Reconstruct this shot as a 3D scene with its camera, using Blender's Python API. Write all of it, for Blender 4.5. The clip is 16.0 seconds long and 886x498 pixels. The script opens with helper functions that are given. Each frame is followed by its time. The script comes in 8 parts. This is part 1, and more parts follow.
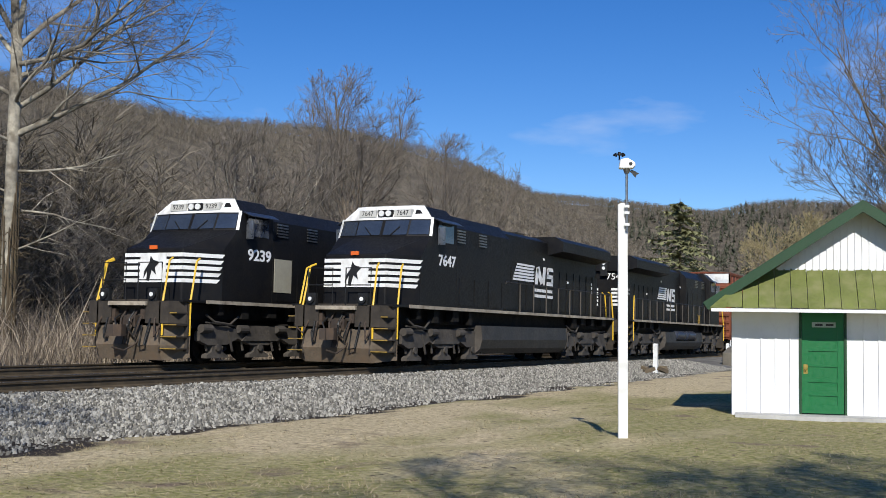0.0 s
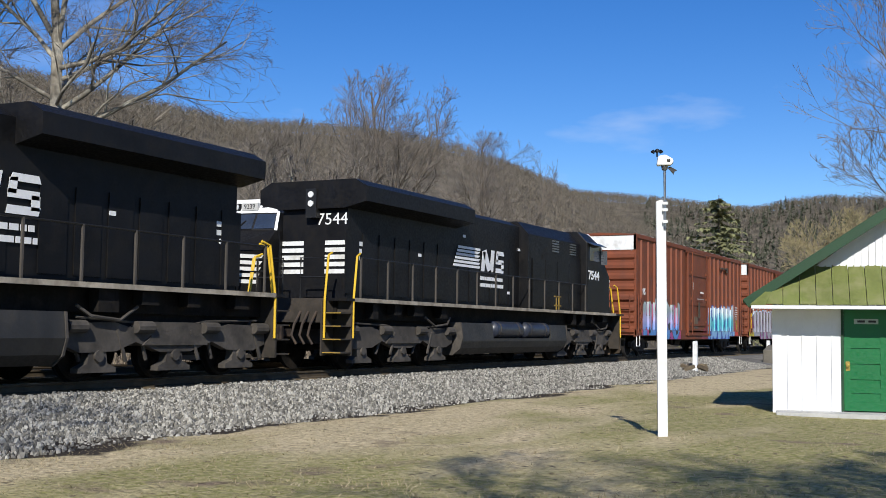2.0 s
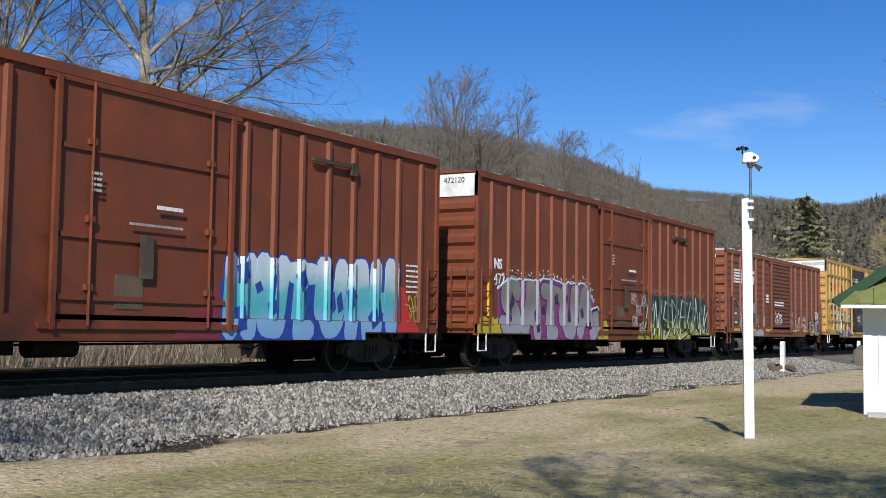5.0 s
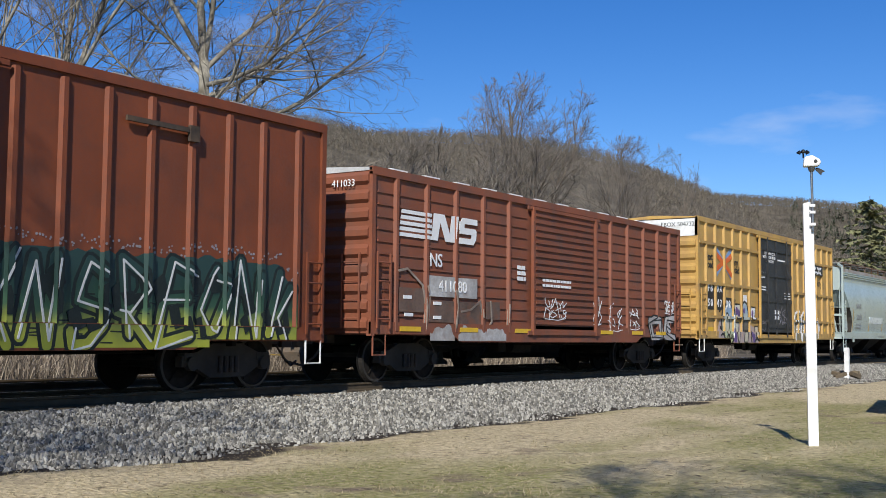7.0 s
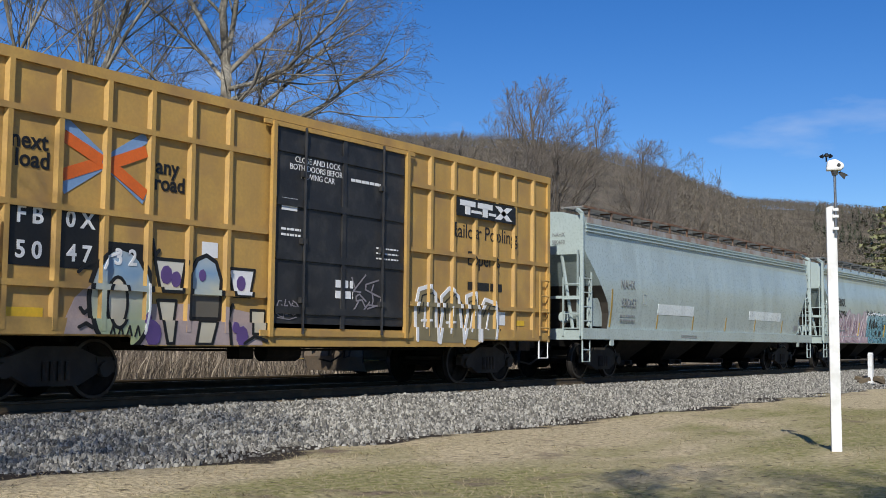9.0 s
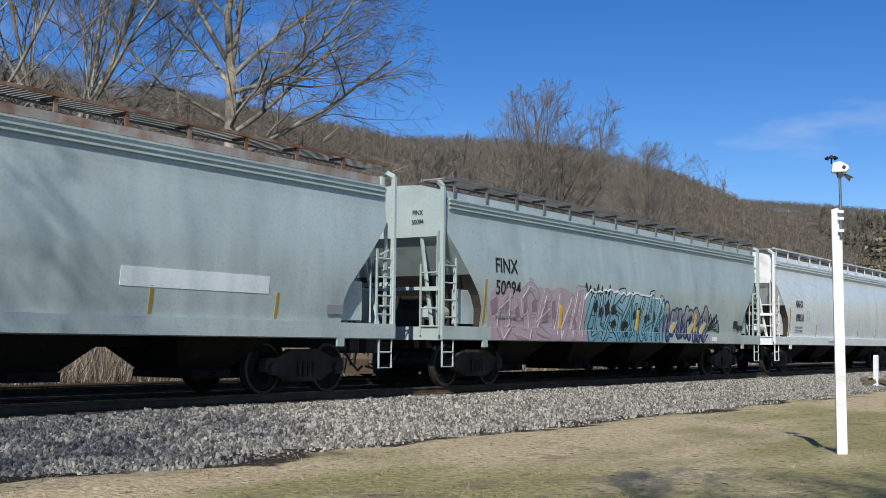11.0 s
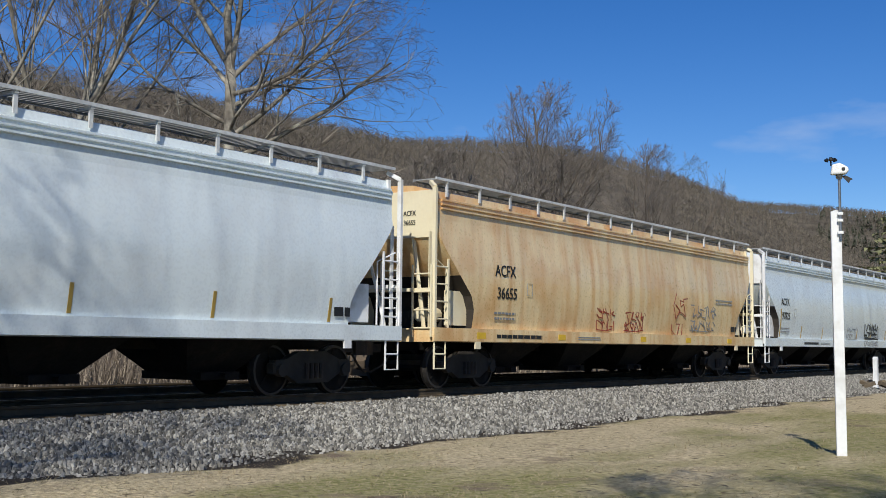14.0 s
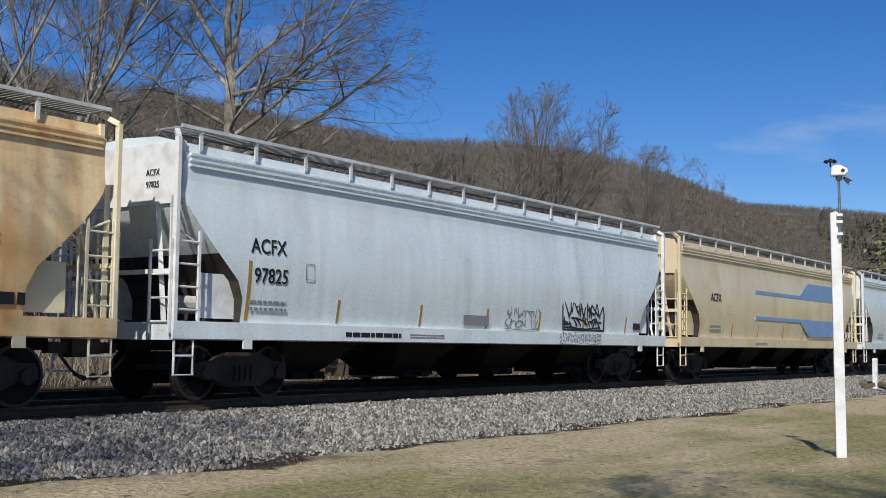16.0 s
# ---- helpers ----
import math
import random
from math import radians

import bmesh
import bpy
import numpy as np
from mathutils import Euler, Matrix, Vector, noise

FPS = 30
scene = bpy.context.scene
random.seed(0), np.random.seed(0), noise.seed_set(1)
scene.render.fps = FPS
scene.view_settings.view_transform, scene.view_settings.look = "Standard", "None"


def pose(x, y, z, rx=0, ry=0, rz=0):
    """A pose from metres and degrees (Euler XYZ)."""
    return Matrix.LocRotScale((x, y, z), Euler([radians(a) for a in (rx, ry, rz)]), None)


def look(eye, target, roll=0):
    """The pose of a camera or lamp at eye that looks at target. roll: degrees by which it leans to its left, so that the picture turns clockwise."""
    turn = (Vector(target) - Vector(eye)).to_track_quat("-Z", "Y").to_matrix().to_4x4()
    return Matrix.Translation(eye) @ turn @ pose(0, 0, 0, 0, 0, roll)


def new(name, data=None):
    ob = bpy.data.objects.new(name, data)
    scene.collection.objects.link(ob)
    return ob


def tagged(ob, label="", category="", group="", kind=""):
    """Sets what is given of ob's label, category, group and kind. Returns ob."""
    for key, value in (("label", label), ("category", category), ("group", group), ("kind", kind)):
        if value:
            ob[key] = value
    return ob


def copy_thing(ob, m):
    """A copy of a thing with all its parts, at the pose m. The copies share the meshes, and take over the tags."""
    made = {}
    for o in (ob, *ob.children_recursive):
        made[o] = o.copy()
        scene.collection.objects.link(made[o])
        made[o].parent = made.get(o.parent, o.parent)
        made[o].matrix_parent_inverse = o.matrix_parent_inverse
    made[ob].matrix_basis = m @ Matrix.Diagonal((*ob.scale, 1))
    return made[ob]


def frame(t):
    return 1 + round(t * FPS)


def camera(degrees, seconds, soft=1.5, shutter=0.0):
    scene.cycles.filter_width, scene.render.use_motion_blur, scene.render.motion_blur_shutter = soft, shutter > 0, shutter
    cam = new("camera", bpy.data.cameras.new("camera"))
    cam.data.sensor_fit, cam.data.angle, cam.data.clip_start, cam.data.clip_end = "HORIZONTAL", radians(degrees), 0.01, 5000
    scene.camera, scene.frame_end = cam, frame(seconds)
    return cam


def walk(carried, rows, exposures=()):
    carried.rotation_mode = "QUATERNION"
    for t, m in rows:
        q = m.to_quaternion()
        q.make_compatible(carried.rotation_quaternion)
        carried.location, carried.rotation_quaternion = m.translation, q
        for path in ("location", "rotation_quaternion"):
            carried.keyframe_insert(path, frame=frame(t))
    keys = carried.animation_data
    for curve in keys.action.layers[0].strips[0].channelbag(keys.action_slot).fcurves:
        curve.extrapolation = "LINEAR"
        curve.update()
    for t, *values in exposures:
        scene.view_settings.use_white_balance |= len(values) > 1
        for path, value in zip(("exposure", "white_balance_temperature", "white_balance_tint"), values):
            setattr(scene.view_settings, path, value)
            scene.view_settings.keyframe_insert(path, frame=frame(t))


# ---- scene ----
# Track frame: x runs along the rails, y away from the camera, z up; the rail heads are at z = 0.
CAM_H = 0.95
TRACK_Y = 15.37
FAR_Y = 19.75
GROUND_Z = -0.45
SPEED = 13.39

PATH = [  # seconds, yaw, pitch, roll
    (0.0, -65.02, 4.12, 1.04), (0.5, -65.01, 4.10, 1.04), (1.0, -64.98, 4.08, 1.04), (1.5, -64.47, 4.06, 0.75),
    (2.0, -63.17, 4.03, 0.75), (2.5, -62.86, 4.00, 0.65), (3.0, -62.30, 4.00, 0.60), (5.5, -58.03, 3.90, 0.68),
    (6.0, -57.02, 3.93, 0.52), (6.5, -56.70, 4.22, 0.55), (7.0, -56.28, 4.32, 0.50), (7.5, -55.93, 4.42, 0.57),
    (8.0, -55.71, 4.44, 0.61), (8.5, -55.47, 4.46, 0.62), (9.0, -55.24, 4.50, 0.65), (9.5, -55.10, 4.53, 0.63),
    (12.0, -54.99, 4.64, 0.65), (12.5, -54.99, 4.66, 0.66), (13.0, -54.99, 4.68, 0.63), (13.5, -55.01, 4.69, 0.62),
    (14.0, -55.03, 4.71, 0.62), (14.5, -55.05, 4.73, 0.60), (15.0, -55.05, 4.74, 0.62), (15.5, -55.05, 4.76, 0.62),
    (16.0, -55.05, 4.78, 0.62)]
cam = camera(41.85, 16.0, soft=0.9)
walk(cam, [(t, pose(0, 0, CAM_H, 90 + p, 0, a) @ pose(0, 0, 0, 0, 0, r)) for t, a, p, r in PATH],
     exposures=[(0.0, -0.01), (3.0, 0.09), (5.5, 0.0), (7.5, 0.05), (8.5, -0.08), (9.5, -0.12), (12.0, -0.06), (13.0, -0.16), (16.0, -0.29)])

# ---- light ----
SUN_EL, SUN_DIR = radians(35), Vector((0.907, 0.42, 0)).normalized()  # the way the shadows fall
world = bpy.data.worlds.new("sky")
scene.world = world
world.use_nodes = True
wn, wl = world.node_tree.nodes, world.node_tree.links
sky = wn.new("ShaderNodeTexSky")
sky.sky_type, sky.sun_disc = "NISHITA", False
sky.sun_elevation = SUN_EL
sky.sun_rotation = math.atan2(-SUN_DIR.x, -SUN_DIR.y)
sky.air_density, sky.dust_density, sky.ozone_density, sky.altitude = 1.0, 0.0, 3.5, 1500
# thin cirrus over the whole sky
wtc, wmap, wnoise, wramp, cirrus = (wn.new("ShaderNode" + k) for k in ("TexCoord", "Mapping", "TexNoise", "MapRange", "Mix"))
wmap.inputs["Scale"].default_value = (2.2, 3.0, 11.0)
wmap.inputs["Location"].default_value = (0.35, 0.1, 0.6)
wnoise.inputs["Scale"].default_value, wnoise.inputs["Detail"].default_value = 1.6, 7
wramp.inputs[1].default_value, wramp.inputs[2].default_value, wramp.inputs[4].default_value = 0.60, 0.78, 0.35
cirrus.data_type = "RGBA"
cirrus.inputs[7].default_value = (7.0, 7.4, 8.0, 1)
wl.new(wtc.outputs["Generated"], wmap.inputs[0])
wl.new(wmap.outputs[0], wnoise.inputs["Vector"])
wl.new(wnoise.outputs[0], wramp.inputs[0])
wl.new(wramp.outputs[0], cirrus.inputs[0])
tint = wn.new("ShaderNodeHueSaturation")
tint.inputs["Hue"].default_value, tint.inputs["Saturation"].default_value = 0.512, 1.32
wl.new(sky.outputs[0], tint.inputs["Color"])
wl.new(tint.outputs[0], cirrus.inputs[6])
wl.new(cirrus.outputs[2], wn["Background"].inputs[0])
wn["Background"].inputs[1].default_value = 0.115
sun_data = bpy.data.lights.new("sun", "SUN")
sun_data.energy, sun_data.angle, sun_data.color = 4.9, radians(0.53), (1.0, 0.97, 0.90)
sun = new("sun", sun_data)
toward = Vector((SUN_DIR.x * math.cos(SUN_EL), SUN_DIR.y * math.cos(SUN_EL), -math.sin(SUN_EL)))
sun.matrix_world = look((-40, -20, 40), Vector((-40, -20, 40)) + toward)


# ---- materials ----
def material(name, color, rough=0.7, metal=0.0, vary=0.25, scale=1.5, fine=18.0, bump=0.15, depth=0.01, second=None, streak=0.0, spec=0.5, dent=0.0):
    """Two scales of noise tint the colour; second: a colour of dirt or wear mixed in; streak: vertical runs; dent: broad upright ripples in sheet metal."""
    m = bpy.data.materials.new(name)
    m.use_nodes = True
    n, l = m.node_tree.nodes, m.node_tree.links
    b = n["Principled BSDF"]
    b.inputs["Roughness"].default_value, b.inputs["Metallic"].default_value = rough, metal
    b.inputs["Specular IOR Level"].default_value = spec
    tc = n.new("ShaderNodeTexCoord")

    def noise_tex(s, detail=4.0, stretch=None):
        t = n.new("ShaderNodeTexNoise")
        t.inputs["Scale"].default_value, t.inputs["Detail"].default_value = s, detail
        if stretch:
            mp = n.new("ShaderNodeMapping")
            mp.inputs["Scale"].default_value = stretch
            l.new(tc.outputs["Object"], mp.inputs[0])
            l.new(mp.outputs[0], t.inputs["Vector"])
        else:
            l.new(tc.outputs["Object"], t.inputs["Vector"])
        return t

    def ramp(src, lo, hi, a, c):
        r = n.new("ShaderNodeMapRange")
        r.inputs[1].default_value, r.inputs[2].default_value, r.inputs[3].default_value, r.inputs[4].default_value = lo, hi, a, c
        l.new(src, r.inputs[0])
        return r.outputs[0]

    big, small = noise_tex(scale), noise_tex(fine)
    hue = n.new("ShaderNodeHueSaturation")
    hue.inputs["Color"].default_value = (*color, 1)
    add = n.new("ShaderNodeMath")
    l.new(ramp(big.outputs[0], 0.3, 0.7, 1 - vary, 1 + vary), add.inputs[0])
    l.new(ramp(small.outputs[0], 0.3, 0.7, 1 - vary * 0.6, 1 + vary * 0.6), add.inputs[1])
    add.operation = "MULTIPLY"
    l.new(add.outputs[0], hue.inputs["Value"])
    out = hue.outputs[0]
    if second:
        mix = n.new("ShaderNodeMix")
        mix.data_type = "RGBA"
        l.new(ramp(noise_tex(scale * 2.3, 6).outputs[0], 0.48, 0.72, 0, 0.85), mix.inputs[0])
        l.new(out, mix.inputs[6])
        mix.inputs[7].default_value = (*second, 1)
        out = mix.outputs[2]
        if streak:
            mix2 = n.new("ShaderNodeMix")
            mix2.data_type = "RGBA"
            l.new(ramp(noise_tex(1.0, 3, (3.2, 3.2, 0.12)).outputs[0], 0.45, 0.75, 0, streak), mix2.inputs[0])
            l.new(out, mix2.inputs[6])
            mix2.inputs[7].default_value = (*second, 1)
            out = mix2.outputs[2]
    l.new(out, b.inputs["Base Color"])
    l.new(ramp(small.outputs[0], 0.3, 0.7, max(rough - 0.12, 0.03), min(rough + 0.12, 1)), b.inputs["Roughness"])
    if bump:
        bp = n.new("ShaderNodeBump")
        bp.inputs["Strength"].default_value, bp.inputs["Distance"].default_value = bump, depth
        l.new(small.outputs[0], bp.inputs["Height"])
        if dent:
            wide = n.new("ShaderNodeBump")
            wide.inputs["Strength"].default_value, wide.inputs["Distance"].default_value = 0.5, dent
            l.new(noise_tex(1.0, 2, (1.15, 1.0, 0.22)).outputs[0], wide.inputs["Height"])
            l.new(wide.outputs[0], bp.inputs["Normal"])
        l.new(bp.outputs[0], b.inputs["Normal"])
    return m


def plain(name, color, rough=0.6, metal=0.0, glow=0.0):
    return material(name, color, rough, metal, vary=0.10, scale=2.0, fine=30, bump=0.05)


M = {}
M["black"] = material("black loco paint", (0.008, 0.008, 0.009), 0.5, vary=0.3, second=(0.014, 0.0125, 0.011), streak=0.3, spec=0.2)
# dirt on the gear; also painted as shade on the hoppers' low ends
M["grimeshade"] = material("grimy undergear, also used as shade", (0.034, 0.027, 0.020), 0.85, vary=0.45, second=(0.055, 0.043, 0.033), bump=0.4)
M["rustgear"] = material("rusty undergear", (0.045, 0.032, 0.024), 0.85, vary=0.45, second=(0.09, 0.058, 0.036), bump=0.4)
# oily gear taken down to near-black, so the colour carries the shade underneath
M["oilshade"] = material("oil-black running gear, darkened for shade", (0.008, 0.007, 0.006), 0.85, vary=0.5, second=(0.022, 0.016, 0.012), spec=0.25, bump=0.4)
M["white"] = material("white paint", (0.78, 0.78, 0.76), 0.5, vary=0.05, second=(0.55, 0.53, 0.48))
M["decal"] = material("white lettering", (0.8, 0.8, 0.8), 0.55, vary=0.06)
M["yellow"] = material("yellow handrail paint", (0.72, 0.45, 0.03), 0.5, vary=0.1)
M["glass"] = material("cab glass", (0.03, 0.04, 0.06), 0.06, vary=0.2, bump=0.0, spec=1.0)
M["oxide"] = material("oxide red boxcar paint", (0.185, 0.046, 0.016), 0.65, vary=0.16, scale=0.8, second=(0.12, 0.038, 0.02), streak=0.3)
M["oxide2"] = material("faded red boxcar paint", (0.225, 0.070, 0.034), 0.65, vary=0.16, scale=0.8, second=(0.15, 0.07, 0.05), streak=0.3)
M["boxyellow"] = material("mustard boxcar paint", (0.50, 0.305, 0.085), 0.55, vary=0.13, scale=0.7, second=(0.36, 0.215, 0.085), streak=0.4)
M["doorblack"] = material("black boxcar door", (0.022, 0.022, 0.024), 0.5, vary=0.25, second=(0.05, 0.048, 0.045))
M["hopgrey"] = material("grey hopper paint", (0.42, 0.50, 0.485), 0.32, vary=0.07, scale=0.5, second=(0.35, 0.41, 0.39), streak=0.3, dent=0.10, bump=0.03)
M["hopdim"] = material("dull grey hopper paint", (0.42, 0.50, 0.475), 0.36, vary=0.07, scale=0.5, second=(0.32, 0.38, 0.355), streak=0.3, dent=0.10, bump=0.03)
M["hoplight"] = material("light grey hopper paint", (0.76, 0.83, 0.835), 0.30, vary=0.03, scale=0.5, second=(0.66, 0.70, 0.70), streak=0.22, dent=0.10, bump=0.03)
M["hoptan"] = material("rust-stained tan hopper paint", (0.84, 0.64, 0.35), 0.34, vary=0.10, scale=0.35, second=(0.62, 0.30, 0.085), streak=0.75, dent=0.10, bump=0.03)
M["hopcream"] = material("cream hopper paint", (0.74, 0.63, 0.41), 0.4, vary=0.07, scale=0.5, second=(0.64, 0.48, 0.26), streak=0.25, dent=0.10, bump=0.03)
for k in ("hopgrey", "hopdim", "hoplight", "hoptan", "hopcream"):
    gloss = M[k].node_tree.nodes["Principled BSDF"]
    gloss.inputs["Coat Weight"].default_value, gloss.inputs["Coat Roughness"].default_value = 0.6, 0.2
M["endcream"] = material("clean cream paint", (0.80, 0.72, 0.50), 0.45, vary=0.05, scale=0.5, second=(0.72, 0.60, 0.38), streak=0.15)
M["darksteel"] = material("dull wheel rim", (0.055, 0.05, 0.046), 0.5, 0.5, vary=0.2)
M["steel"] = material("worn steel", (0.28, 0.28, 0.28), 0.35, 0.9, vary=0.2)
M["railside"] = material("rusty rail", (0.06, 0.043, 0.024), 0.8, vary=0.3, second=(0.11, 0.08, 0.045))
M["railhead"] = material("rail head", (0.35, 0.34, 0.33), 0.3, 0.95, vary=0.1)
M["tie"] = material("weathered tie", (0.12, 0.09, 0.055), 0.9, vary=0.35, fine=25, second=(0.20, 0.155, 0.095), bump=0.5)
M["roofgalv"] = material("galvanized roof sheet", (0.62, 0.62, 0.60), 0.5, 0.3, vary=0.15)
M["ballast"] = material("ballast stone", (0.145, 0.138, 0.124), 0.9, vary=0.5, scale=0.6, fine=22, bump=1.0, depth=0.03, second=(0.11, 0.10, 0.095))
M["siding"] = material("white painted siding", (0.72, 0.72, 0.73), 0.55, vary=0.02, second=(0.66, 0.66, 0.66))
M["green"] = material("green painted wood", (0.002, 0.125, 0.032), 0.45, vary=0.05)
M["greentrim"] = material("green trim paint", (0.007, 0.044, 0.012), 0.55, vary=0.12)
M["greenroof"] = material("weathered green roof tin", (0.125, 0.145, 0.032), 0.6, vary=0.22, second=(0.21, 0.205, 0.085), streak=0.3)
M["concrete"] = material("concrete", (0.42, 0.41, 0.39), 0.85, vary=0.15, bump=0.3)
M["bark"] = material("grey bark", (0.16, 0.13, 0.10), 0.95, vary=0.35, bump=0.6, fine=14)
M["sycamore"] = material("pale sycamore bark", (0.27, 0.245, 0.195), 0.9, vary=0.55, scale=1.1, fine=6, second=(0.085, 0.065, 0.042), bump=0.5)
M["twig"] = material("brown twigs", (0.17, 0.145, 0.12), 0.95, vary=0.25, bump=0)
M["needle"] = material("conifer needles", (0.20, 0.20, 0.092), 0.95, vary=0.35, bump=0)


# ---- mesh helpers ----
class Geo:
    """Collects faces; every face keeps its material slot."""

    def __init__(self):
        self.v, self.f, self.k = [], [], []

    def face(self, pts, k=0):
        i = len(self.v)
        self.v.extend([tuple(p) for p in pts])
        self.f.append(tuple(range(i, i + len(pts))))
        self.k.append(k)

    def box(self, x0, x1, y0, y1, z0, z1, k=0, m=None):
        i = len(self.v)
        pts = [(x, y, z) for x in (x0, x1) for y in (y0, y1) for z in (z0, z1)]
        self.v.extend([tuple(m @ Vector(p)) for p in pts] if m else pts)
        for q in ((0, 1, 3, 2), (4, 6, 7, 5), (0, 4, 5, 1), (2, 3, 7, 6), (0, 2, 6, 4), (1, 5, 7, 3)):
            self.f.append(tuple(i + a for a in q))
            self.k.append(k)
        return self

    def beam(self, a, b, w, h, k=0):
        """A square bar from a to b."""
        a, b = Vector(a), Vector(b)
        d = (b - a).normalized()
        s = d.cross(Vector((0, 0, 1)))
        s = s.normalized() if s.length > 1e-4 else Vector((1, 0, 0))
        u = s.cross(d)
        i = len(self.v)
        for p in (a, b):
            for sx, sy in ((-1, -1), (1, -1), (1, 1), (-1, 1)):
                self.v.append(tuple(p + s * sx * w / 2 + u * sy * h / 2))
        for q in ((0, 1, 5, 4), (1, 2, 6, 5), (2, 3, 7, 6), (3, 0, 4, 7), (3, 2, 1, 0), (4, 5, 6, 7)):
            self.f.append(tuple(i + c for c in q))
            self.k.append(k)
        return self

    def tube(self, pts, r, n=6, k=0, r_end=None, caps=True):
        pts = [Vector(p) for p in pts]
        i = len(self.v)
        for j, p in enumerate(pts):
            d = (pts[min(j + 1, len(pts) - 1)] - pts[max(j - 1, 0)]).normalized()
            s = d.cross(Vector((0.13, 0.21, 1)))
            s = s.normalized() if s.length > 1e-3 else Vector((1, 0, 0))
            u = d.cross(s)
            rr = r if r_end is None else r + (r_end - r) * j / (len(pts) - 1)
            for c in range(n):
                a = 2 * math.pi * c / n
                self.v.append(tuple(p + (s * math.cos(a) + u * math.sin(a)) * rr))
        for j in range(len(pts) - 1):
            for c in range(n):
                e = (c + 1) % n
                self.f.append((i + j * n + c, i + j * n + e, i + (j + 1) * n + e, i + (j + 1) * n + c))
                self.k.append(k)
        if caps:
            self.f.append(tuple(i + c for c in reversed(range(n))))
            self.f.append(tuple(i + (len(pts) - 1) * n + c for c in range(n)))
            self.k.extend((k, k))
        return self

    def prism(self, outline, axis, lo, hi, k=0):
        """Extrudes a closed 2D outline along an axis ('x': outline in y, z; 'y': in x, z; 'z': in x, y)."""
        def put(p, h):
            return {"x": (h, p[0], p[1]), "y": (p[0], h, p[1]), "z": (p[0], p[1], h)}[axis]
        i, n = len(self.v), len(outline)
        self.v.extend([put(p, lo) for p in outline] + [put(p, hi) for p in outline])
        for c in range(n):
            e = (c + 1) % n
            self.f.append((i + c, i + e, i + n + e, i + n + c))
            self.k.append(k)
        self.f.append(tuple(i + c for c in reversed(range(n))))
        self.f.append(tuple(i + n + c for c in range(n)))
        self.k.extend((k, k))
        return self

    def mesh(self, name, mats):
        me = bpy.data.meshes.new(name)
        me.from_pydata(self.v, [], self.f)
        for m in (mats if isinstance(mats, (list, tuple)) else [mats]):
            me.materials.append(m)
        me.polygons.foreach_set("material_index", self.k)
        bm = bmesh.new()
        bm.from_mesh(me)
        if len(bm.faces) < 20000:
            bmesh.ops.recalc_face_normals(bm, faces=bm.faces)
        bm.to_mesh(me)
        bm.free()
        me.update()
        return me


def part(name, g, mats, parent, label="", smooth=False, kind=""):
    ob = new(name, g.mesh(name, mats))
    if smooth:
        ob.data.polygons.foreach_set("use_smooth", [True] * len(ob.data.polygons))
    if parent is not None:
        ob.parent = parent
    return tagged(ob, label=label, kind=kind)


def bevel(ob, w=0.02, seg=2):
    b = ob.modifiers.new("bevel", "BEVEL")
    b.width, b.segments, b.limit_method, b.angle_limit = w, seg, "ANGLE", radians(40)
    return ob


def words(text, size, m, mat, parent, name="lettering", label="", depth=0.004, squash=1.0, bold=0.0):
    """Raised letters in the built-in font, baked to a mesh, centred on the pose m (its x along the line, its y up)."""
    cu = bpy.data.curves.new(name, "FONT")
    cu.body, cu.size, cu.align_x, cu.align_y, cu.extrude, cu.offset = text, size, "CENTER", "CENTER", depth, bold
    cu.resolution_u = 3
    tmp = bpy.data.objects.new(name, cu)
    me = bpy.data.meshes.new_from_object(tmp)
    bpy.data.objects.remove(tmp)
    me.materials.clear()
    me.materials.append(mat)
    me.transform(m @ Matrix.Diagonal((squash, 1, 1, 1)))
    ob = new(name, me)
    ob.parent = parent
    return tagged(ob, label=label)


def thing(name, label, category, group="", kind="", at=None):
    ob = new(name)
    if at:
        ob.location = at
    return tagged(ob, label, category, group, kind)


# ---- ground, track bed, hills ----
def smooth_step(a, b, x):
    t = min(max((x - a) / (b - a), 0.0), 1.0)
    return t * t * (3 - 2 * t)


def along(table, v):
    """Linear reading of a short table of (place, height)."""
    for (a, ha), (b, hb) in zip(table, table[1:]):
        if v < b:
            return ha + (hb - ha) * max((v - a) / (b - a), 0.0)
    return table[-1][1]


RIDGE = [(-300, 60), (250, 76), (357, 79), (428, 90), (520, 100), (590, 98), (643, 91), (690, 79), (760, 57), (840, 32), (950, 8)]  # crest height along x
CLOSING = [(-400, 70), (105, 108), (139, 111), (165, 108), (190, 101), (208, 101), (242, 107), (276, 112), (375, 121), (700, 122)]  # crest height along y


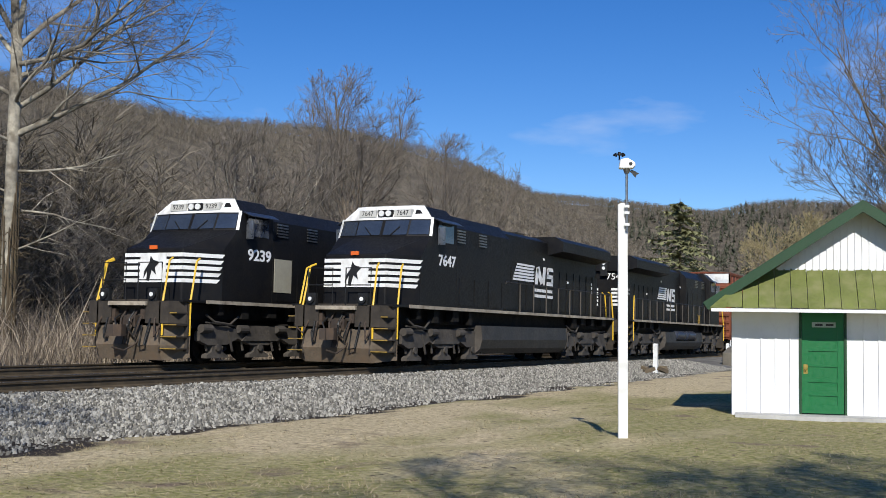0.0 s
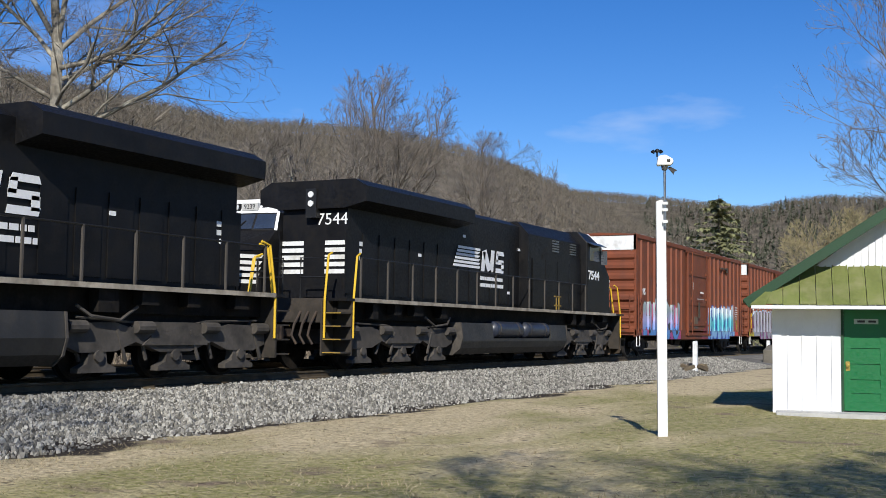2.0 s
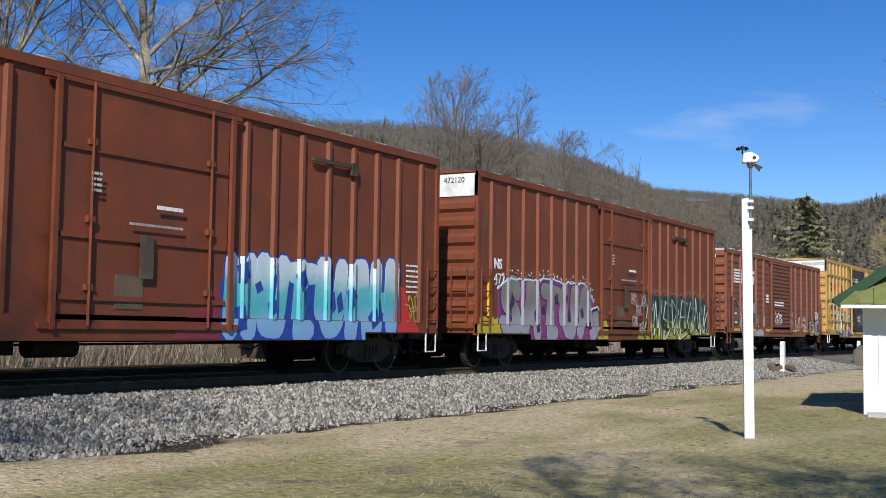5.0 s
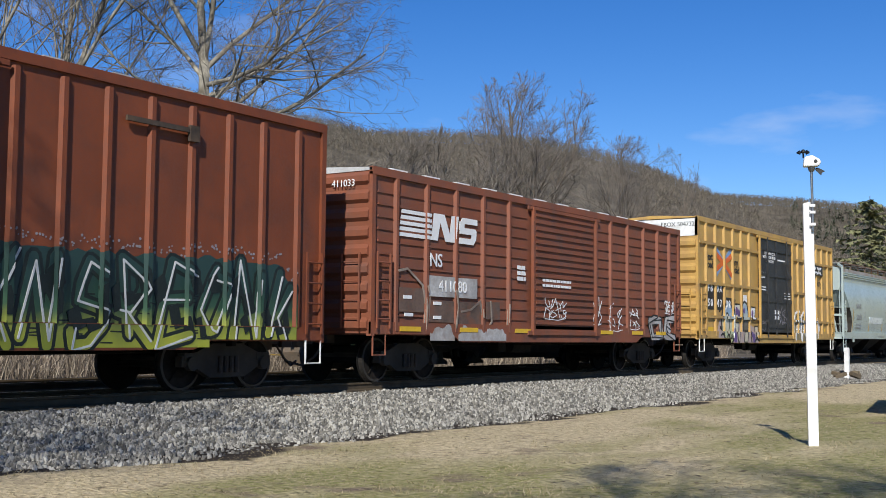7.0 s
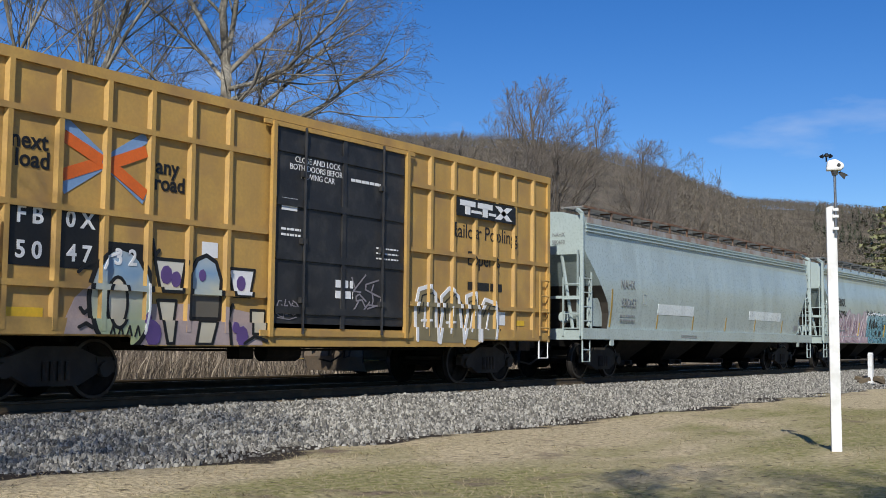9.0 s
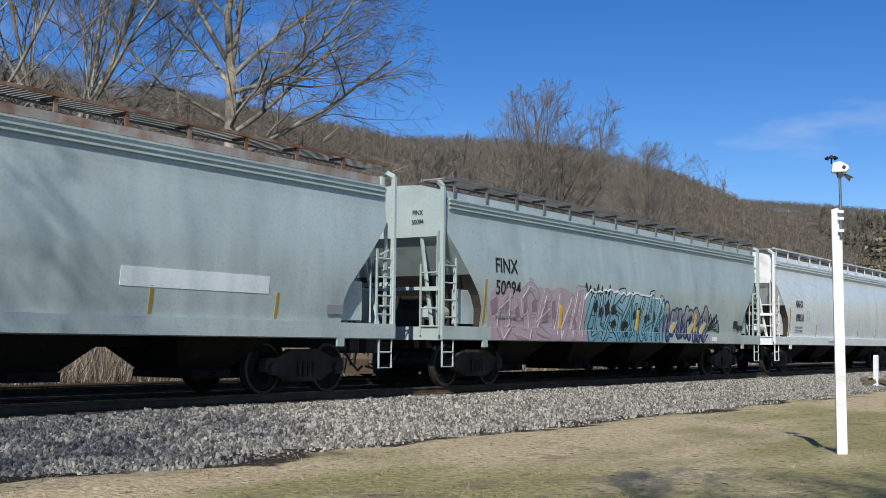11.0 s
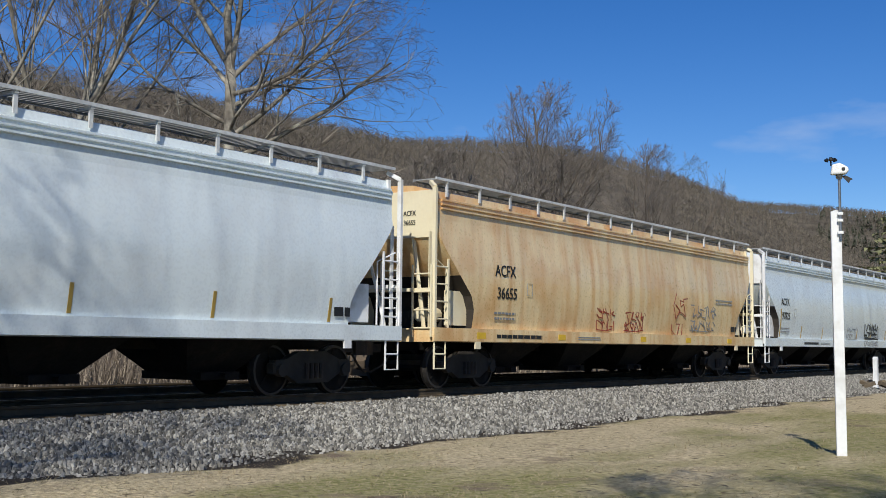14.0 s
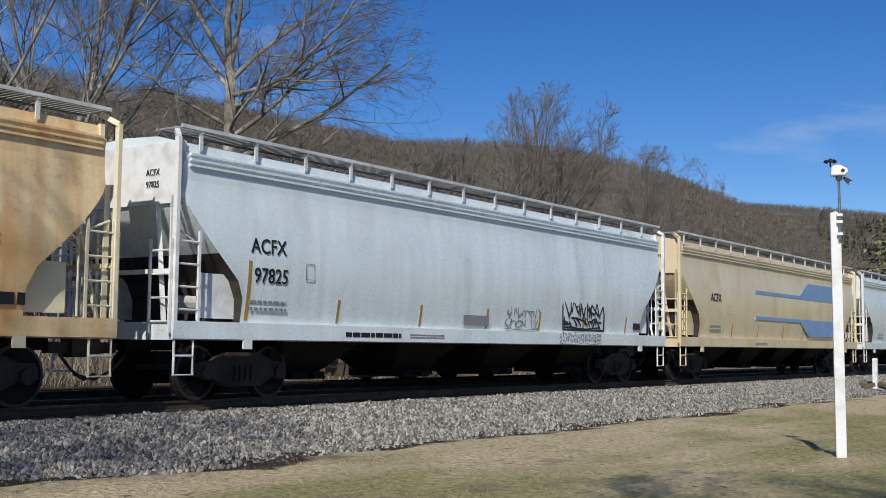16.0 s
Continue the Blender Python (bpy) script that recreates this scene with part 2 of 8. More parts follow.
def terrain_z(x, y):
    """Flat by the tracks; a long wooded ridge runs parallel to them and a second hill closes the valley."""
    n = noise.noise(Vector((x / 90, y / 90, 0.3))) * 5 + noise.noise(Vector((x / 30, y / 30, 1.7))) * 1.6
    near = min(1, smooth_step(60, 200, y) + smooth_step(300, 600, x)) * (1 - 0.8 * smooth_step(230, 300, y))
    a = along(RIDGE, x) * smooth_step(48, 300, y) * (1 - 0.6 * smooth_step(310, 700, y)) * smooth_step(-900, -300, x)
    r = math.hypot(x, y)
    gully = 1 - 0.10 * (1 + noise.noise(Vector((x / 60, y / 60, 2)))) * smooth_step(560, 760, r) * (1 - smooth_step(860, 960, r))
    b = along(CLOSING, y) * smooth_step(520, 1000, r) * (1 - 0.5 * smooth_step(1060, 1600, r)) * gully if x > 0 else 0
    far = smooth_step(26, 70, y) + smooth_step(250, 600, x)
    return GROUND_Z + max(a, b, 0) + max(n, -2) * min(far, 1) * 0.6 * near


def axis_steps(lo, hi, fine_lo, fine_hi, fine, grow=1.12):
    out, s = [fine_lo], fine
    while out[-1] < fine_hi:
        out.append(out[-1] + fine)
    while out[-1] < hi:
        s *= grow
        out.append(min(out[-1] + s, hi))
    s = fine
    while out[0] > lo:
        s *= grow
        out.insert(0, max(out[0] - s, lo))
    return out


def grid_mesh(name, xs, ys, zf, mats):
    v = [(x, y, zf(x, y)) for y in ys for x in xs]
    w = len(xs)
    f = [(j * w + i, j * w + i + 1, (j + 1) * w + i + 1, (j + 1) * w + i) for j in range(len(ys) - 1) for i in range(w - 1)]
    me = bpy.data.meshes.new(name)
    me.from_pydata(v, [], f)
    me.materials.append(mats)
    me.polygons.foreach_set("use_smooth", [True] * len(f))
    return me


def ground_material():
    """Winter lawn: straw, green patches and bare soil; leaf litter on the wooded slopes."""
    m = bpy.data.materials.new("winter lawn")
    m.use_nodes = True
    n, l = m.node_tree.nodes, m.node_tree.links
    b = n["Principled BSDF"]
    b.inputs["Roughness"].default_value, b.inputs["Specular IOR Level"].default_value = 0.95, 0.15
    tc = n.new("ShaderNodeTexCoord")

    def tex(s, d=5):
        t = n.new("ShaderNodeTexNoise")
        t.inputs["Scale"].default_value, t.inputs["Detail"].default_value = s, d
        l.new(tc.outputs["Object"], t.inputs["Vector"])
        return t.outputs[0]

    def ranged(src, lo, hi):
        r = n.new("ShaderNodeMapRange")
        r.inputs[1].default_value, r.inputs[2].default_value = lo, hi
        l.new(src, r.inputs[0])
        return r.outputs[0]

    def mix(fac, a, c):
        x = n.new("ShaderNodeMix")
        x.data_type = "RGBA"
        l.new(fac, x.inputs[0])
        for s, k in ((a, 6), (c, 7)):
            if isinstance(s, tuple):
                x.inputs[k].default_value = (*s, 1)
            else:
                l.new(s, x.inputs[k])
        return x.outputs[2]

    sep = n.new("ShaderNodeSeparateXYZ")
    l.new(tc.outputs["Object"], sep.inputs[0])
    straw = mix(ranged(tex(14, 8), 0.35, 0.68), (0.64, 0.525, 0.33), (0.36, 0.29, 0.17))
    green = mix(ranged(tex(11, 8), 0.35, 0.65), (0.215, 0.21, 0.07), (0.40, 0.345, 0.18))
    band = n.new("ShaderNodeMapping")
    band.inputs["Scale"].default_value = (0.16, 0.42, 1)
    l.new(tc.outputs["Object"], band.inputs[0])
    bt = n.new("ShaderNodeTexNoise")
    bt.inputs["Scale"].default_value, bt.inputs["Detail"].default_value = 1.0, 7
    l.new(band.outputs[0], bt.inputs["Vector"])
    lean = n.new("ShaderNodeMath")
    lean.operation = "MULTIPLY_ADD"
    l.new(sep.outputs[1], lean.inputs[0])
    lean.inputs[1].default_value = -0.03
    l.new(bt.outputs[0], lean.inputs[2])
    lawn = mix(ranged(lean.outputs[0], 0.25, 0.38), straw, green)
    soil = mix(ranged(tex(0.9, 7), 0.62, 0.72), lawn, (0.22, 0.165, 0.115))
    hill = mix(ranged(tex(0.11, 9), 0.38, 0.62), (0.082, 0.070, 0.052), (0.168, 0.142, 0.106))
    flecks = mix(ranged(tex(6.5, 9), 0.60, 0.70), soil, (0.13, 0.10, 0.065))
    wob = n.new("ShaderNodeMath")
    wob.operation = "MULTIPLY_ADD"
    l.new(tex(0.7, 9), wob.inputs[0])
    wob.inputs[1].default_value = 3.2
    l.new(sep.outputs[1], wob.inputs[2])
    near = mix(ranged(wob.outputs[0], 11.4, 11.65), flecks, (0.045, 0.036, 0.028))
    l.new(mix(ranged(sep.outputs[1], 22, 27), near, hill), b.inputs["Base Color"])
    bp = n.new("ShaderNodeBump")
    bp.inputs["Strength"].default_value, bp.inputs["Distance"].default_value = 0.9, 0.06
    l.new(tex(16, 8), bp.inputs["Height"])
    l.new(bp.outputs[0], b.inputs["Normal"])
    return m


M["lawn"] = ground_material()


def lawn_z(x, y):
    z = terrain_z(x, y)
    if y < 24 and abs(x) < 200:
        z += 0.05 * noise.noise(Vector((x / 2.1, y / 2.1, 7))) + 0.02 * noise.noise(Vector((x / 0.5, y / 0.5, 2)))
    if abs(x) < 200:
        z -= 0.11 * smooth_step(15, 22, x) * (1 - smooth_step(7, 9.5, y)) * smooth_step(-30, -10, y) * (1 - smooth_step(40, 70, x))
    if 9.0 < y < 24:
        z -= 0.08 * smooth_step(9.0, 11.0, y)
    return z


ground = new("ground", grid_mesh("ground", axis_steps(-1500, 2600, 2, 34, 0.35), axis_steps(-1200, 2400, 2, 12, 0.3), lawn_z, M["lawn"]))
tagged(ground, "winter lawn of straw and green grass, wooded hills behind", "ground", kind="structure")

BALLAST = [(9.7, -0.80), (10.3, -0.74), (10.8, -0.60), (11.2, -0.49), (12.0, -0.37), (13.3, -0.20), (13.9, -0.19), (16.9, -0.19), (17.6, -0.24),
           (18.2, -0.19), (21.3, -0.19), (22.0, -0.2), (24.0, -0.62)]


def ballast_z(x, y):
    for (a, za), (c, zc) in zip(BALLAST, BALLAST[1:]):
        if a <= y <= c:
            return za + (zc - za) * (y - a) / (c - a) + 0.03 * noise.noise(Vector((x * 1.1, y * 1.1, 4)))
    return -0.6


bed = new("track_bed", grid_mesh("track_bed", axis_steps(-150, 420, -2, 70, 0.4), [9.7 + 0.22 * i for i in range(66)],
                                 lambda x, y: ballast_z(x, y + 0.35 * noise.noise(Vector((x / 3, 0.5, 9))) if y < 11 else y), M["ballast"]))
tagged(bed, "grey crushed stone ballast bed under two railway tracks", "track bed", kind="structure")


def stones():
    """Loose stones all over the near shoulder, one joined mesh."""
    rng = random.Random(5)
    g = Geo()
    me_v, me_f = g.v, g.f
    for _ in range(88000):
        x = 4 + 52 * rng.random() ** 1.6
        y = rng.uniform(9.9, 14.1)
        edge = 10.75 + 0.45 * noise.noise(Vector((x / 2.5, 1.3, 0)))
        if y < 10.0 and rng.random() < 0.55:
            continue
        if y < edge and rng.random() < 0.76:
            continue
        r = rng.uniform(0.014, 0.034) * (1.35 if rng.random() < 0.08 else 1.0)
        z = max(ballast_z(x, y), -0.53 if y < 11.3 else -1) + r * 0.25
        i = len(me_v)
        a = rng.uniform(0, 6.28)
        for c in range(3):
            t = a + c * 2.09 + rng.uniform(-0.4, 0.4)
            me_v.append((x + r * 1.2 * math.cos(t), y + r * math.sin(t), z - r * 0.3))
        for c in range(3):
            t = a + 1.05 + c * 2.09 + rng.uniform(-0.4, 0.4)
            me_v.append((x + r * 0.75 * math.cos(t), y + r * 0.7 * math.sin(t), z + r * rng.uniform(0.5, 2.0)))
        for c in range(3):
            e = (c + 1) % 3
            me_f.append((i + c, i + e, i + 3 + c))
            me_f.append((i + e, i + 3 + e, i + 3 + c))
        me_f.append((i + 3, i + 4, i + 5))
    g.k = [0] * len(g.f)
    return g


def stone_material():
    m = material("loose stone", (0.36, 0.36, 0.37), 0.9, vary=0.2, bump=0.3)
    n, l = m.node_tree.nodes, m.node_tree.links
    b = n["Principled BSDF"]
    geo = n.new("ShaderNodeNewGeometry")
    cr = n.new("ShaderNodeValToRGB")
    cr.color_ramp.elements[0].color, cr.color_ramp.elements[1].color = (0.070, 0.066, 0.057, 1), (0.47, 0.445, 0.385, 1)
    e = cr.color_ramp.elements.new(0.55)
    e.color = (0.235, 0.22, 0.188, 1)
    l.new(geo.outputs["Random Per Island"], cr.inputs[0])
    l.new(cr.outputs[0], b.inputs["Base Color"])
    return m


M["stone"] = stone_material()
gravel = part("gravel", stones(), M["stone"], None)
tagged(gravel, "loose grey crushed stones on the track shoulder", "gravel", kind="stuff")


def track(y, group):
    t = thing("railway_track", "steel rails spiked to weathered wooden ties in ballast", "railway track", group, "structure", (0, y, 0))
    prof = [(-0.07, -0.17), (0.07, -0.17), (0.07, -0.155), (0.012, -0.13), (0.012, -0.05), (0.036, -0.035), (0.036, 0.0), (-0.036, 0.0),
            (-0.036, -0.035), (-0.012, -0.05), (-0.012, -0.13), (-0.07, -0.155)]
    for s in (-0.753, 0.753):
        g = Geo().prism([(p[0] + s, p[1]) for p in prof], "x", -140, 400)
        g.k = [1 if all(abs(g.v[i][2]) < 0.001 for i in f) else 0 for f in g.f]
        part("rail", g, [M["railside"], M["railhead"]], t)
    rng = random.Random(int(y * 10))
    me = Geo().box(-0.11, 0.11, -1.3, 1.3, -0.33, -0.165).mesh("tie", M["tie"])
    n = 0
    rest = Geo()
    x = 0.0
    while x < 130:
        if n < 150:
            o = new("tie", me)
            o.parent = t
            o.matrix_basis = pose(x + rng.uniform(-0.03, 0.03), rng.uniform(-0.05, 0.05), rng.uniform(-0.012, 0.008), 0, 0, rng.uniform(-1.2, 1.2))
            n += 1
        else:
            rest.box(x - 0.11, x + 0.11, -1.3, 1.3, -0.33, -0.165)
        x += 0.54
    part("far_ties", rest, M["tie"], t, kind="stuff")
    return t


track(TRACK_Y, "railway tracks")
track(FAR_Y, "railway tracks")


def grass():
    """Short winter grass tufts and fallen bits over the near lawn, one joined mesh."""
    rng = random.Random(15)
    v, f = [], []
    for _ in range(70000):
        d = 6.2 + 30 * rng.random() ** 2.2
        phi = radians(rng.uniform(3, 62))
        x, y = d * math.cos(phi), d * math.sin(phi)
        if y > (9.75 if rng.random() < 0.9 else 10.5) + 0.5 * noise.noise(Vector((x / 2, 0.2, 3))):
            continue
        z = lawn_z(x, y)
        h = rng.uniform(0.012, 0.038) * (1.4 if noise.noise(Vector((x / 1.2, y / 1.2, 8))) > 0.15 else 0.8)
        a = rng.uniform(0, 6.28)
        s = Vector((math.cos(a), math.sin(a), 0)) * rng.uniform(0.003, 0.009)
        t = Vector((rng.gauss(0, 0.035), rng.gauss(0, 0.035), h))
        p = Vector((x, y, z - 0.006))
        i = len(v)
        v.extend([tuple(p - s), tuple(p + s), tuple(p + t)])
        f.append((i, i + 1, i + 2))
    me = bpy.data.meshes.new("grass")
    me.from_pydata(v, [], f)
    m = material("grass blades", (0.3, 0.24, 0.12), 0.9, bump=0)
    n, l = m.node_tree.nodes, m.node_tree.links
    geo, cr = n.new("ShaderNodeNewGeometry"), n.new("ShaderNodeValToRGB")
    cr.color_ramp.elements[0].color, cr.color_ramp.elements[1].color = (0.16, 0.14, 0.055, 1), (0.44, 0.36, 0.23, 1)
    for pos, c in ((0.35, (0.29, 0.235, 0.13)), (0.7, (0.35, 0.28, 0.17))):
        e = cr.color_ramp.elements.new(pos)
        e.color = (*c, 1)
    l.new(geo.outputs["Random Per Island"], cr.inputs[0])
    l.new(cr.outputs[0], n["Principled BSDF"].inputs["Base Color"])
    me.materials.append(m)
    return tagged(new("grass", me), "short straw and green winter grass blades", "grass", kind="stuff")


grass()


# ---- rolling stock ----
def wheel_mesh(r, gauge=0.753):
    g = Geo()
    for s in (-1, 1):
        prof = [(0.0, 0.10), (0.06, r * 0.55), (0.05, r * 0.86), (0.075, r * 0.9), (0.07, r), (-0.03, r), (-0.035, r + 0.03), (-0.06, r + 0.03), (-0.055, r * 0.86), (-0.03, r * 0.5), (-0.09, 0.10)]
        n, i = 24, len(g.v)
        for c in range(n):
            a = 2 * math.pi * c / n
            for y, rr in prof:
                g.v.append((rr * math.cos(a), s * (gauge + y), rr * math.sin(a)))
        for c in range(n):
            e = (c + 1) % n
            for q in range(len(prof) - 1):
                g.f.append((i + c * len(prof) + q, i + e * len(prof) + q, i + e * len(prof) + q + 1, i + c * len(prof) + q + 1))
                g.k.append(1 if q in (3, 4) else 0)
    g.tube([(0, -1.0, 0), (0, 1.0, 0)], 0.085, 10)
    for a in range(3):
        g.box(0.12, r * 0.8, -0.83, -0.80, -0.012, 0.012, 0, Matrix.Rotation(a * 2.094, 4, "Y"))
    return g.mesh("wheelset", [M["oilshade"], M["darksteel"]])


WHEELS = []


def wheelset(mesh, x, r, parent):
    w = new("wheelset", mesh)
    w.parent = parent
    w.location = (x, 0, r)
    WHEELS.append((w, x, r))
    return w


FREIGHT_WHEEL = wheel_mesh(0.457)
LOCO_WHEEL = wheel_mesh(0.533)
# rims blackened as well, painting in the shade behind the truck frames
LOCO_WHEEL.materials[1] = M["oilshade"]


def freight_truck_mesh():
    g = Geo()
    for s in (-1, 1):
        y0, y1 = (s * 0.98 - 0.075, s * 0.98 + 0.075)
        outer = [(-1.08, 0.40), (-1.08, 0.58), (-0.72, 0.66), (-0.36, 0.80), (0.36, 0.80), (0.72, 0.66), (1.08, 0.58), (1.08, 0.40), (0.78, 0.40),
                 (0.42, 0.22), (-0.42, 0.22), (-0.78, 0.40)]
        g.prism(outer, "y", y0, y1)
        for x in (-0.875, 0.875):
            g.tube([(x, s * 1.0, 0.457), (x, s * 1.12, 0.457)], 0.12, 10)
            g.box(x - 0.15, x + 0.15, y0 - 0.01, y1 + 0.01, 0.50, 0.64)
        for k in (-0.18, -0.06, 0.06, 0.18):
            g.tube([(k * 1.1, s * 1.075, 0.30), (k * 1.1, s * 1.075, 0.58)], 0.045, 7, 1)
    g.box(-0.2, 0.2, -1.05, 1.05, 0.46, 0.72)
    g.box(-0.95, 0.95, -0.60, 0.60, 0.50, 0.58)
    return g.mesh("truck", [M["grimeshade"], M["rustgear"]])


FREIGHT_TRUCK = freight_truck_mesh()


def freight_truck(car, x):
    t = new("truck", FREIGHT_TRUCK)
    t.parent = car
    t.location = (x, 0, 0)
    for dx in (-0.875, 0.875):
        wheelset(FREIGHT_WHEEL, dx, 0.457, t)


def coupler(car, x, s, z=0.86):
    """A knuckle coupler with its shank and the air hose below it; s: the way it points."""
    g = Geo().box(x, x + s * 0.45, -0.08, 0.08, z - 0.09, z + 0.09) if s > 0 else Geo().box(x + s * 0.45, x, -0.08, 0.08, z - 0.09, z + 0.09)
    g.prism([(x + s * 0.38, -0.16), (x + s * 0.62, -0.2), (x + s * 0.78, -0.08), (x + s * 0.66, 0.02), (x + s * 0.74, 0.16), (x + s * 0.55, 0.2), (x + s * 0.38, 0.14)], "z", z - 0.15, z + 0.15)
    g.tube([(x, -0.35, z - 0.1), (x + s * 0.25, -0.33, z - 0.35), (x + s * 0.55, -0.25, z - 0.5), (x + s * 0.85, -0.12, z - 0.42)], 0.025, 6)
    part("coupler", g, M["rustgear"], car, "rusty knuckle coupler with air hose")


def ladder(car, pts0, pts1, n, mat, name="ladder", r=0.018):
    """Two stiles from pts0 = (bottom, top) and pts1, with n rungs between."""
    (a0, a1), (b0, b1) = [[Vector(p) for p in q] for q in (pts0, pts1)]
    g = Geo()
    g.beam(a0, a1, 0.045, 0.03)
    g.beam(b0, b1, 0.045, 0.03)
    g.tube([a0.lerp(a1, (n - 0.5) / n), b0.lerp(b1, (n - 0.5) / n)], r, 6)
    frame_ob = part(name, g, mat, car)
    for i in range(n - 1):
        f = (i + 0.5) / n
        part("rung", Geo().tube([a0.lerp(a1, f), b0.lerp(b1, f)], r, 6), mat, frame_ob)
    return frame_ob


def bars(car, x0, x1, y, z0, z1, mat, rows=2, name="stencil", label="small stencilled lines", seed=0, gap=0.45):
    """Writing too small to read: broken bars on the side at y."""
    rng = random.Random(seed + int(x0 * 31) + int(z0 * 17))
    g = Geo()
    h = (z1 - z0) / rows
    for r in range(rows):
        z, x = z0 + r * h, x0
        while x < x1:
            w = min(rng.uniform(1.2, 3.2) * h * (1 - gap), x1 - x)
            g.box(x, x + w, y - 0.004, y + 0.004, z, z + h * (1 - gap))
            x += w + h * 0.3
    return part(name, g, mat, car, label, kind="stuff")


POST_FOOT = 1.09
SIDE = Matrix(((1, 0, 0, 0), (0, 0, -1, 0), (0, 1, 0, 0), (0, 0, 0, 1)))  # letters stand on the camera's side


def on_side(x, y, z):
    return Matrix.Translation((x, y, z)) @ SIDE


def on_end(x, y, z):
    """Letters on the leading end, read from ahead of the car."""
    return Matrix.Translation((x, y, z)) @ Matrix.Rotation(-math.pi / 2, 4, "Z") @ SIDE


def spray(name, colors, z0, z1, seed=0.0):
    """Spray paint that fades from colour to colour with height, in the thing's own space, with drifts of overspray."""
    m = bpy.data.materials.new(name)
    m.use_nodes = True
    n, l = m.node_tree.nodes, m.node_tree.links
    b = n["Principled BSDF"]
    b.inputs["Roughness"].default_value = 0.45
    tc, sep = n.new("ShaderNodeTexCoord"), n.new("ShaderNodeSeparateXYZ")
    l.new(tc.outputs["Object"], sep.inputs[0])
    no = n.new("ShaderNodeTexNoise")
    no.inputs["Scale"].default_value, no.inputs["Detail"].default_value = 1.6 + seed * 0.1, 3
    l.new(tc.outputs["Object"], no.inputs["Vector"])
    mr = n.new("ShaderNodeMapRange")
    mr.inputs[1].default_value, mr.inputs[2].default_value = z0, z1
    l.new(sep.outputs[2], mr.inputs[0])
    ad = n.new("ShaderNodeMath")
    ad.operation = "MULTIPLY_ADD"
    l.new(no.outputs[0], ad.inputs[0])
    ad.inputs[1].default_value = 0.45
    l.new(mr.outputs[0], ad.inputs[2])
    sb = n.new("ShaderNodeMath")
    sb.operation = "SUBTRACT"
    sb.inputs[1].default_value = 0.22
    l.new(ad.outputs[0], sb.inputs[0])
    cr = n.new("ShaderNodeValToRGB")
    els = cr.color_ramp.elements
    els[0].position, els[0].color = 0.0, (*colors[0], 1)
    els[1].position, els[1].color = 1.0, (*colors[-1], 1)
    for i, c in enumerate(colors[1:-1]):
        e = els.new((i + 1) / (len(colors) - 1))
        e.color = (*c, 1)
    l.new(sb.outputs[0], cr.inputs[0])
    l.new(cr.outputs[0], b.inputs["Base Color"])
    return m


STROKES = {
    "S": [[(0.92, 0.80), (0.72, 0.97), (0.30, 0.97), (0.10, 0.76), (0.26, 0.56), (0.76, 0.46), (0.92, 0.24), (0.70, 0.04), (0.24, 0.03), (0.04, 0.20)]],
    "A": [[(0.02, 0.0), (0.34, 0.98), (0.62, 0.98), (0.98, 0.0)], [(0.22, 0.36), (0.78, 0.36)]],
    "T": [[(0.0, 0.92), (1.0, 0.90)], [(0.50, 0.9), (0.46, 0.0), (0.74, 0.0)]],
    "U": [[(0.10, 0.98), (0.10, 0.30), (0.32, 0.04), (0.66, 0.04), (0.88, 0.30), (0.90, 0.98)]],
    "R": [[(0.12, 0.0), (0.12, 0.95), (0.68, 0.95), (0.88, 0.72), (0.64, 0.50), (0.16, 0.48)], [(0.50, 0.48), (0.96, 0.0)]],
    "N": [[(0.10, 0.0), (0.12, 0.98), (0.84, 0.04), (0.90, 0.98)]],
    "E": [[(0.92, 0.95), (0.14, 0.95), (0.12, 0.02), (0.92, 0.04)], [(0.14, 0.50), (0.74, 0.50)]],
    "O": [[(0.5, 0.98), (0.12, 0.74), (0.12, 0.26), (0.5, 0.02), (0.88, 0.26), (0.88, 0.74), (0.5, 0.98)]],
    "H": [[(0.12, 0.0), (0.12, 0.98)], [(0.88, 0.0), (0.88, 0.98)], [(0.12, 0.48), (0.88, 0.48)]],
    "K": [[(0.12, 0.0), (0.12, 0.98)], [(0.90, 0.98), (0.20, 0.48), (0.94, 0.0)]],
}


def clip_half(poly, axis, lim, sgn):
    """The part of a flat outline on one side of a line."""
    out = []
    for p, q in zip(poly, poly[1:] + poly[:1]):
        ina, inb = (p[axis] - lim) * sgn >= 0, (q[axis] - lim) * sgn >= 0
        if ina:
            out.append(p)
        if ina != inb:
            f = (lim - p[axis]) / (q[axis] - p[axis])
            out.append((p[0] + (q[0] - p[0]) * f, p[1] + (q[1] - p[1]) * f))
    return out


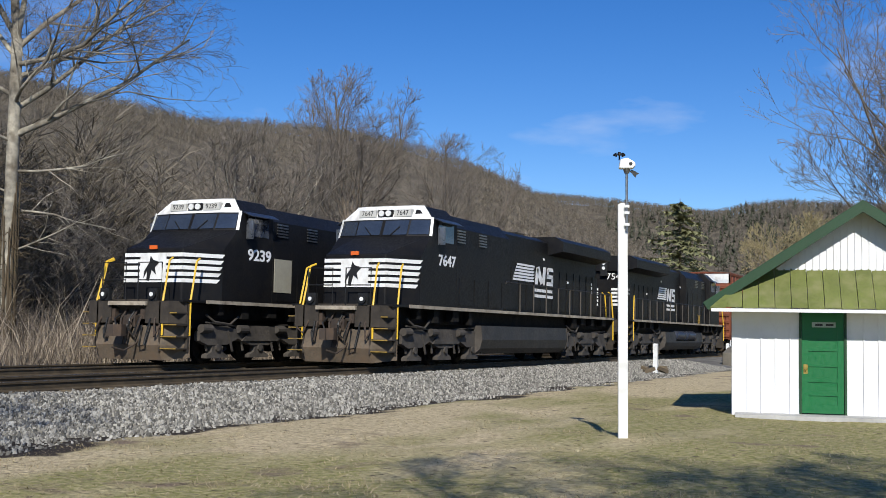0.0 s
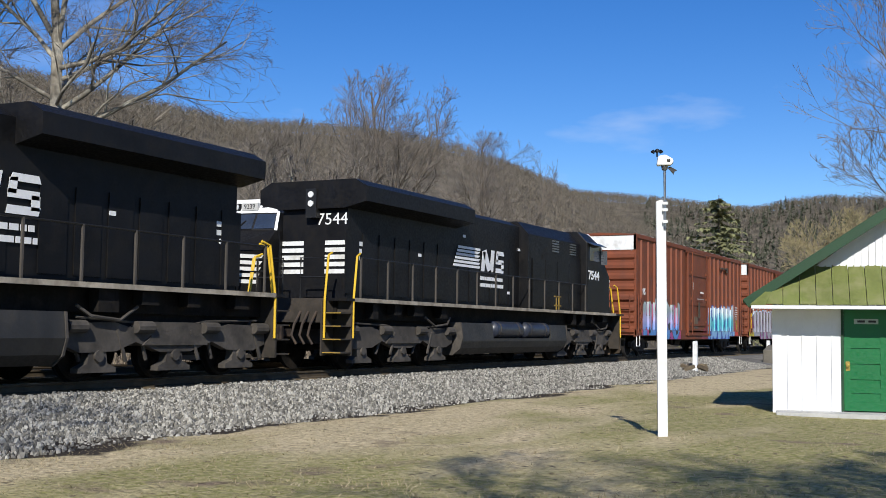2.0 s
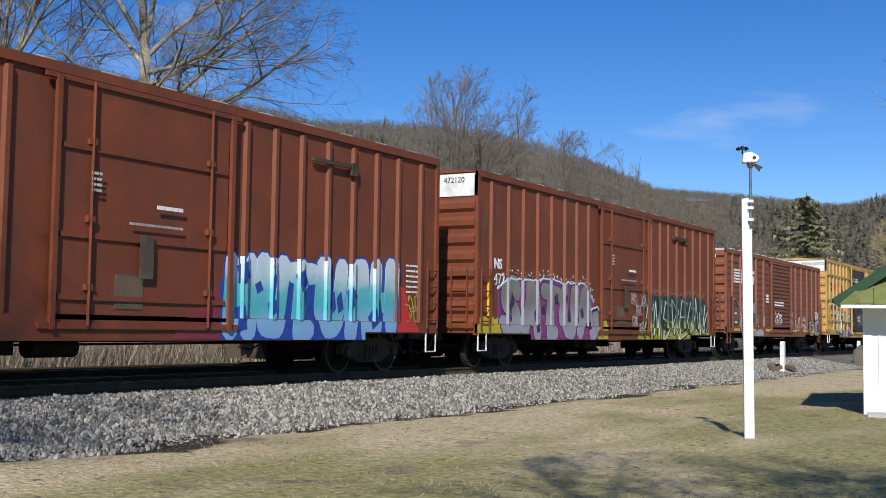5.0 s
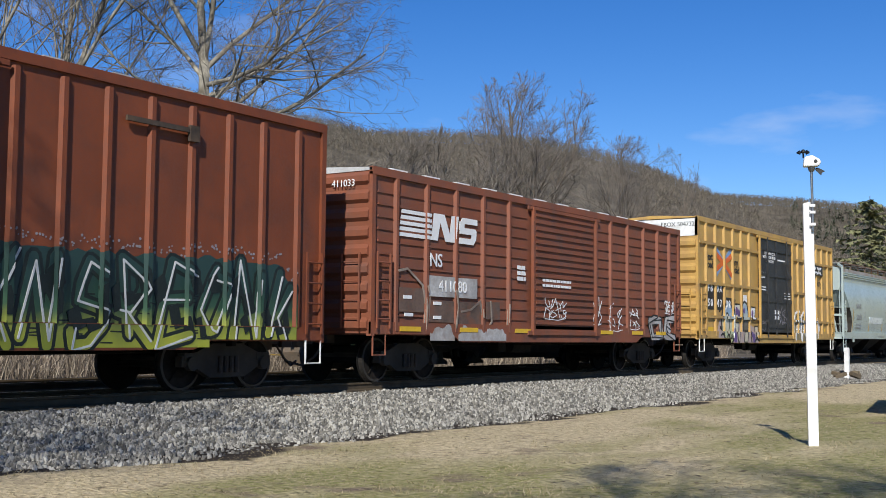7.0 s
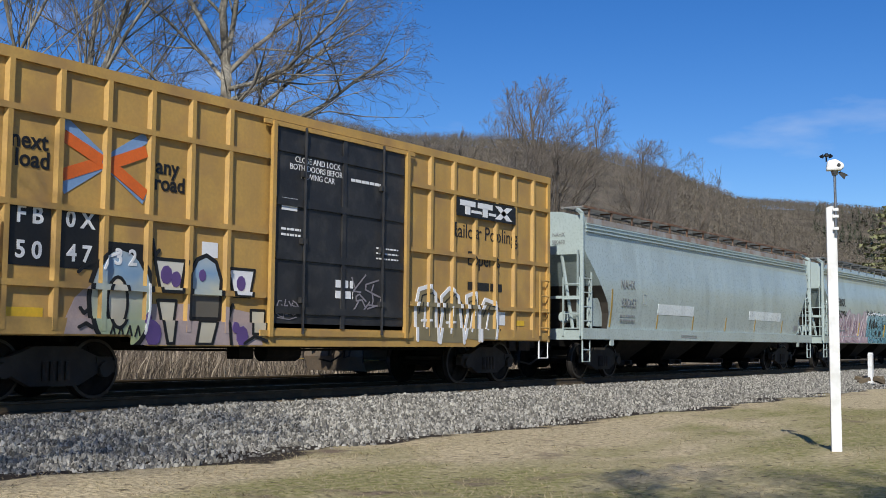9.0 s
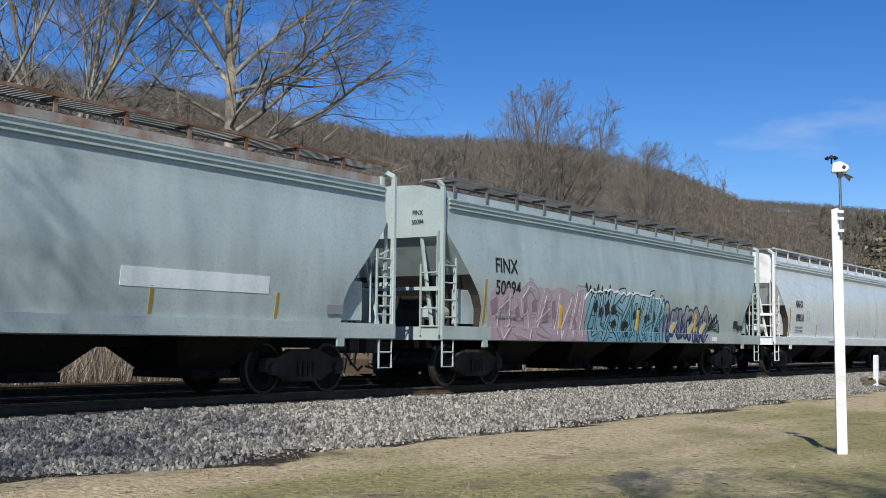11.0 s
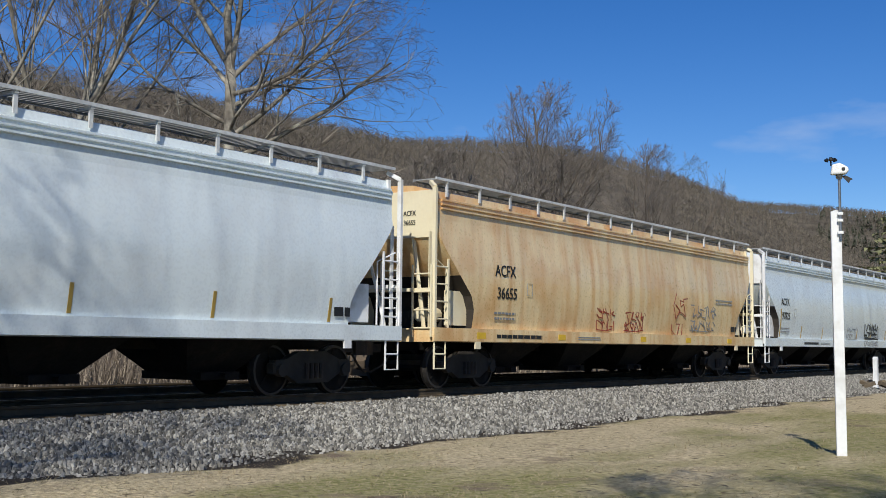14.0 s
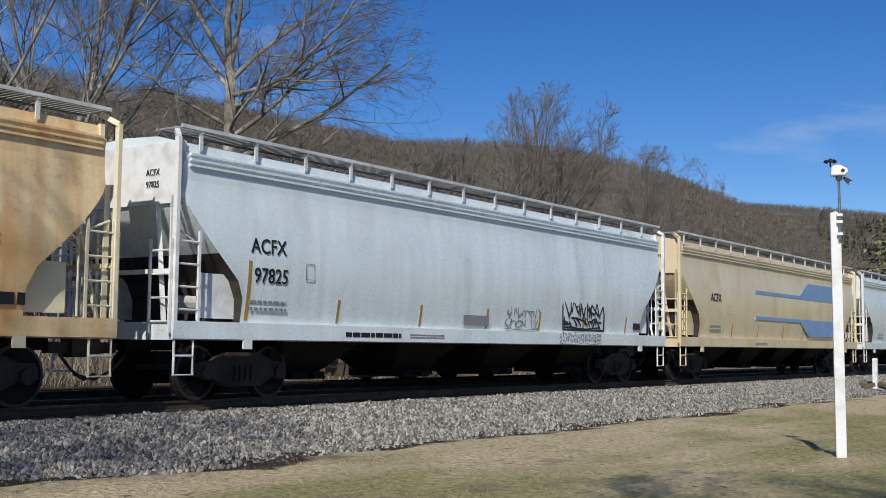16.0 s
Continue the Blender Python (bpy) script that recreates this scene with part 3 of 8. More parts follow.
class Paint(Geo):
    """Coats of paint on the flat faces of a car's side. faces: (x0, x1, z0, z1, y) of each sheet, post, rail or sill that takes the paint."""

    def __init__(self, faces):
        self.v, self.f, self.k = [], [], []
        self.faces, self.count = faces, 0

    def coat(self, poly, k=0, layer=0):
        self.count += 1
        t = 0.0015 + 0.004 * layer + 0.00009 * (self.count % 40)
        for x0, x1, z0, z1, y in self.faces:
            q = poly
            for axis, lim, sgn in ((0, x0, 1), (0, x1, -1), (1, z0, 1), (1, z1, -1)):
                q = clip_half(q, axis, lim, sgn)
                if len(q) < 3:
                    break
            else:
                i = len(self.v)
                self.prism(q, "y", -t, 0.0, k)
                self.v[i:] = [(a, b + (y(c) if callable(y) else y), c) for a, b, c in self.v[i:]]

    def stroke(self, pts, w, k=0, layer=0):
        for (ax, az), (bx, bz) in zip(pts, pts[1:]):
            ln = math.hypot(bx - ax, bz - az) or 1e-6
            ox, oz = -(bz - az) / ln * w / 2, (bx - ax) / ln * w / 2
            self.coat([(ax + ox, az + oz), (ax - ox, az - oz), (bx - ox, bz - oz), (bx + ox, bz + oz)], k, layer)
        if w > 0.03:
            for x, z in pts:
                self.coat([(x + w / 2 * math.cos(a * 0.7854 + 0.39), z + w / 2 * math.sin(a * 0.7854 + 0.39)) for a in range(8)], k, layer)

    def shape(self, poly, k, outline=None, w=0.05, layer=1):
        self.coat(poly, k, layer)
        if outline is not None:
            self.stroke(list(poly) + [poly[0]], w, outline, layer + 1)


def oval(x, z, rx, rz, n=20):
    return [(x + rx * math.cos(i * 6.2832 / n), z + rz * math.sin(i * 6.2832 / n)) for i in range(n)]


def ribbon(g, pts, w, y, t, k=0):
    """A flat painted stroke of width w with round joints, t proud of the sheet at y."""
    for (ax, az), (bx, bz) in zip(pts, pts[1:]):
        ln = math.hypot(bx - ax, bz - az) or 1e-6
        ox, oz = -(bz - az) / ln * w / 2, (bx - ax) / ln * w / 2
        g.prism([(ax + ox, az + oz), (ax - ox, az - oz), (bx - ox, bz - oz), (bx + ox, bz + oz)], "y", y - t, y, k)
        t += 0.00025
    if w > 0.03:
        for x, z in pts:
            g.prism([(x + w / 2 * math.cos(a * 0.7854 + 0.39), z + w / 2 * math.sin(a * 0.7854 + 0.39)) for a in range(8)], "y", y - t, y, k)
            t += 0.0001


def words_on_posts(text, size, x, z, y, mat, car, posts, name, label):
    """Letters painted over a sheet and over the posts that stand on it."""
    ob = words(text, size, on_side(x, y - 0.003, z), mat, car, name, label, depth=0.002)
    for p in posts:
        bm = bmesh.new()
        bm.from_mesh(ob.data)
        for lim, s in ((p - 0.044, -1), (p + 0.044, 1)):
            bmesh.ops.bisect_plane(bm, geom=bm.verts[:] + bm.edges[:] + bm.faces[:], plane_co=(lim, 0, 0), plane_no=(s, 0, 0), clear_outer=True)
        if len(bm.faces):
            me = bpy.data.meshes.new("letter_piece")
            bmesh.ops.translate(bm, verts=bm.verts[:], vec=(0, -0.078, 0))
            bm.to_mesh(me)
            me.materials.append(mat)
            new("letter_piece", me).parent = ob
        bm.free()
    return ob


def graffiti(car, x0, x1, z0, z1, y, shapes, fill, outline, halo, seed, label, posts=(), lean=0.06, accent=None, edge=None, fat=0.34, line=0.05, jitter=0.05, edge_w=0.055, dots=None, post_mat=None, inner=None, faces=None, base=None, bites=0, drop=0.0):
    """A painted piece: a shadow coat with a ragged top, fat outlined strokes, an edge line, dashes and dots; posts and sill in it are painted too."""
    rng = random.Random(seed)
    n = len(shapes)
    base = z0 if base is None else base
    faces = faces or [(x0 - 1, x1 + 1, z0, z1 + 1, y)]
    w, h = (x1 - x0) / n, z1 - z0
    top = []
    steps = n * 6
    for i in range(steps + 1):
        x = x0 - 0.06 + (x1 - x0 + 0.12) * i / steps
        sag = 0.35 * max(0, 1 - i / 3) + 0.6 * max(0, 1 - (steps - i) / 3)
        top.append((x, z1 + 0.02 + 0.12 * noise.noise(Vector((x * 1.1, seed, 0))) + (0.05 if rng.random() < 0.4 else 0.0) - sag * h * 0.5))
    g = Paint(faces)
    if halo:
        for (ax, az), (bx, bz) in zip(top, top[1:]):
            g.coat([(ax, z0), (bx, z0), (bx, bz - drop), (ax, az - drop)], 2, 0)
        for _ in range(n * 7):
            x, z = rng.uniform(x0, x1 - 0.3), rng.uniform(z0 + 0.05, z0 + h * 0.6)
            g.stroke([(x, z), (x + rng.uniform(0.15, 0.32), z + rng.uniform(-0.02, 0.02))], 0.022, 1, 0.6)
    for i, ch in enumerate(shapes):
        hh = h * rng.uniform(0.9, 0.99) - fat * 0.5
        sets = []
        for st in STROKES[ch]:
            pts = []
            for u, v in st:
                u, v = u + rng.uniform(-jitter, jitter), v + rng.uniform(-jitter, jitter) * 0.6
                pts.append((x0 + (i + 0.14 + 0.72 * u) * w + lean * v * h, max(base + fat * 0.2, base + fat * 0.3 + v * (z0 + hh - base))))
            sets.append(pts)
        for pts in sets:
            g.stroke(pts, fat + 2 * line, 1, 1 + 0.1 * (i % 2))
        for pts in sets:
            g.stroke(pts, fat, 0, 2.2 + 0.1 * (i % 2))
        for _ in range(bites):
            x, z = x0 + (i + rng.uniform(0.1, 0.9)) * w, z0 + h * rng.uniform(0.2, 0.75)
            a, b = rng.uniform(0.08, 0.2), rng.uniform(0.10, 0.26)
            g.coat([(x - a * 0.4, z - b), (x + a, z - b * rng.uniform(0.2, 0.9)), (x + a * 0.3, z + b), (x - a, z + b * rng.uniform(0.1, 0.8))], 1, 3.2)
        if inner:
            for pts in sets:
                q = [(px + rng.uniform(-0.06, 0.10), pz + rng.uniform(-0.08, 0.08)) for px, pz in pts]
                g.stroke(q, 0.035, 3, 4.4)
        if accent:
            x, z = x0 + (i + rng.uniform(0.3, 0.7)) * w, z0 + h * rng.uniform(0.35, 0.7)
            g.coat([(x - 0.10, z), (x, z - 0.06), (x + 0.11, z), (x + 0.05, z + 0.09), (x - 0.05, z + 0.08)], 3, 4.4)
            g.stroke([(x + 0.3, z - 0.1), (x + 0.32, z + 0.22)], 0.03, 1, 4.4)
    piece = part("graffiti", g, [fill, outline, halo or outline, inner or accent or outline], car, label, kind="stuff")
    if edge:
        e = Paint(faces)
        e.stroke(top, edge_w, 0, 4.2)
        part("edge_line", e, edge, piece)
    if dots:
        d = Paint(faces)
        for px, pz in top * 3:
            x, z, r = px + rng.uniform(-0.12, 0.12), pz + rng.uniform(0.06, 0.22), rng.uniform(0.012, 0.026)
            d.coat([(x + r * math.cos(a * 1.047), z + r * math.sin(a * 1.047)) for a in range(6)], 0, 0.5)
        part("spray_dots", d, dots, piece, kind="stuff")
    for x in posts:
        if x0 - 0.05 < x < x1 + 0.05:
            wd = 0.083
            tz = min(top, key=lambda p: abs(p[0] - x))[1] - 0.01 - drop * 0.3
            k = Geo().prism([(x - wd, y + 0.004), (x - wd * 0.58, y - 0.076), (x + wd * 0.58, y - 0.076), (x + wd, y + 0.004)], "z", max(z0, POST_FOOT), tz)
            part("painted_post", k, post_mat or fill, piece)
    return piece


def blotch(car, x0, x1, z0, z1, y, mat, seed, name="paint_patch", label="ragged sprayed patch", faces=None):
    """A ragged-edged patch of paint."""
    n, g = 12, Paint(faces or [(x0, x1, z0, z1 + 1, y)])
    for i in range(n):
        a, b = x0 + (x1 - x0) * i / n, x0 + (x1 - x0) * (i + 1) / n
        f = lambda x: z1 - (z1 - z0) * (0.25 + 0.5 * noise.noise(Vector((x * 3.1, seed, 1))) + (0.3 if x > x1 - 0.1 or x < x0 + 0.1 else 0))
        g.coat([(a, z0), (b, z0), (b, max(f(b), z0 + 0.02)), (a, max(f(a), z0 + 0.02))])
    return part(name, g, mat, car, label, kind="stuff")


def tag(car, x, z, w, h, y, mat, seed, r=0.022, label="white spray-painted tag"):
    """A tag that cannot be read: short crossing strokes in two rows."""
    rng = random.Random(seed)
    g = Geo()
    n = max(2, int(w / (h * 0.55)))
    keys = sorted(STROKES)
    for row in range(2):
        cz, ch = z + row * h * 0.55, h * 0.45
        yy = y(cz + ch / 2) if callable(y) else y
        for i in range(n):
            cx, cw = x + (i + 0.1) * w / n, w / n * 0.9
            for st in STROKES[rng.choice(keys)]:
                pts = [(cx + cw * (u + rng.uniform(-0.45, 0.45)), cz + ch * (v + rng.uniform(-0.4, 0.4))) for u, v in st]
                ribbon(g, pts, r, yy, 0.004 + 0.0006 * rng.random())
    ribbon(g, [(x, z - 0.04), (x + w * 0.6, z - 0.07), (x + w, z - 0.02)], r * 0.8, y(z) if callable(y) else y, 0.005)
    return part("tag", g, mat, car, label, kind="stuff")


def corrugated_end(car, x, s, half, z0, z1, n, mat, top_h, topmat):
    """An end wall with n horizontal ribs; s: the way it faces. The top strip has its own paint."""
    g = Geo()
    zt = z1 - top_h
    h = (zt - z0) / n
    prof = []
    for i in range(n):
        a = z0 + i * h
        prof += [(x, a), (x + s * 0.0, a + 0.10 * h), (x + s * 0.075, a + 0.3 * h), (x + s * 0.075, a + 0.62 * h), (x, a + 0.86 * h)]
    prof += [(x, zt), (x - s * 0.05, zt), (x - s * 0.05, z0)]
    g.prism(prof, "y", -half + 0.08, half - 0.08)
    part("end_wall", g, mat, car, "ribbed steel end")
    if top_h:
        part("end_panel", Geo().box(min(x, x + s * 0.02), max(x, x + s * 0.02), -half + 0.02, half - 0.02, zt + 0.02, z1 - 0.01), topmat, car, "white painted panel at the top of the end")


def underframe(car, length, mat, z):
    g = Geo()
    g.box(0.3, length - 0.3, -0.18, 0.18, z - 0.12, z + 0.15)
    for x in np.linspace(2.0, length - 2.0, 7):
        g.box(x - 0.05, x + 0.05, -1.2, 1.2, z - 0.02, z + 0.12)
    part("centre_sill", g, mat, car)
    g = Geo()
    x = length * 0.42
    g.tube([(x, -0.75, z - 0.18), (x + 0.9, -0.75, z - 0.18)], 0.17, 12)
    g.box(x - 0.7, x - 0.35, -0.9, -0.6, z - 0.3, z + 0.02)
    g.tube([(2.4, -0.55, z - 0.12), (x - 0.5, -0.65, z - 0.15), (length - 2.6, -0.55, z - 0.12)], 0.022, 6)
    # colour holds both the grime and the shade below the floor
    part("brake_gear", g, M["oilshade"], car, "grimy brake reservoir, valve and rods, darkened for shade")


def boxcar(front, label, L, z0, z1, mat, kind, group="boxcars of the train", half=1.55, top_h=0.62):
    """kind: 'smooth' sheets with tall posts, 'riveted' with ribbed panels and a sliding door, 'framed' with posts and rails."""
    car = thing("boxcar", label, "boxcar", group)
    side = -half
    g = Geo().box(0.06, L - 0.06, -half + 0.06, half - 0.06, z0 + 0.12, z1 - 0.05)
    part("body", g, mat, car)
    for s in (-1, 1):
        y = s * half
        part("top_chord", Geo().box(0.0, L, min(y, y - s * 0.09), max(y, y - s * 0.09), z1 - 0.16, z1), mat, car)
    for s in (-1, 1):
        y = s * half
        lo = z0 - 0.02
        outline = [(0.0, z0 + 0.14), (0.0, z0 + 0.38), (L, z0 + 0.38), (L, z0 + 0.14), (L - 2.9, z0 + 0.14), (L - 3.3, lo), (3.3, lo), (2.9, z0 + 0.14)]
        part("side_sill", Geo().prism(outline, "y", min(y, y - s * 0.06), max(y, y - s * 0.06)), mat, car)
    # roof with cross ribs
    g = Geo().prism([(-half + 0.02, z1 - 0.02), (0, z1 + 0.07), (half - 0.02, z1 - 0.02), (half - 0.02, z1 - 0.08), (-half + 0.02, z1 - 0.08)], "x", 0.0, L)
    for x in np.arange(0.6, L - 0.3, 1.2):
        g.prism([(-half + 0.03, z1 - 0.0), (0, z1 + 0.095), (half - 0.03, z1 - 0.0)], "x", x - 0.05, x + 0.05)
    part("roof", g, M["roofgalv"] if kind == "riveted" else mat, car, "galvanized roof" if kind == "riveted" else "ribbed steel roof")
    corrugated_end(car, 0.02, -1, half, z0 + 0.15, z1 - 0.04, 8 if kind != "riveted" else 9, mat, top_h, M["white"])
    corrugated_end(car, L - 0.02, 1, half, z0 + 0.15, z1 - 0.04, 8, mat, top_h, M["white"])
    for x in (0.0, L):
        for s in (-1, 1):
            part("corner_post", Geo().box(min(x, x + (0.12 if x == 0 else -0.12)), max(x, x + (0.12 if x == 0 else -0.12)), min(s * (half - 0.005), s * (half - 0.12)), max(s * (half - 0.005), s * (half - 0.12)), z0 + 0.1, z1 - 0.1), mat, car)
    if kind == "smooth":
        xs = [0.76, 1.7, 2.54, 3.4, 4.27, 5.13, 5.95, 6.78] + [L - v for v in (0.76, 1.7, 2.54, 3.4, 4.27, 5.13, 5.95, 6.78)]
        ya, yb, zt = side, side + 0.07, z1 - 0.22
    elif kind == "riveted":
        xs = [0.85, 1.95, 3.08, 4.22, 5.38] + [10.9, 12.0, 13.1, 14.1, 15.0]
        ya, yb, zt = side - 0.01, side + 0.07, z1 - 0.16
    else:
        xs = [0.75, 1.59, 2.43, 3.27, 4.11, 4.95] + [10.75, 11.6, 12.45, 13.3, 14.1, 14.95]
        ya, yb, zt = side - 0.02, side + 0.07, z1 - 0.16
    for s in (1, -1):
        post = Geo()
        w = 0.075
        post.prism([(-w, 0.0), (-w * 0.55, -0.07), (w * 0.55, -0.07), (w, 0.0)], "z", z0 + (0.37 if kind == "smooth" else 0.2), zt)
        me = post.mesh("side_post", mat)
        for x in xs:
            o = new("side_post", me)
            o.parent = car
            o.matrix_basis = pose(x if s == 1 else L - x, s * (side + 0.062), 0, 0, 0, 0 if s == 1 else 180)
    # door
    d0, d1 = {"smooth": (7.7, 11.5), "riveted": (6.5, 9.8), "framed": (6.0, 9.78)}[kind]
    dmat = M["doorblack"] if kind == "framed" else mat
    for s in (-1, 1):
        y = s * half
        a, b = (y, y + 0.07) if s < 0 else (y - 0.07, y)
        door = part("door", Geo().box(d0, d1, a, b, z0 + 0.3, z1 - 0.22), dmat, car, "black sliding door" if kind == "framed" else "steel door")
        o = -0.035 if s < 0 else 0.035

        def bar(x0, x1, k, za, zb, name="door_bar"):
            part(name, Geo().box(x0, x1, min(y, y + k), max(y, y + k), za, zb), dmat, door)
        if kind == "riveted":
            for z in np.arange(z0 + 0.42, z1 - 0.35, 0.165):
                bar(d0 + 0.1, d1 - 0.1, o, z, z + 0.06, "door_rib")
        else:
            for z in ((z0 + 0.55, z0 + 1.5, z0 + 2.45, z0 + 3.4) if kind == "framed" else (z0 + 0.6, z0 + 1.55, z0 + 2.9)):
                bar(d0 + 0.05, d1 - 0.05, o, z, z + (0.13 if kind == "framed" else 0.08))
            if kind == "framed":
                bar((d0 + d1) / 2 - 0.05, (d0 + d1) / 2 + 0.05, o * 0.9, z0 + 0.3, z1 - 0.25)
            for x in (d0 + 0.75, d1 - 0.75) if kind == "framed" else (d0 + 0.62, d1 - 0.5):
                rod = part("lock_rod", Geo().tube([(x, y + 1.8 * o, z0 + 0.2), (x, y + 1.8 * o, z1 - 0.2)], 0.025, 6), dmat, door)
                for z in (z0 + 0.75, z0 + 1.8, z0 + 3.0):
                    bar(x - 0.07, x + 0.07, 2.2 * o, z, z + 0.1, "rod_guide")
        for z, h in ((z0 + 0.16, 0.1), (z1 - 0.26, 0.08)):
            part("door_track", Geo().box(d0 - 0.3, d1 + 0.3, min(y + 1.2 * o, y), max(y + 1.2 * o, y), z, z + h), mat, car)
        for x in (d0 - 0.1, d1 + 0.02):
            part("door_post", Geo().box(x, x + 0.09, min(y + 2.0 * o, y), max(y + 2.0 * o, y), z0 + 0.15, z1 - 0.2), mat, car)
    if kind == "framed":
        for a, b in ((0.1, d0 - 0.15), (d1 + 0.15, L - 0.1)):
            for z in (z1 - 0.82, z0 + 1.95, z0 + 0.85):
                part("side_rail", Geo().box(a, b, side - 0.012, side + 0.03, z - 0.045, z + 0.045), mat, car, "horizontal stiffening rail")
    if kind == "riveted":
        edges = [0.12] + xs[:5] + [d0 - 0.15, d1 + 0.15] + xs[5:] + [L - 0.12]
        for a, b in zip(edges, edges[1:]):
            if d0 - 0.3 < (a + b) / 2 < d1 + 0.3 or b - a < 0.3:
                continue
            for i in range(11):
                z = z0 + 0.5 + i * (z1 - z0 - 0.75) / 11
                g = Geo().prism([(a + 0.1, z), (a + 0.14, z + 0.05), (b - 0.14, z + 0.05), (b - 0.1, z)], "y", side + 0.035, side + 0.062)
                part("rib", g, mat, car)
    # ladders and steps at the corners
    for x, e in ((0.08, 1), (L - 0.08, -1)):
        ladder(car, ((x + e * 0.05, side - 0.05, z0 + 0.25), (x + e * 0.05, side - 0.05, z0 + 1.75)), ((x + e * 0.48, side - 0.05, z0 + 0.25), (x + e * 0.48, side - 0.05, z0 + 1.75)), 4, mat)
        g = Geo().tube([(x, side + 0.02, z0 + 0.14), (x, side + 0.02, z0 - 0.28), (x + e * 0.42, side + 0.02, z0 - 0.28), (x + e * 0.42, side + 0.02, z0 + 0.14)], 0.02, 6)
        part("step", g, M["white"] if kind != "riveted" else mat, car, "bent iron stirrup step")
        xe = x - e * 0.16
        ladder(car, ((xe, -0.85, z0 + 0.25), (xe, -0.85, z0 + 1.75)), ((xe, -1.3, z0 + 0.25), (xe, -1.3, z0 + 1.75)), 4, mat, "end_ladder")
        coupler(car, x - e * 0.1, -e)
    for x in (0.1, L - 0.35):
        part("striker", Geo().box(x, x + 0.25, -0.35, 0.35, z0 - 0.05, z0 + 0.25), M["rustgear"], car)
    underframe(car, L, M["oilshade"], z0 + 0.05)
    for x in (2.0, L - 2.0):
        freight_truck(car, x)
    car.location = (front, TRACK_Y, 0)
    return car


def hopper(front, label, L, mat, topmat, walkmat, straight=False, group="covered hoppers of the train", half=1.55):
    """A rounded covered hopper: bulging body over chutes, side sill, end slopes, roof walk and hatches."""
    car = thing("hopper_car", label, "hopper car", group)
    zs, zt = 1.28, 4.18
    n = 18
    ring = []          # (y, z) of one side from the sill up to the roof
    for i in range(n + 1):
        t = i / n
        z = 1.28 + (3.85 - 1.28) * t
        ring.append((half * (0.93 + 0.07 * math.sin(math.pi * min(t * 1.15, 1.0))), z))
    ring += [(half * 0.945, 3.92), (half * 0.945, 3.96), (half * 0.92, 3.98), (half * 0.92, 4.02), (half * 0.88, 4.04), (half * 0.86, 4.18), (half * 0.5, 4.32), (0, 4.36)]
    full = [(-y, z) for y, z in ring] + [(y, z) for y, z in ring[-2::-1]]
    # the ends of the body are cut by a slope sheet: higher rings reach further out
    g = Geo()
    def reach(z):
        if z > 3.25:
            return 0.24
        if z > 2.0:
            f = (3.25 - z) / 1.25
            return 0.24 + 1.16 * f ** (1.0 if straight else 1.25)
        return 1.40 + 0.14 * min((2.0 - z) / 0.3, 1.0)
    m = len(full)
    for e, x0 in ((1, 0), (-1, L)):
        for y, z in full:
            g.v.append((x0 + e * reach(z), y, z))
    for i in range(m):
        j = (i + 1) % m
        g.f.append((i, j, m + j, m + i))
        g.k.append(0)
    # end sheets: strips across between matching heights; low ones darkened in place of shade
    for o in (0, m):
        for i in range(m // 2):
            g.f.append((o + i, o + i + 1, o + m - 2 - i, o + m - 1 - i) if i < m // 2 - 0 and m - 2 - i > i + 1 else (o + i, o + i + 1, o + m - 1 - i))
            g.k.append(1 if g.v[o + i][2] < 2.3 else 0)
    part("body", g, [mat, M["grimeshade"]], car, smooth=False)
    for s in (-1, 1):
        y = s * half
        g = Geo().prism([(y, 1.02), (y - s * 0.05, 1.0), (y - s * 0.05, 1.24), (y - s * 0.16, 1.27), (y - s * 0.16, 1.30), (y, 1.30)], "x", 0.0, L)
        part("side_sill", g, mat, car)
        for x in (1.55, L - 1.75):
            part("tow_lug", Geo().box(x, x + 0.2, min(y, y - s * 0.04), max(y, y - s * 0.04), 0.86, 1.02), topmat, car)
    for x in (0.0, L - 0.25):
        part("end_sill", Geo().box(x, x + 0.25, -half + 0.1, half - 0.1, 1.0, 1.28), mat, car)
    # roof edge bands
    g = Geo()
    for s in (-1, 1):
        for z in (3.80, 3.89, 3.98):
            yy = s * half * 0.935
            g.prism([(yy, z - 0.028), (yy + s * 0.05, z - 0.012), (yy + s * 0.05, z + 0.02), (yy, z + 0.034)], "x", 0.32, L - 0.32)
    part("roof_edge", g, mat, car)
    # end slope interior, seen in shade behind the ladders
    for e, x0 in ((1, 0.0), (-1, L)):
        g = Geo().box(min(x0 + e * 0.22, x0 + e * 0.30), max(x0 + e * 0.22, x0 + e * 0.30), -half * 0.9, half * 0.9, 3.2, 4.2)
        part("end_wall", g, topmat, car, "end sheet")
        for s in (-1, 1):
            y = s * (half - 0.05)
            fr = Geo().beam((x0 + e * 0.04, y, 1.1), (x0 + e * 0.04, y, 4.22), 0.07, 0.09)
            fr.beam((x0 + e * 0.04, y, 4.22), (x0 + e * 0.20, y * 0.85, 4.36), 0.08, 0.08)
            fr.beam((x0 + e * 0.10, y * 0.9, 3.3), (x0 + e * 0.10, y * 0.9, 1.2), 0.10, 0.02)
            part("end_frame", fr, topmat, car)
            ladder(car, ((x0 + e * 0.08, y - s * 0.0, 1.3), (x0 + e * 0.08, y, 2.75)), ((x0 + e * 0.55, y, 1.3), (x0 + e * 0.55, y, 2.75)), 4, topmat)
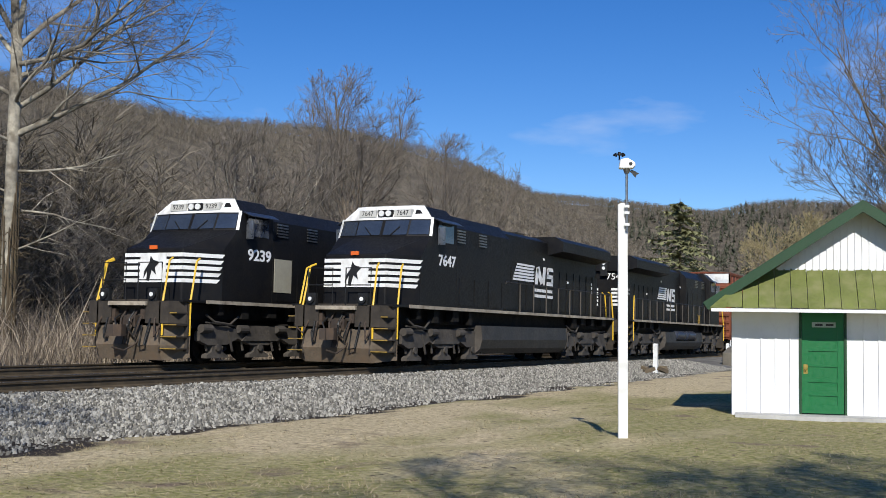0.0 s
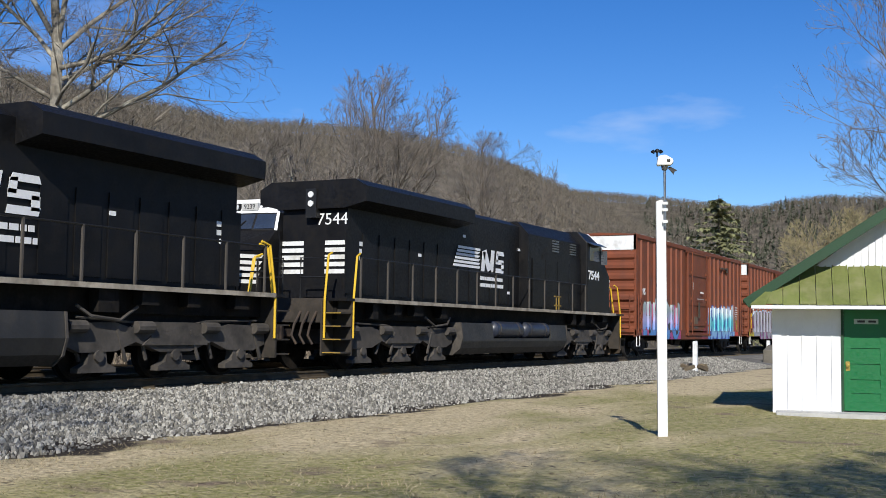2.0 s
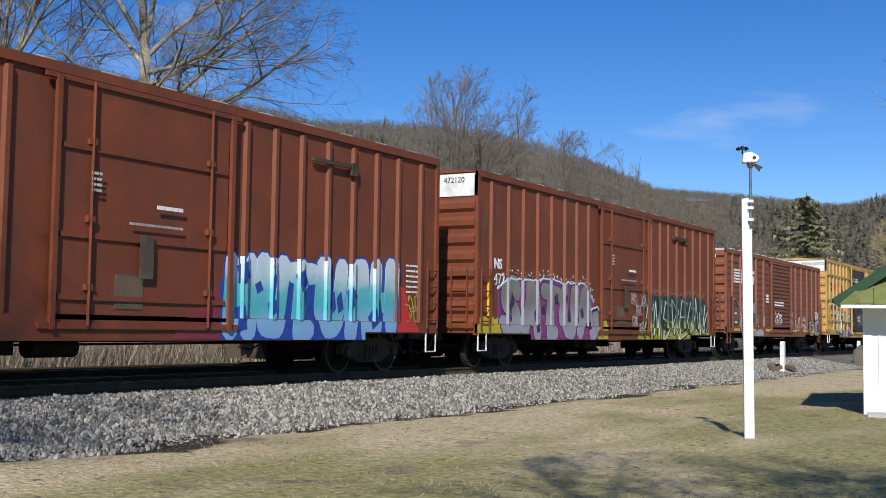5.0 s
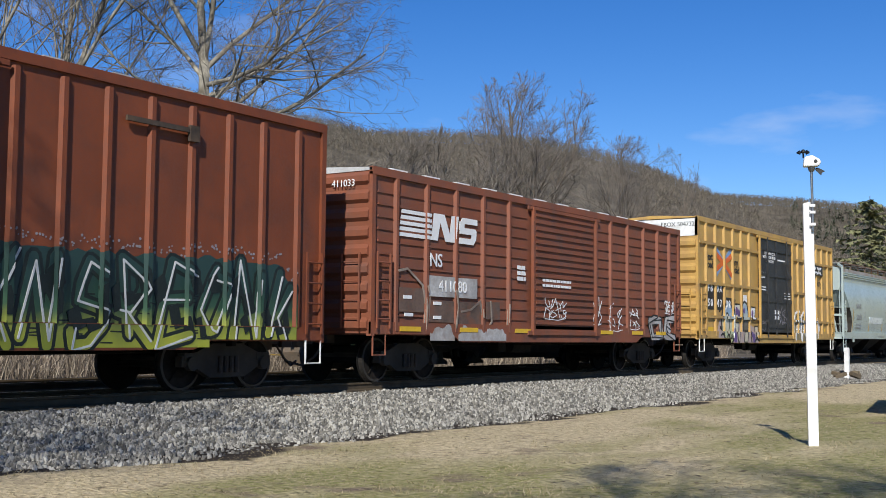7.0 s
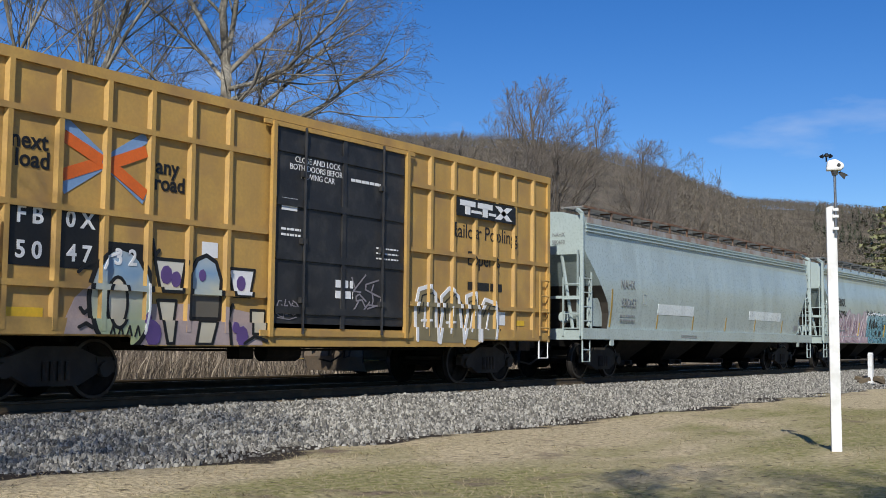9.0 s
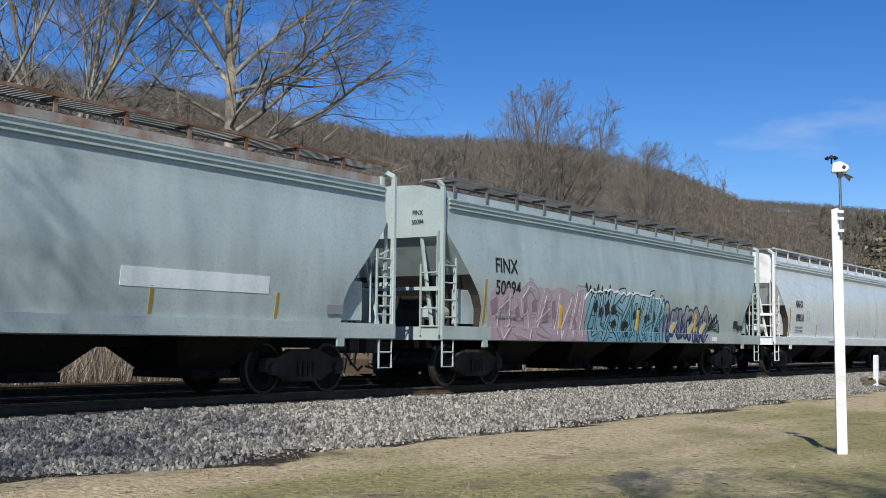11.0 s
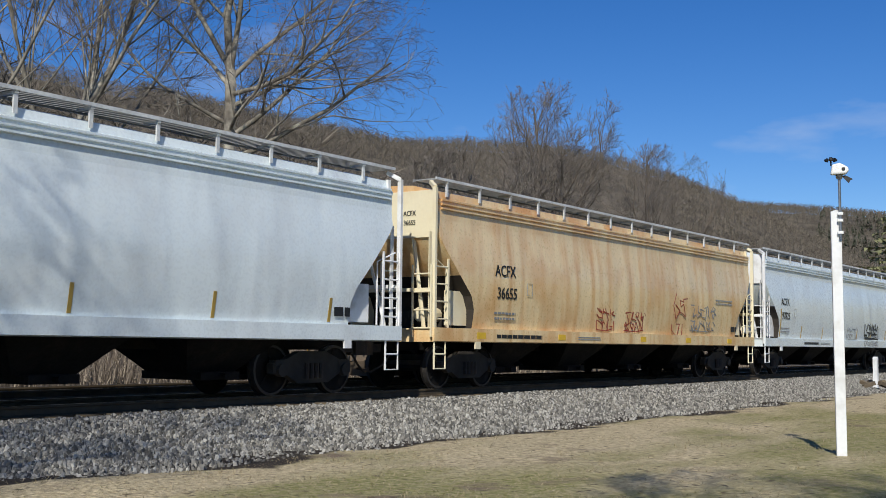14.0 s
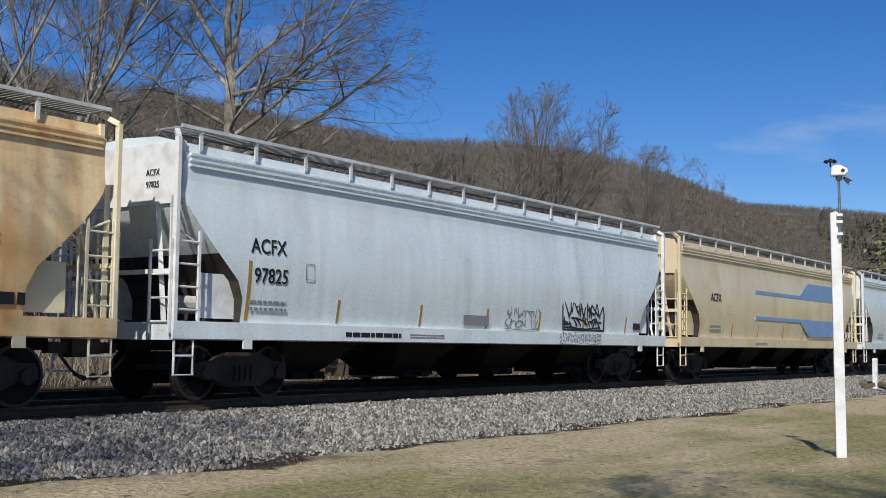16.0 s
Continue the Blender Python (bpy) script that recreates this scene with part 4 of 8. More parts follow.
            pn = Geo().prism([(x0 + e * 0.75, 1.36), (x0 + e * 1.55, 1.36), (x0 + e * 1.6, 1.9), (x0 + e * 1.45, 2.1), (x0 + e * 0.75, 2.1)], "y", y - s * 0.22 - 0.02, y - s * 0.22 + 0.02)
            part("gusset", pn, topmat, car, "pale steel gusset plate")
            ladder(car, ((x0 - e * 0.03, y - s * 0.02, 1.1), (x0 - e * 0.03, y - s * 0.02, 2.6)), ((x0 - e * 0.03, y - s * 0.50, 1.1), (x0 - e * 0.03, y - s * 0.50, 2.6)), 4, topmat, "end_ladder")
            br = Geo().beam((x0 + e * 0.10, y - s * 0.3, 1.3), (x0 + e * 0.30, y - s * 0.75, 3.3), 0.07, 0.05)
            br.tube([(x0 + e * 0.12, y - s * 0.05, 2.75), (x0 + e * 0.62, y - s * 0.1, 2.55), (x0 + e * 0.62, y - s * 0.1, 1.32)], 0.02, 6)
            part("end_brace", br, topmat, car, "slanting brace and grab iron")
            st = Geo().tube([(x0 + e * 0.06, y, 1.05), (x0 + e * 0.06, y, 0.45), (x0 + e * 0.46, y, 0.45), (x0 + e * 0.46, y, 1.05)], 0.022, 6)
            st.tube([(x0 + e * 0.06, y, 0.75), (x0 + e * 0.46, y, 0.75)], 0.02, 6)
            part("step", st, topmat, car)
        part("cross_beam", Geo().box(min(x0, x0 + e * 0.1), max(x0, x0 + e * 0.1), -half + 0.1, half - 0.1, 2.05, 2.12), topmat, car)
        # near-black colour stands in for the shade on this slope
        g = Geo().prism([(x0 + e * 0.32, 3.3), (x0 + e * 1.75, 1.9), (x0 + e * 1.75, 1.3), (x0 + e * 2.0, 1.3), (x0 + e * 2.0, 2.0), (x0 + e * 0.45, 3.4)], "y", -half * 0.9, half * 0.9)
        part("slope_sheet", g, M["oilshade"], car, "sloping end sheet in painted shade")
        coupler(car, x0 + e * 0.1, -e)
        part("brake_cylinder", Geo().tube([(x0 + e * 0.9, -0.5, 1.6), (x0 + e * 1.7, -0.5, 1.6)], 0.16, 12), topmat, car)
    # roof walk: a grating shelf on brackets with a pale edge bar
    g = Geo()
    for s in (-1, 1):
        y = s * half * 0.93
        g.box(0.15, L - 0.15, s * half * 0.55 - 0.02, s * half * 0.55 + 0.02, 4.38, 4.44)
        for x in np.arange(0.2, L - 0.2, 0.10):
            g.box(x, x + 0.062, min(s * half * 0.55, y), max(s * half * 0.55, y), 4.405, 4.435)
        part("walk_edge", Geo().box(0.15, L - 0.15, y - 0.015, y + 0.015, 4.40, 4.455), walkmat, car, "edge bar of the roof walk")
        for x in np.arange(0.6, L - 0.3, 1.28):
            br = Geo().box(x - 0.035, x + 0.035, min(y - s * 0.02, y - s * 0.05), max(y - s * 0.02, y - s * 0.05), 4.08, 4.41)
            br.box(x - 0.03, x + 0.03, min(s * half * 0.7, y), max(s * half * 0.7, y), 4.36, 4.40)
            part("walk_bracket", br, walkmat, car)
    part("roof_walk", g, M["grating"], car, "dark grating roof walk")
    g = Geo()
    for x in np.arange(1.2, L - 0.6, 1.5):
        g.box(x, x + 1.2, -0.3, 0.3, 4.34, 4.42)
    part("hatch", g, mat, car, "roof hatch covers")
    # chutes, near-black to paint in the shade under the body
    for i, x in enumerate(np.linspace(4.1, L - 4.1, 4)):
        g = Geo()
        top, bot = [(x - 1.4, -1.4), (x + 1.4, -1.4), (x + 1.4, 1.4), (x - 1.4, 1.4)], [(x - 0.55, -0.5), (x + 0.55, -0.5), (x + 0.55, 0.5), (x - 0.55, 0.5)]
        k = len(g.v)
        g.v += [(a, b, 1.3) for a, b in top] + [(a, b, 0.42) for a, b in bot]
        for c in range(4):
            g.f.append((k + c, k + (c + 1) % 4, k + 4 + (c + 1) % 4, k + 4 + c))
            g.k.append(0)
        g.box(x - 0.45, x + 0.45, -0.75, 0.75, 0.3, 0.44)
        g.tube([(x, -0.9, 0.37), (x, 0.9, 0.37)], 0.05, 8)
        part("discharge_chute", g, M["oilshade"], car, "dirty discharge hopper and gate, darkened for shade")
    # sill carries the same painted shade
    part("centre_sill", Geo().box(0.2, L - 0.2, -0.2, 0.2, 0.82, 1.1), M["oilshade"], car)
    for x in (2.05, L - 2.05):
        freight_truck(car, x)
    car.location = (front, TRACK_Y, 0)
    return car


M["grating"] = material("dull steel grating", (0.26, 0.26, 0.25), 0.8, 0.2, vary=0.3)
M["dullwalk"] = material("weathered dark walk steel", (0.16, 0.17, 0.165), 0.7, 0.2, vary=0.2)
M["hopwalk"] = material("galvanized grating", (0.62, 0.63, 0.62), 0.7, 0.2, vary=0.2)
M["rustwalk"] = material("rusty grating", (0.16, 0.085, 0.05), 0.85, vary=0.35, second=(0.3, 0.25, 0.2))


def locomotive(label, number):
    """A six-axle road switcher, its nose at x = 0, its hood to +x."""
    L, H = 20.9, 1.53
    lo = thing("locomotive", label, "locomotive", "black diesel locomotives")
    BK, GR, WH, YE = M["black"], M["grimeshade"], M["white"], M["yellow"]
    # frame and deck
    g = Geo().box(0.55, L - 0.55, -1.12, 1.12, 1.18, 1.60)
    g.box(0.9, L - 0.9, -1.0, 1.0, 0.95, 1.2)
    # blackened: the deep shade below the deck is put into the colour
    part("frame", g, M["oilshade"], lo, "underframe blackened for shade")
    deck = Geo().box(0.35, L - 0.35, -H, H, 1.60, 1.66)
    part("deck", deck, BK, lo)
    for s in (-1, 1):
        part("sill_stripe", Geo().box(1.3, L - 0.7, min(s * H, s * (H + 0.012)), max(s * H, s * (H + 0.012)), 1.585, 1.675), M["dirtywhite"], lo, "dirty white reflective sill stripe")
    # nose and cab
    CAB = 0.5
    plan = [(1.0, -0.95), (1.0, 0.95), (2.0, 1.5), (4.4, 1.5), (4.4, -1.5), (2.0, -1.5)]
    g = Geo()
    def ring(pl, z):
        i = len(g.v)
        g.v += [(x, y, z if not callable(z) else z(x)) for x, y in pl]
        return i
    p2 = [(1.04, -0.93), (1.04, 0.93), (2.02, 1.5), (4.4, 1.5), (4.4, -1.5), (2.02, -1.5)]
    p3 = [(1.98 + CAB, -0.80), (1.98 + CAB, 0.80), (2.16 + CAB, 1.48), (4.4, 1.5), (4.4, -1.5), (2.16 + CAB, -1.48)]
    p4 = [(2.20 + CAB, -0.80), (2.20 + CAB, 0.80), (2.36 + CAB, 1.42), (4.4, 1.5), (4.4, -1.5), (2.36 + CAB, -1.42)]
    p5 = [(2.46 + CAB, -0.72), (2.46 + CAB, 0.72), (2.60 + CAB, 1.05), (4.4, 1.12), (4.4, -1.12), (2.60 + CAB, -1.05)]
    rs = [ring(plan, 1.66), ring(p2, 3.02), ring(p3, 3.62), ring(p4, 4.12), ring(p5, 4.52)]
    for a, b in zip(rs, rs[1:]):
        for c in range(6):
            e = (c + 1) % 6
            g.f.append((a + c, a + e, b + e, b + c))
            g.k.append(0)
    g.f.append(tuple(rs[-1] + c for c in range(6)))
    g.k.append(0)
    bevel(part("cab", g, BK, lo, "black cab with a sloped nose"), 0.03, 2)
    # white brow with number boards above the windscreen
    def facet(name, q, mat, label="", t=0.012, parent=None):
        q = [Vector(p) for p in q]
        nrm = (q[1] - q[0]).cross(q[2] - q[0]).normalized()
        if nrm.x > 0:
            nrm = -nrm
        f = Geo()
        f.v = [tuple(p + nrm * t) for p in q] + [tuple(p - nrm * 0.01) for p in q]
        k = len(q)
        f.f = [tuple(range(k)), tuple(range(2 * k - 1, k - 1, -1))] + [(i, (i + 1) % k, k + (i + 1) % k, k + i) for i in range(k)]
        f.k = [0] * len(f.f)
        return part(name, f, mat, parent or lo, label)
    brow = facet("brow", [(2.700, -0.80, 4.11), (2.700, 0.80, 4.11), (2.960, 0.72, 4.52), (2.960, -0.72, 4.52)], WH, "white painted brow above the windscreen", 0.02)
    for s in (-1, 1):
        facet("brow_side", [(2.700, s * 0.79, 4.11), (2.860, s * 1.43, 4.11), (3.100, s * 1.06, 4.52), (2.960, s * 0.71, 4.52)], WH, "", 0.02)
        facet("windscreen", [(2.490, s * 0.05, 3.66), (2.490, s * 0.80, 3.66), (2.685, s * 0.80, 4.08), (2.685, s * 0.05, 4.08)], M["glass"], "dark cab windscreen", 0.014)
        facet("windscreen", [(2.505, s * 0.85, 3.66), (2.660, s * 1.41, 3.67), (2.835, s * 1.37, 4.08), (2.705, s * 0.85, 4.08)], M["glass"], "dark cab windscreen", 0.014)
        facet("window_frame", [(2.660, s * 1.43, 3.62), (2.700, s * 1.50, 3.62), (2.880, s * 1.46, 4.16), (2.830, s * 1.40, 4.16)], WH, "white windscreen pillar", 0.02)
        g = Geo().box(2.70, 2.9, s * 0.56 - 0.27, s * 0.56 + 0.27, 4.20, 4.40)
        nb = part("number_board", g, M["board"], lo, "lit number board")
        wds = words(number, 0.19, Matrix.Translation((2.695, s * 0.56, 4.30)) @ Matrix.Rotation(-math.pi / 2, 4, "Z") @ SIDE, M["ink"], nb, "number")
        part("side_window", Geo().box(3.12, 4.15, min(s * 1.49, s * 1.508), max(s * 1.49, s * 1.508), 3.50, 4.08), M["glass"], lo, "cab side window")
        g = Geo().prism([(s * 1.48, 4.16), (s * 1.72, 4.04), (s * 1.72, 4.02), (s * 1.48, 4.12)], "x", 2.95, 4.35)
        part("sunshade", g, M["shade"], lo, "blue-black window awning")
        words(number, 0.43, (on_side(3.72, -1.507, 2.97) if s < 0 else Matrix.Translation((3.72, 1.507, 2.97)) @ Matrix.Rotation(math.pi, 4, "Z") @ SIDE), M["decal"], lo, "cab_number", "white road number", bold=0.010, squash=1.35)
        part("mirror", Geo().box(2.98, 3.05, min(s * 1.55, s * 1.75), max(s * 1.55, s * 1.75), 3.4, 3.90), M["steel"], lo)
    for s in (-1, 1):
        part("headlight", Geo().tube([(2.740, s * 0.11, 4.30), (2.670, s * 0.11, 4.30)], 0.085, 14), M["lamp"], lo, "round headlight")
    part("headlight_box", Geo().box(2.71, 2.9, -0.23, 0.23, 4.20, 4.40), BK, lo)
    for s in (-1, 1):
        part("wiper", Geo().tube([(2.460, s * 0.30, 3.66), (2.560, s * 0.55, 3.90)], 0.014, 5), M["ink"], lo)
    # stripes round the nose
    for i in range(5):
        z = 2.13 + i * 0.168
        z1 = z + 0.10
        end = 1.82 + 0.03 * i
        def nose_x(zz):
            return 1.0 + 0.04 * (zz - 1.66) / 1.32
        facet("nose_stripe", [(nose_x(z), -0.94, z), (nose_x(z), 0.94, z), (nose_x(z1), 0.94, z1), (nose_x(z1), -0.94, z1)], WH, "white nose stripe", 0.008)
        for s in (-1, 1):
            f = (end + 0.05 - 1.0)
            facet("nose_stripe", [(nose_x(z), s * 0.95, z), (1.0 + f, s * (0.95 + 0.55 * f), z), (1.0 + f + 0.07, s * (0.95 + 0.55 * (f + 0.07)), z1), (nose_x(z1), s * 0.95, z1)], WH, "white nose stripe", 0.008)
    facet("nose_panel", [(1.0, -0.42, 2.13), (1.0, 0.42, 2.13), (1.025, 0.42, 2.90), (1.025, -0.42, 2.90)], WH, "white panel with a black curved shape", 0.011)
    g = Geo()
    g.prism([(-0.22, 2.66), (-0.08, 2.52), (-0.12, 2.34), (0.02, 2.46), (0.10, 2.16), (0.18, 2.18), (0.16, 2.44), (0.28, 2.24), (0.26, 2.42), (0.10, 2.64), (0.06, 2.82), (-0.02, 2.72)], "x", 0.978, 0.99)
    part("nose_emblem", g, M["ink"], lo, "black curved emblem shape")
    part("nose_door_light", Geo().box(0.99, 1.03, -0.12, 0.12, 3.0, 3.10), M["orange"], lo, "small orange marker")
    # front platform, steps, plow, coupler
    for s in (-1, 1):
        f = Geo().prism([(0.10, s * 0.55), (0.10, s * 1.28), (0.55, s * 1.50), (0.55, s * 0.55)], "z", 1.05, 1.62)
        f.box(0.60, 0.66, min(s * 0.95, s * 1.5), max(s * 0.95, s * 1.5), 0.35, 1.6)
        f.box(0.10, 0.66, min(s * 0.98, s * 1.02), max(s * 0.98, s * 1.02), 0.35, 1.6)
        stp = part("step_well", f, GR, lo, "grimy corner step well")
        for x, y, dx in ((0.14, 1.06, -0.0), (0.68, 1.5, 0.0)):
            r = Geo().tube([(x, s * y, 0.75), (x, s * y, 1.62), (x + 0.26, s * (y - 0.04), 2.65), (x + 0.46, s * (y - 0.1), 2.74)], 0.028, 7)
            part("step_rail", r, YE, lo, "yellow step handrail")
        for i in range(4):
            z = 0.42 + i * 0.30
            part("tread", Geo().box(0.15, 0.62, min(s * 1.02, s * 1.5), max(s * 1.02, s * 1.5), z - 0.015, z + 0.015), GR, stp)
            part("step_edge", Geo().box(0.13, 0.15, min(s * 1.02, s * 1.5), max(s * 1.02, s * 1.5), z - 0.012, z + 0.012), M["dullyellow"], stp, "worn yellow step edge")
        dl = Geo().tube([(0.02, s * 0.78, 1.78), (0.14, s * 0.78, 1.78)], 0.12, 14)
        dl.box(0.08, 0.2, s * 0.78 - 0.14, s * 0.78 + 0.14, 1.62, 1.94)
        d = part("ditch_light", dl, M["ink"], lo, "ditch light in a dark housing")
        part("lens", Geo().tube([(0.005, s * 0.78, 1.78), (0.03, s * 0.78, 1.78)], 0.055, 14), M["lamp"], d)
        fr = Geo().tube([(0.2, s * 0.2, 1.66), (0.2, s * 0.2, 2.6), (0.2, s * 0.95, 2.6), (0.2, s * 0.95, 1.66)], 0.02, 6)
        fr.tube([(0.2, s * 0.2, 2.15), (0.2, s * 0.95, 2.15)], 0.016, 6)
        part("front_rail", fr, M["ink"], lo, "black platform railing")
    part("end_plate", Geo().box(0.30, 0.36, -1.0, 1.0, 1.2, 1.66), GR, lo)
    part("anticlimber", Geo().box(0.02, 0.4, -0.6, 0.6, 1.50, 1.60), M["dirtywhite"], lo, "worn pale anticlimber lip")
    plow = Geo().prism([(0.45, 0.12), (0.25, 0.12), (0.08, 0.5), (0.2, 1.0), (0.45, 1.0)], "y", -1.0, 1.0)
    for s in (-1, 1):
        k = len(plow.v)
        plow.v += [(0.25, s * 1.0, 0.12), (0.08, s * 1.0, 0.5), (0.2, s * 1.0, 1.0), (0.75, s * 1.5, 1.0), (0.7, s * 1.5, 0.5), (0.72, s * 1.5, 0.2)]
        plow.f += [(k, k + 1, k + 4, k + 5), (k + 1, k + 2, k + 3, k + 4)]
        plow.k += [0, 0]
    part("plow", plow, M["plow"], lo, "dusty steel snow plow")
    coupler(lo, 0.25, -1)
    rng = random.Random(3)
    for i in range(11):
        y = -0.85 + i * 0.165 + rng.uniform(-0.08, 0.08)
        sag, end = rng.uniform(0.5, 0.9), y + rng.uniform(-0.45, 0.45)
        hs = Geo().tube([(0.28, y, 1.38 + rng.uniform(-0.12, 0.08)), (0.08, y + 0.03, 1.15), (-0.02, y * 0.6 + end * 0.4, sag), (0.0, end, sag + rng.uniform(-0.15, 0.3)), (0.1, end, 1.0)], 0.026, 6)
        part("air_hose", hs, M["ink"] if i % 2 else M["rustgear"], lo, "hanging air hose")
    for y0, y1, z0, z1 in ((-0.95, -0.6, 1.05, 1.3), (-0.2, 0.25, 0.95, 1.25), (0.45, 0.6, 1.1, 1.42), (-0.5, -0.36, 1.15, 1.4)):
        part("pilot_fitting", Geo().box(0.14, 0.32, y0, y1, z0, z1), M["rustgear"], lo)
    # equipment cabinet and long hood
    part("cabinet", Geo().box(4.4, 8.05, -1.5, 1.27, 1.66, 3.45), BK, lo, "full-width equipment cabinet")
    g = Geo().prism([(-1.25, 1.66), (1.25, 1.66), (1.25, 4.05), (0.85, 4.46), (-0.85, 4.46), (-1.25, 4.05)], "x", 4.42, 9.2)
    part("blower_housing", g, BK, lo)
    for s in (-1, 1):
        for x in (4.95, 6.6):
            lv = Geo()
            for i in range(5):
                lv.box(x, x + 0.55, min(s * 1.25, s * 1.29), max(s * 1.25, s * 1.29), 3.62 + i * 0.085, 3.66 + i * 0.085)
            part("louvre", lv, M["steel"], lo, "bright louvre slats")
    g = Geo().prism([(-0.93, 1.66), (0.93, 1.66), (0.93, 4.28), (0.62, 4.44), (-0.62, 4.44), (-0.93, 4.28)], "x", 9.2, 14.0)
    part("engine_hood", g, BK, lo, "long black engine hood")
    part("exhaust", Geo().box(11.9, 12.8, -0.35, 0.35, 4.44, 4.56), GR, lo)
    g = Geo().prism([(-0.93, 1.66), (0.93, 1.66), (0.93, 3.95), (-0.93, 3.95)], "x", 14.0, 19.6)
    part("radiator_hood", g, BK, lo)
    g = Geo().prism([(-0.93, 3.84), (-1.52, 3.98), (-1.52, 4.34), (-1.2, 4.52), (1.2, 4.52), (1.52, 4.34), (1.52, 3.98), (0.93, 3.84)], "x", 13.75, 19.75)
    part("radiator", g, BK, lo, "overhanging black radiator wings")
    part("radiator_screen", Geo().box(14.4, 19.3, -1.0, 1.0, 4.50, 4.54), M["shade"], lo)
    # rear end stripes, number and headlights
    for i in range(5):
        z = 2.28 + i * 0.172
        part("hood_stripe", Geo().box(19.59, 19.61, -0.94, 0.94, z, z + 0.105), WH, lo, "white hood end stripe")
        for s in (-1, 1):
            part("hood_stripe", Geo().box(19.05 - 0.1 * i + 0.2, 19.6, min(s * 0.93, s * 0.94), max(s * 0.93, s * 0.94), z, z + 0.105), WH, lo, "white hood end stripe")
    words(number, 0.40, Matrix.Translation((19.61, 0.50, 3.58)) @ Matrix.Rotation(math.pi / 2, 4, "Z") @ SIDE, M["decal"], lo, "hood_number", "white road number", squash=1.1)
    part("headlight_box", Geo().box(19.6, 19.80, -0.15, 0.15, 3.62, 4.32), M["ink"], lo)
    for z in (3.96, 4.18):
        part("rear_headlight", Geo().tube([(19.76, 0, z), (19.83, 0, z)], 0.075, 14), M["lamp"], lo, "round rear headlight")
    part("rear_door", Geo().box(19.59, 19.622, -0.30, 0.30, 1.72, 3.1), BK, lo, "black end door across the stripes")
    for s in (-1, 1):
        rr = Geo().tube([(20.55, s * 0.25, 1.66), (20.55, s * 0.25, 2.6), (20.55, s * 0.98, 2.6), (20.55, s * 0.98, 1.66)], 0.022, 6)
        rr.tube([(20.55, s * 0.25, 2.15), (20.55, s * 0.98, 2.15)], 0.018, 6)
        part("end_rail", rr, M["ink"], lo, "black platform railing")
        for k in range(3):
            yy = s * (0.3 + 0.22 * k)
            part("air_hose", Geo().tube([(20.6, yy, 1.35), (20.85, yy, 1.05), (20.95, yy, 0.8), (20.9, yy + 0.1, 0.6)], 0.03, 6), M["rustgear"], lo, "rusty air hose")
    # hood doors, vents
    for s in (-1, 1):
        for x in list(np.arange(9.4, 13.7, 0.72)) + list(np.arange(14.3, 19.2, 0.8)):
            part("hood_door", Geo().box(x, x + 0.62, min(s * 0.93, s * 0.955), max(s * 0.93, s * 0.955), 1.8, 3.3 if x > 14 else 3.2), BK, lo)
        for x in np.arange(4.6, 7.9, 1.1):
            part("cabinet_door", Geo().box(x, x + 1.0, -1.515 if s < 0 else 1.27, -1.5 if s < 0 else 1.285, 1.75, 2.55 if s < 0 else 3.3), BK, lo)
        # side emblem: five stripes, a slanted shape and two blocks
        y = 0.962
        fx = (lambda v: 10.2 + (v - 10.95) * 1.45) if s < 0 else (lambda v: 10.47 + (13.78 - v) * 1.25)
        for i in range(6):
            z = 2.78 + i * 0.105
            e = Geo().prism([(fx(q), w) for q, w in ((10.95 + 0.05 * i, z), (12.35 - 0.02 * i + (0.15 if i > 4 else 0), z), (12.40, z + 0.07), (10.98 + 0.05 * i, z + 0.07))], "y", min(s * y, s * (y + 0.006)), max(s * y, s * (y + 0.006)))
            part("emblem_stripe", e, M["decal"], lo, "white emblem stripe")
        for pts in ([(12.46, 2.72), (12.64, 2.72), (12.70, 3.30), (12.52, 3.30)], [(12.52, 3.31), (12.74, 3.38), (13.02, 2.80), (12.84, 2.72), (12.70, 2.95)], [(12.96, 2.88), (13.05, 2.72), (13.14, 2.72), (13.22, 3.38), (13.04, 3.38)]):
            part("emblem_block", Geo().prism([(fx(q), w) for q, w in pts], "y", min(s * y, s * (y + 0.006)), max(s * y, s * (y + 0.006))), M["decal"], lo, "white emblem block")
        for pts in ([(13.28, 2.72), (13.75, 2.72), (13.78, 2.86), (13.3, 2.86)], [(13.3, 2.98), (13.76, 2.98), (13.76, 3.12), (13.3, 3.12)], [(13.32, 3.25), (13.78, 3.25), (13.74, 3.38), (13.36, 3.38)], [(13.3, 3.05), (13.42, 3.05), (13.44, 3.32), (13.32, 3.3)], [(13.64, 2.8), (13.77, 2.8), (13.77, 3.05), (13.64, 3.05)]):
            part("emblem_block", Geo().prism([(fx(q), w) for q, w in pts], "y", min(s * y, s * (y + 0.006)), max(s * y, s * (y + 0.006))), M["decal"], lo, "white emblem block")
        bars(lo, min(fx(12.4), fx(13.7)), max(fx(12.4), fx(13.7)), s * 0.966, 2.46, 2.58, M["decal"], 1, gap=0.12, name="name_bar", label="white name lettering as bars")
        bars(lo, min(fx(12.4), fx(13.75)), max(fx(12.4), fx(13.75)), s * 0.966, 2.26, 2.38, M["decal"], 1, seed=4, gap=0.12, name="name_bar", label="white name lettering as bars")
        # handrails along the walkway
        r0 = 8.35 if s < 0 else 4.5
        rl = Geo().tube([(r0 - 0.05, s * 1.47, 2.62), (19.9, s * 1.47, 2.62)], 0.02, 6)
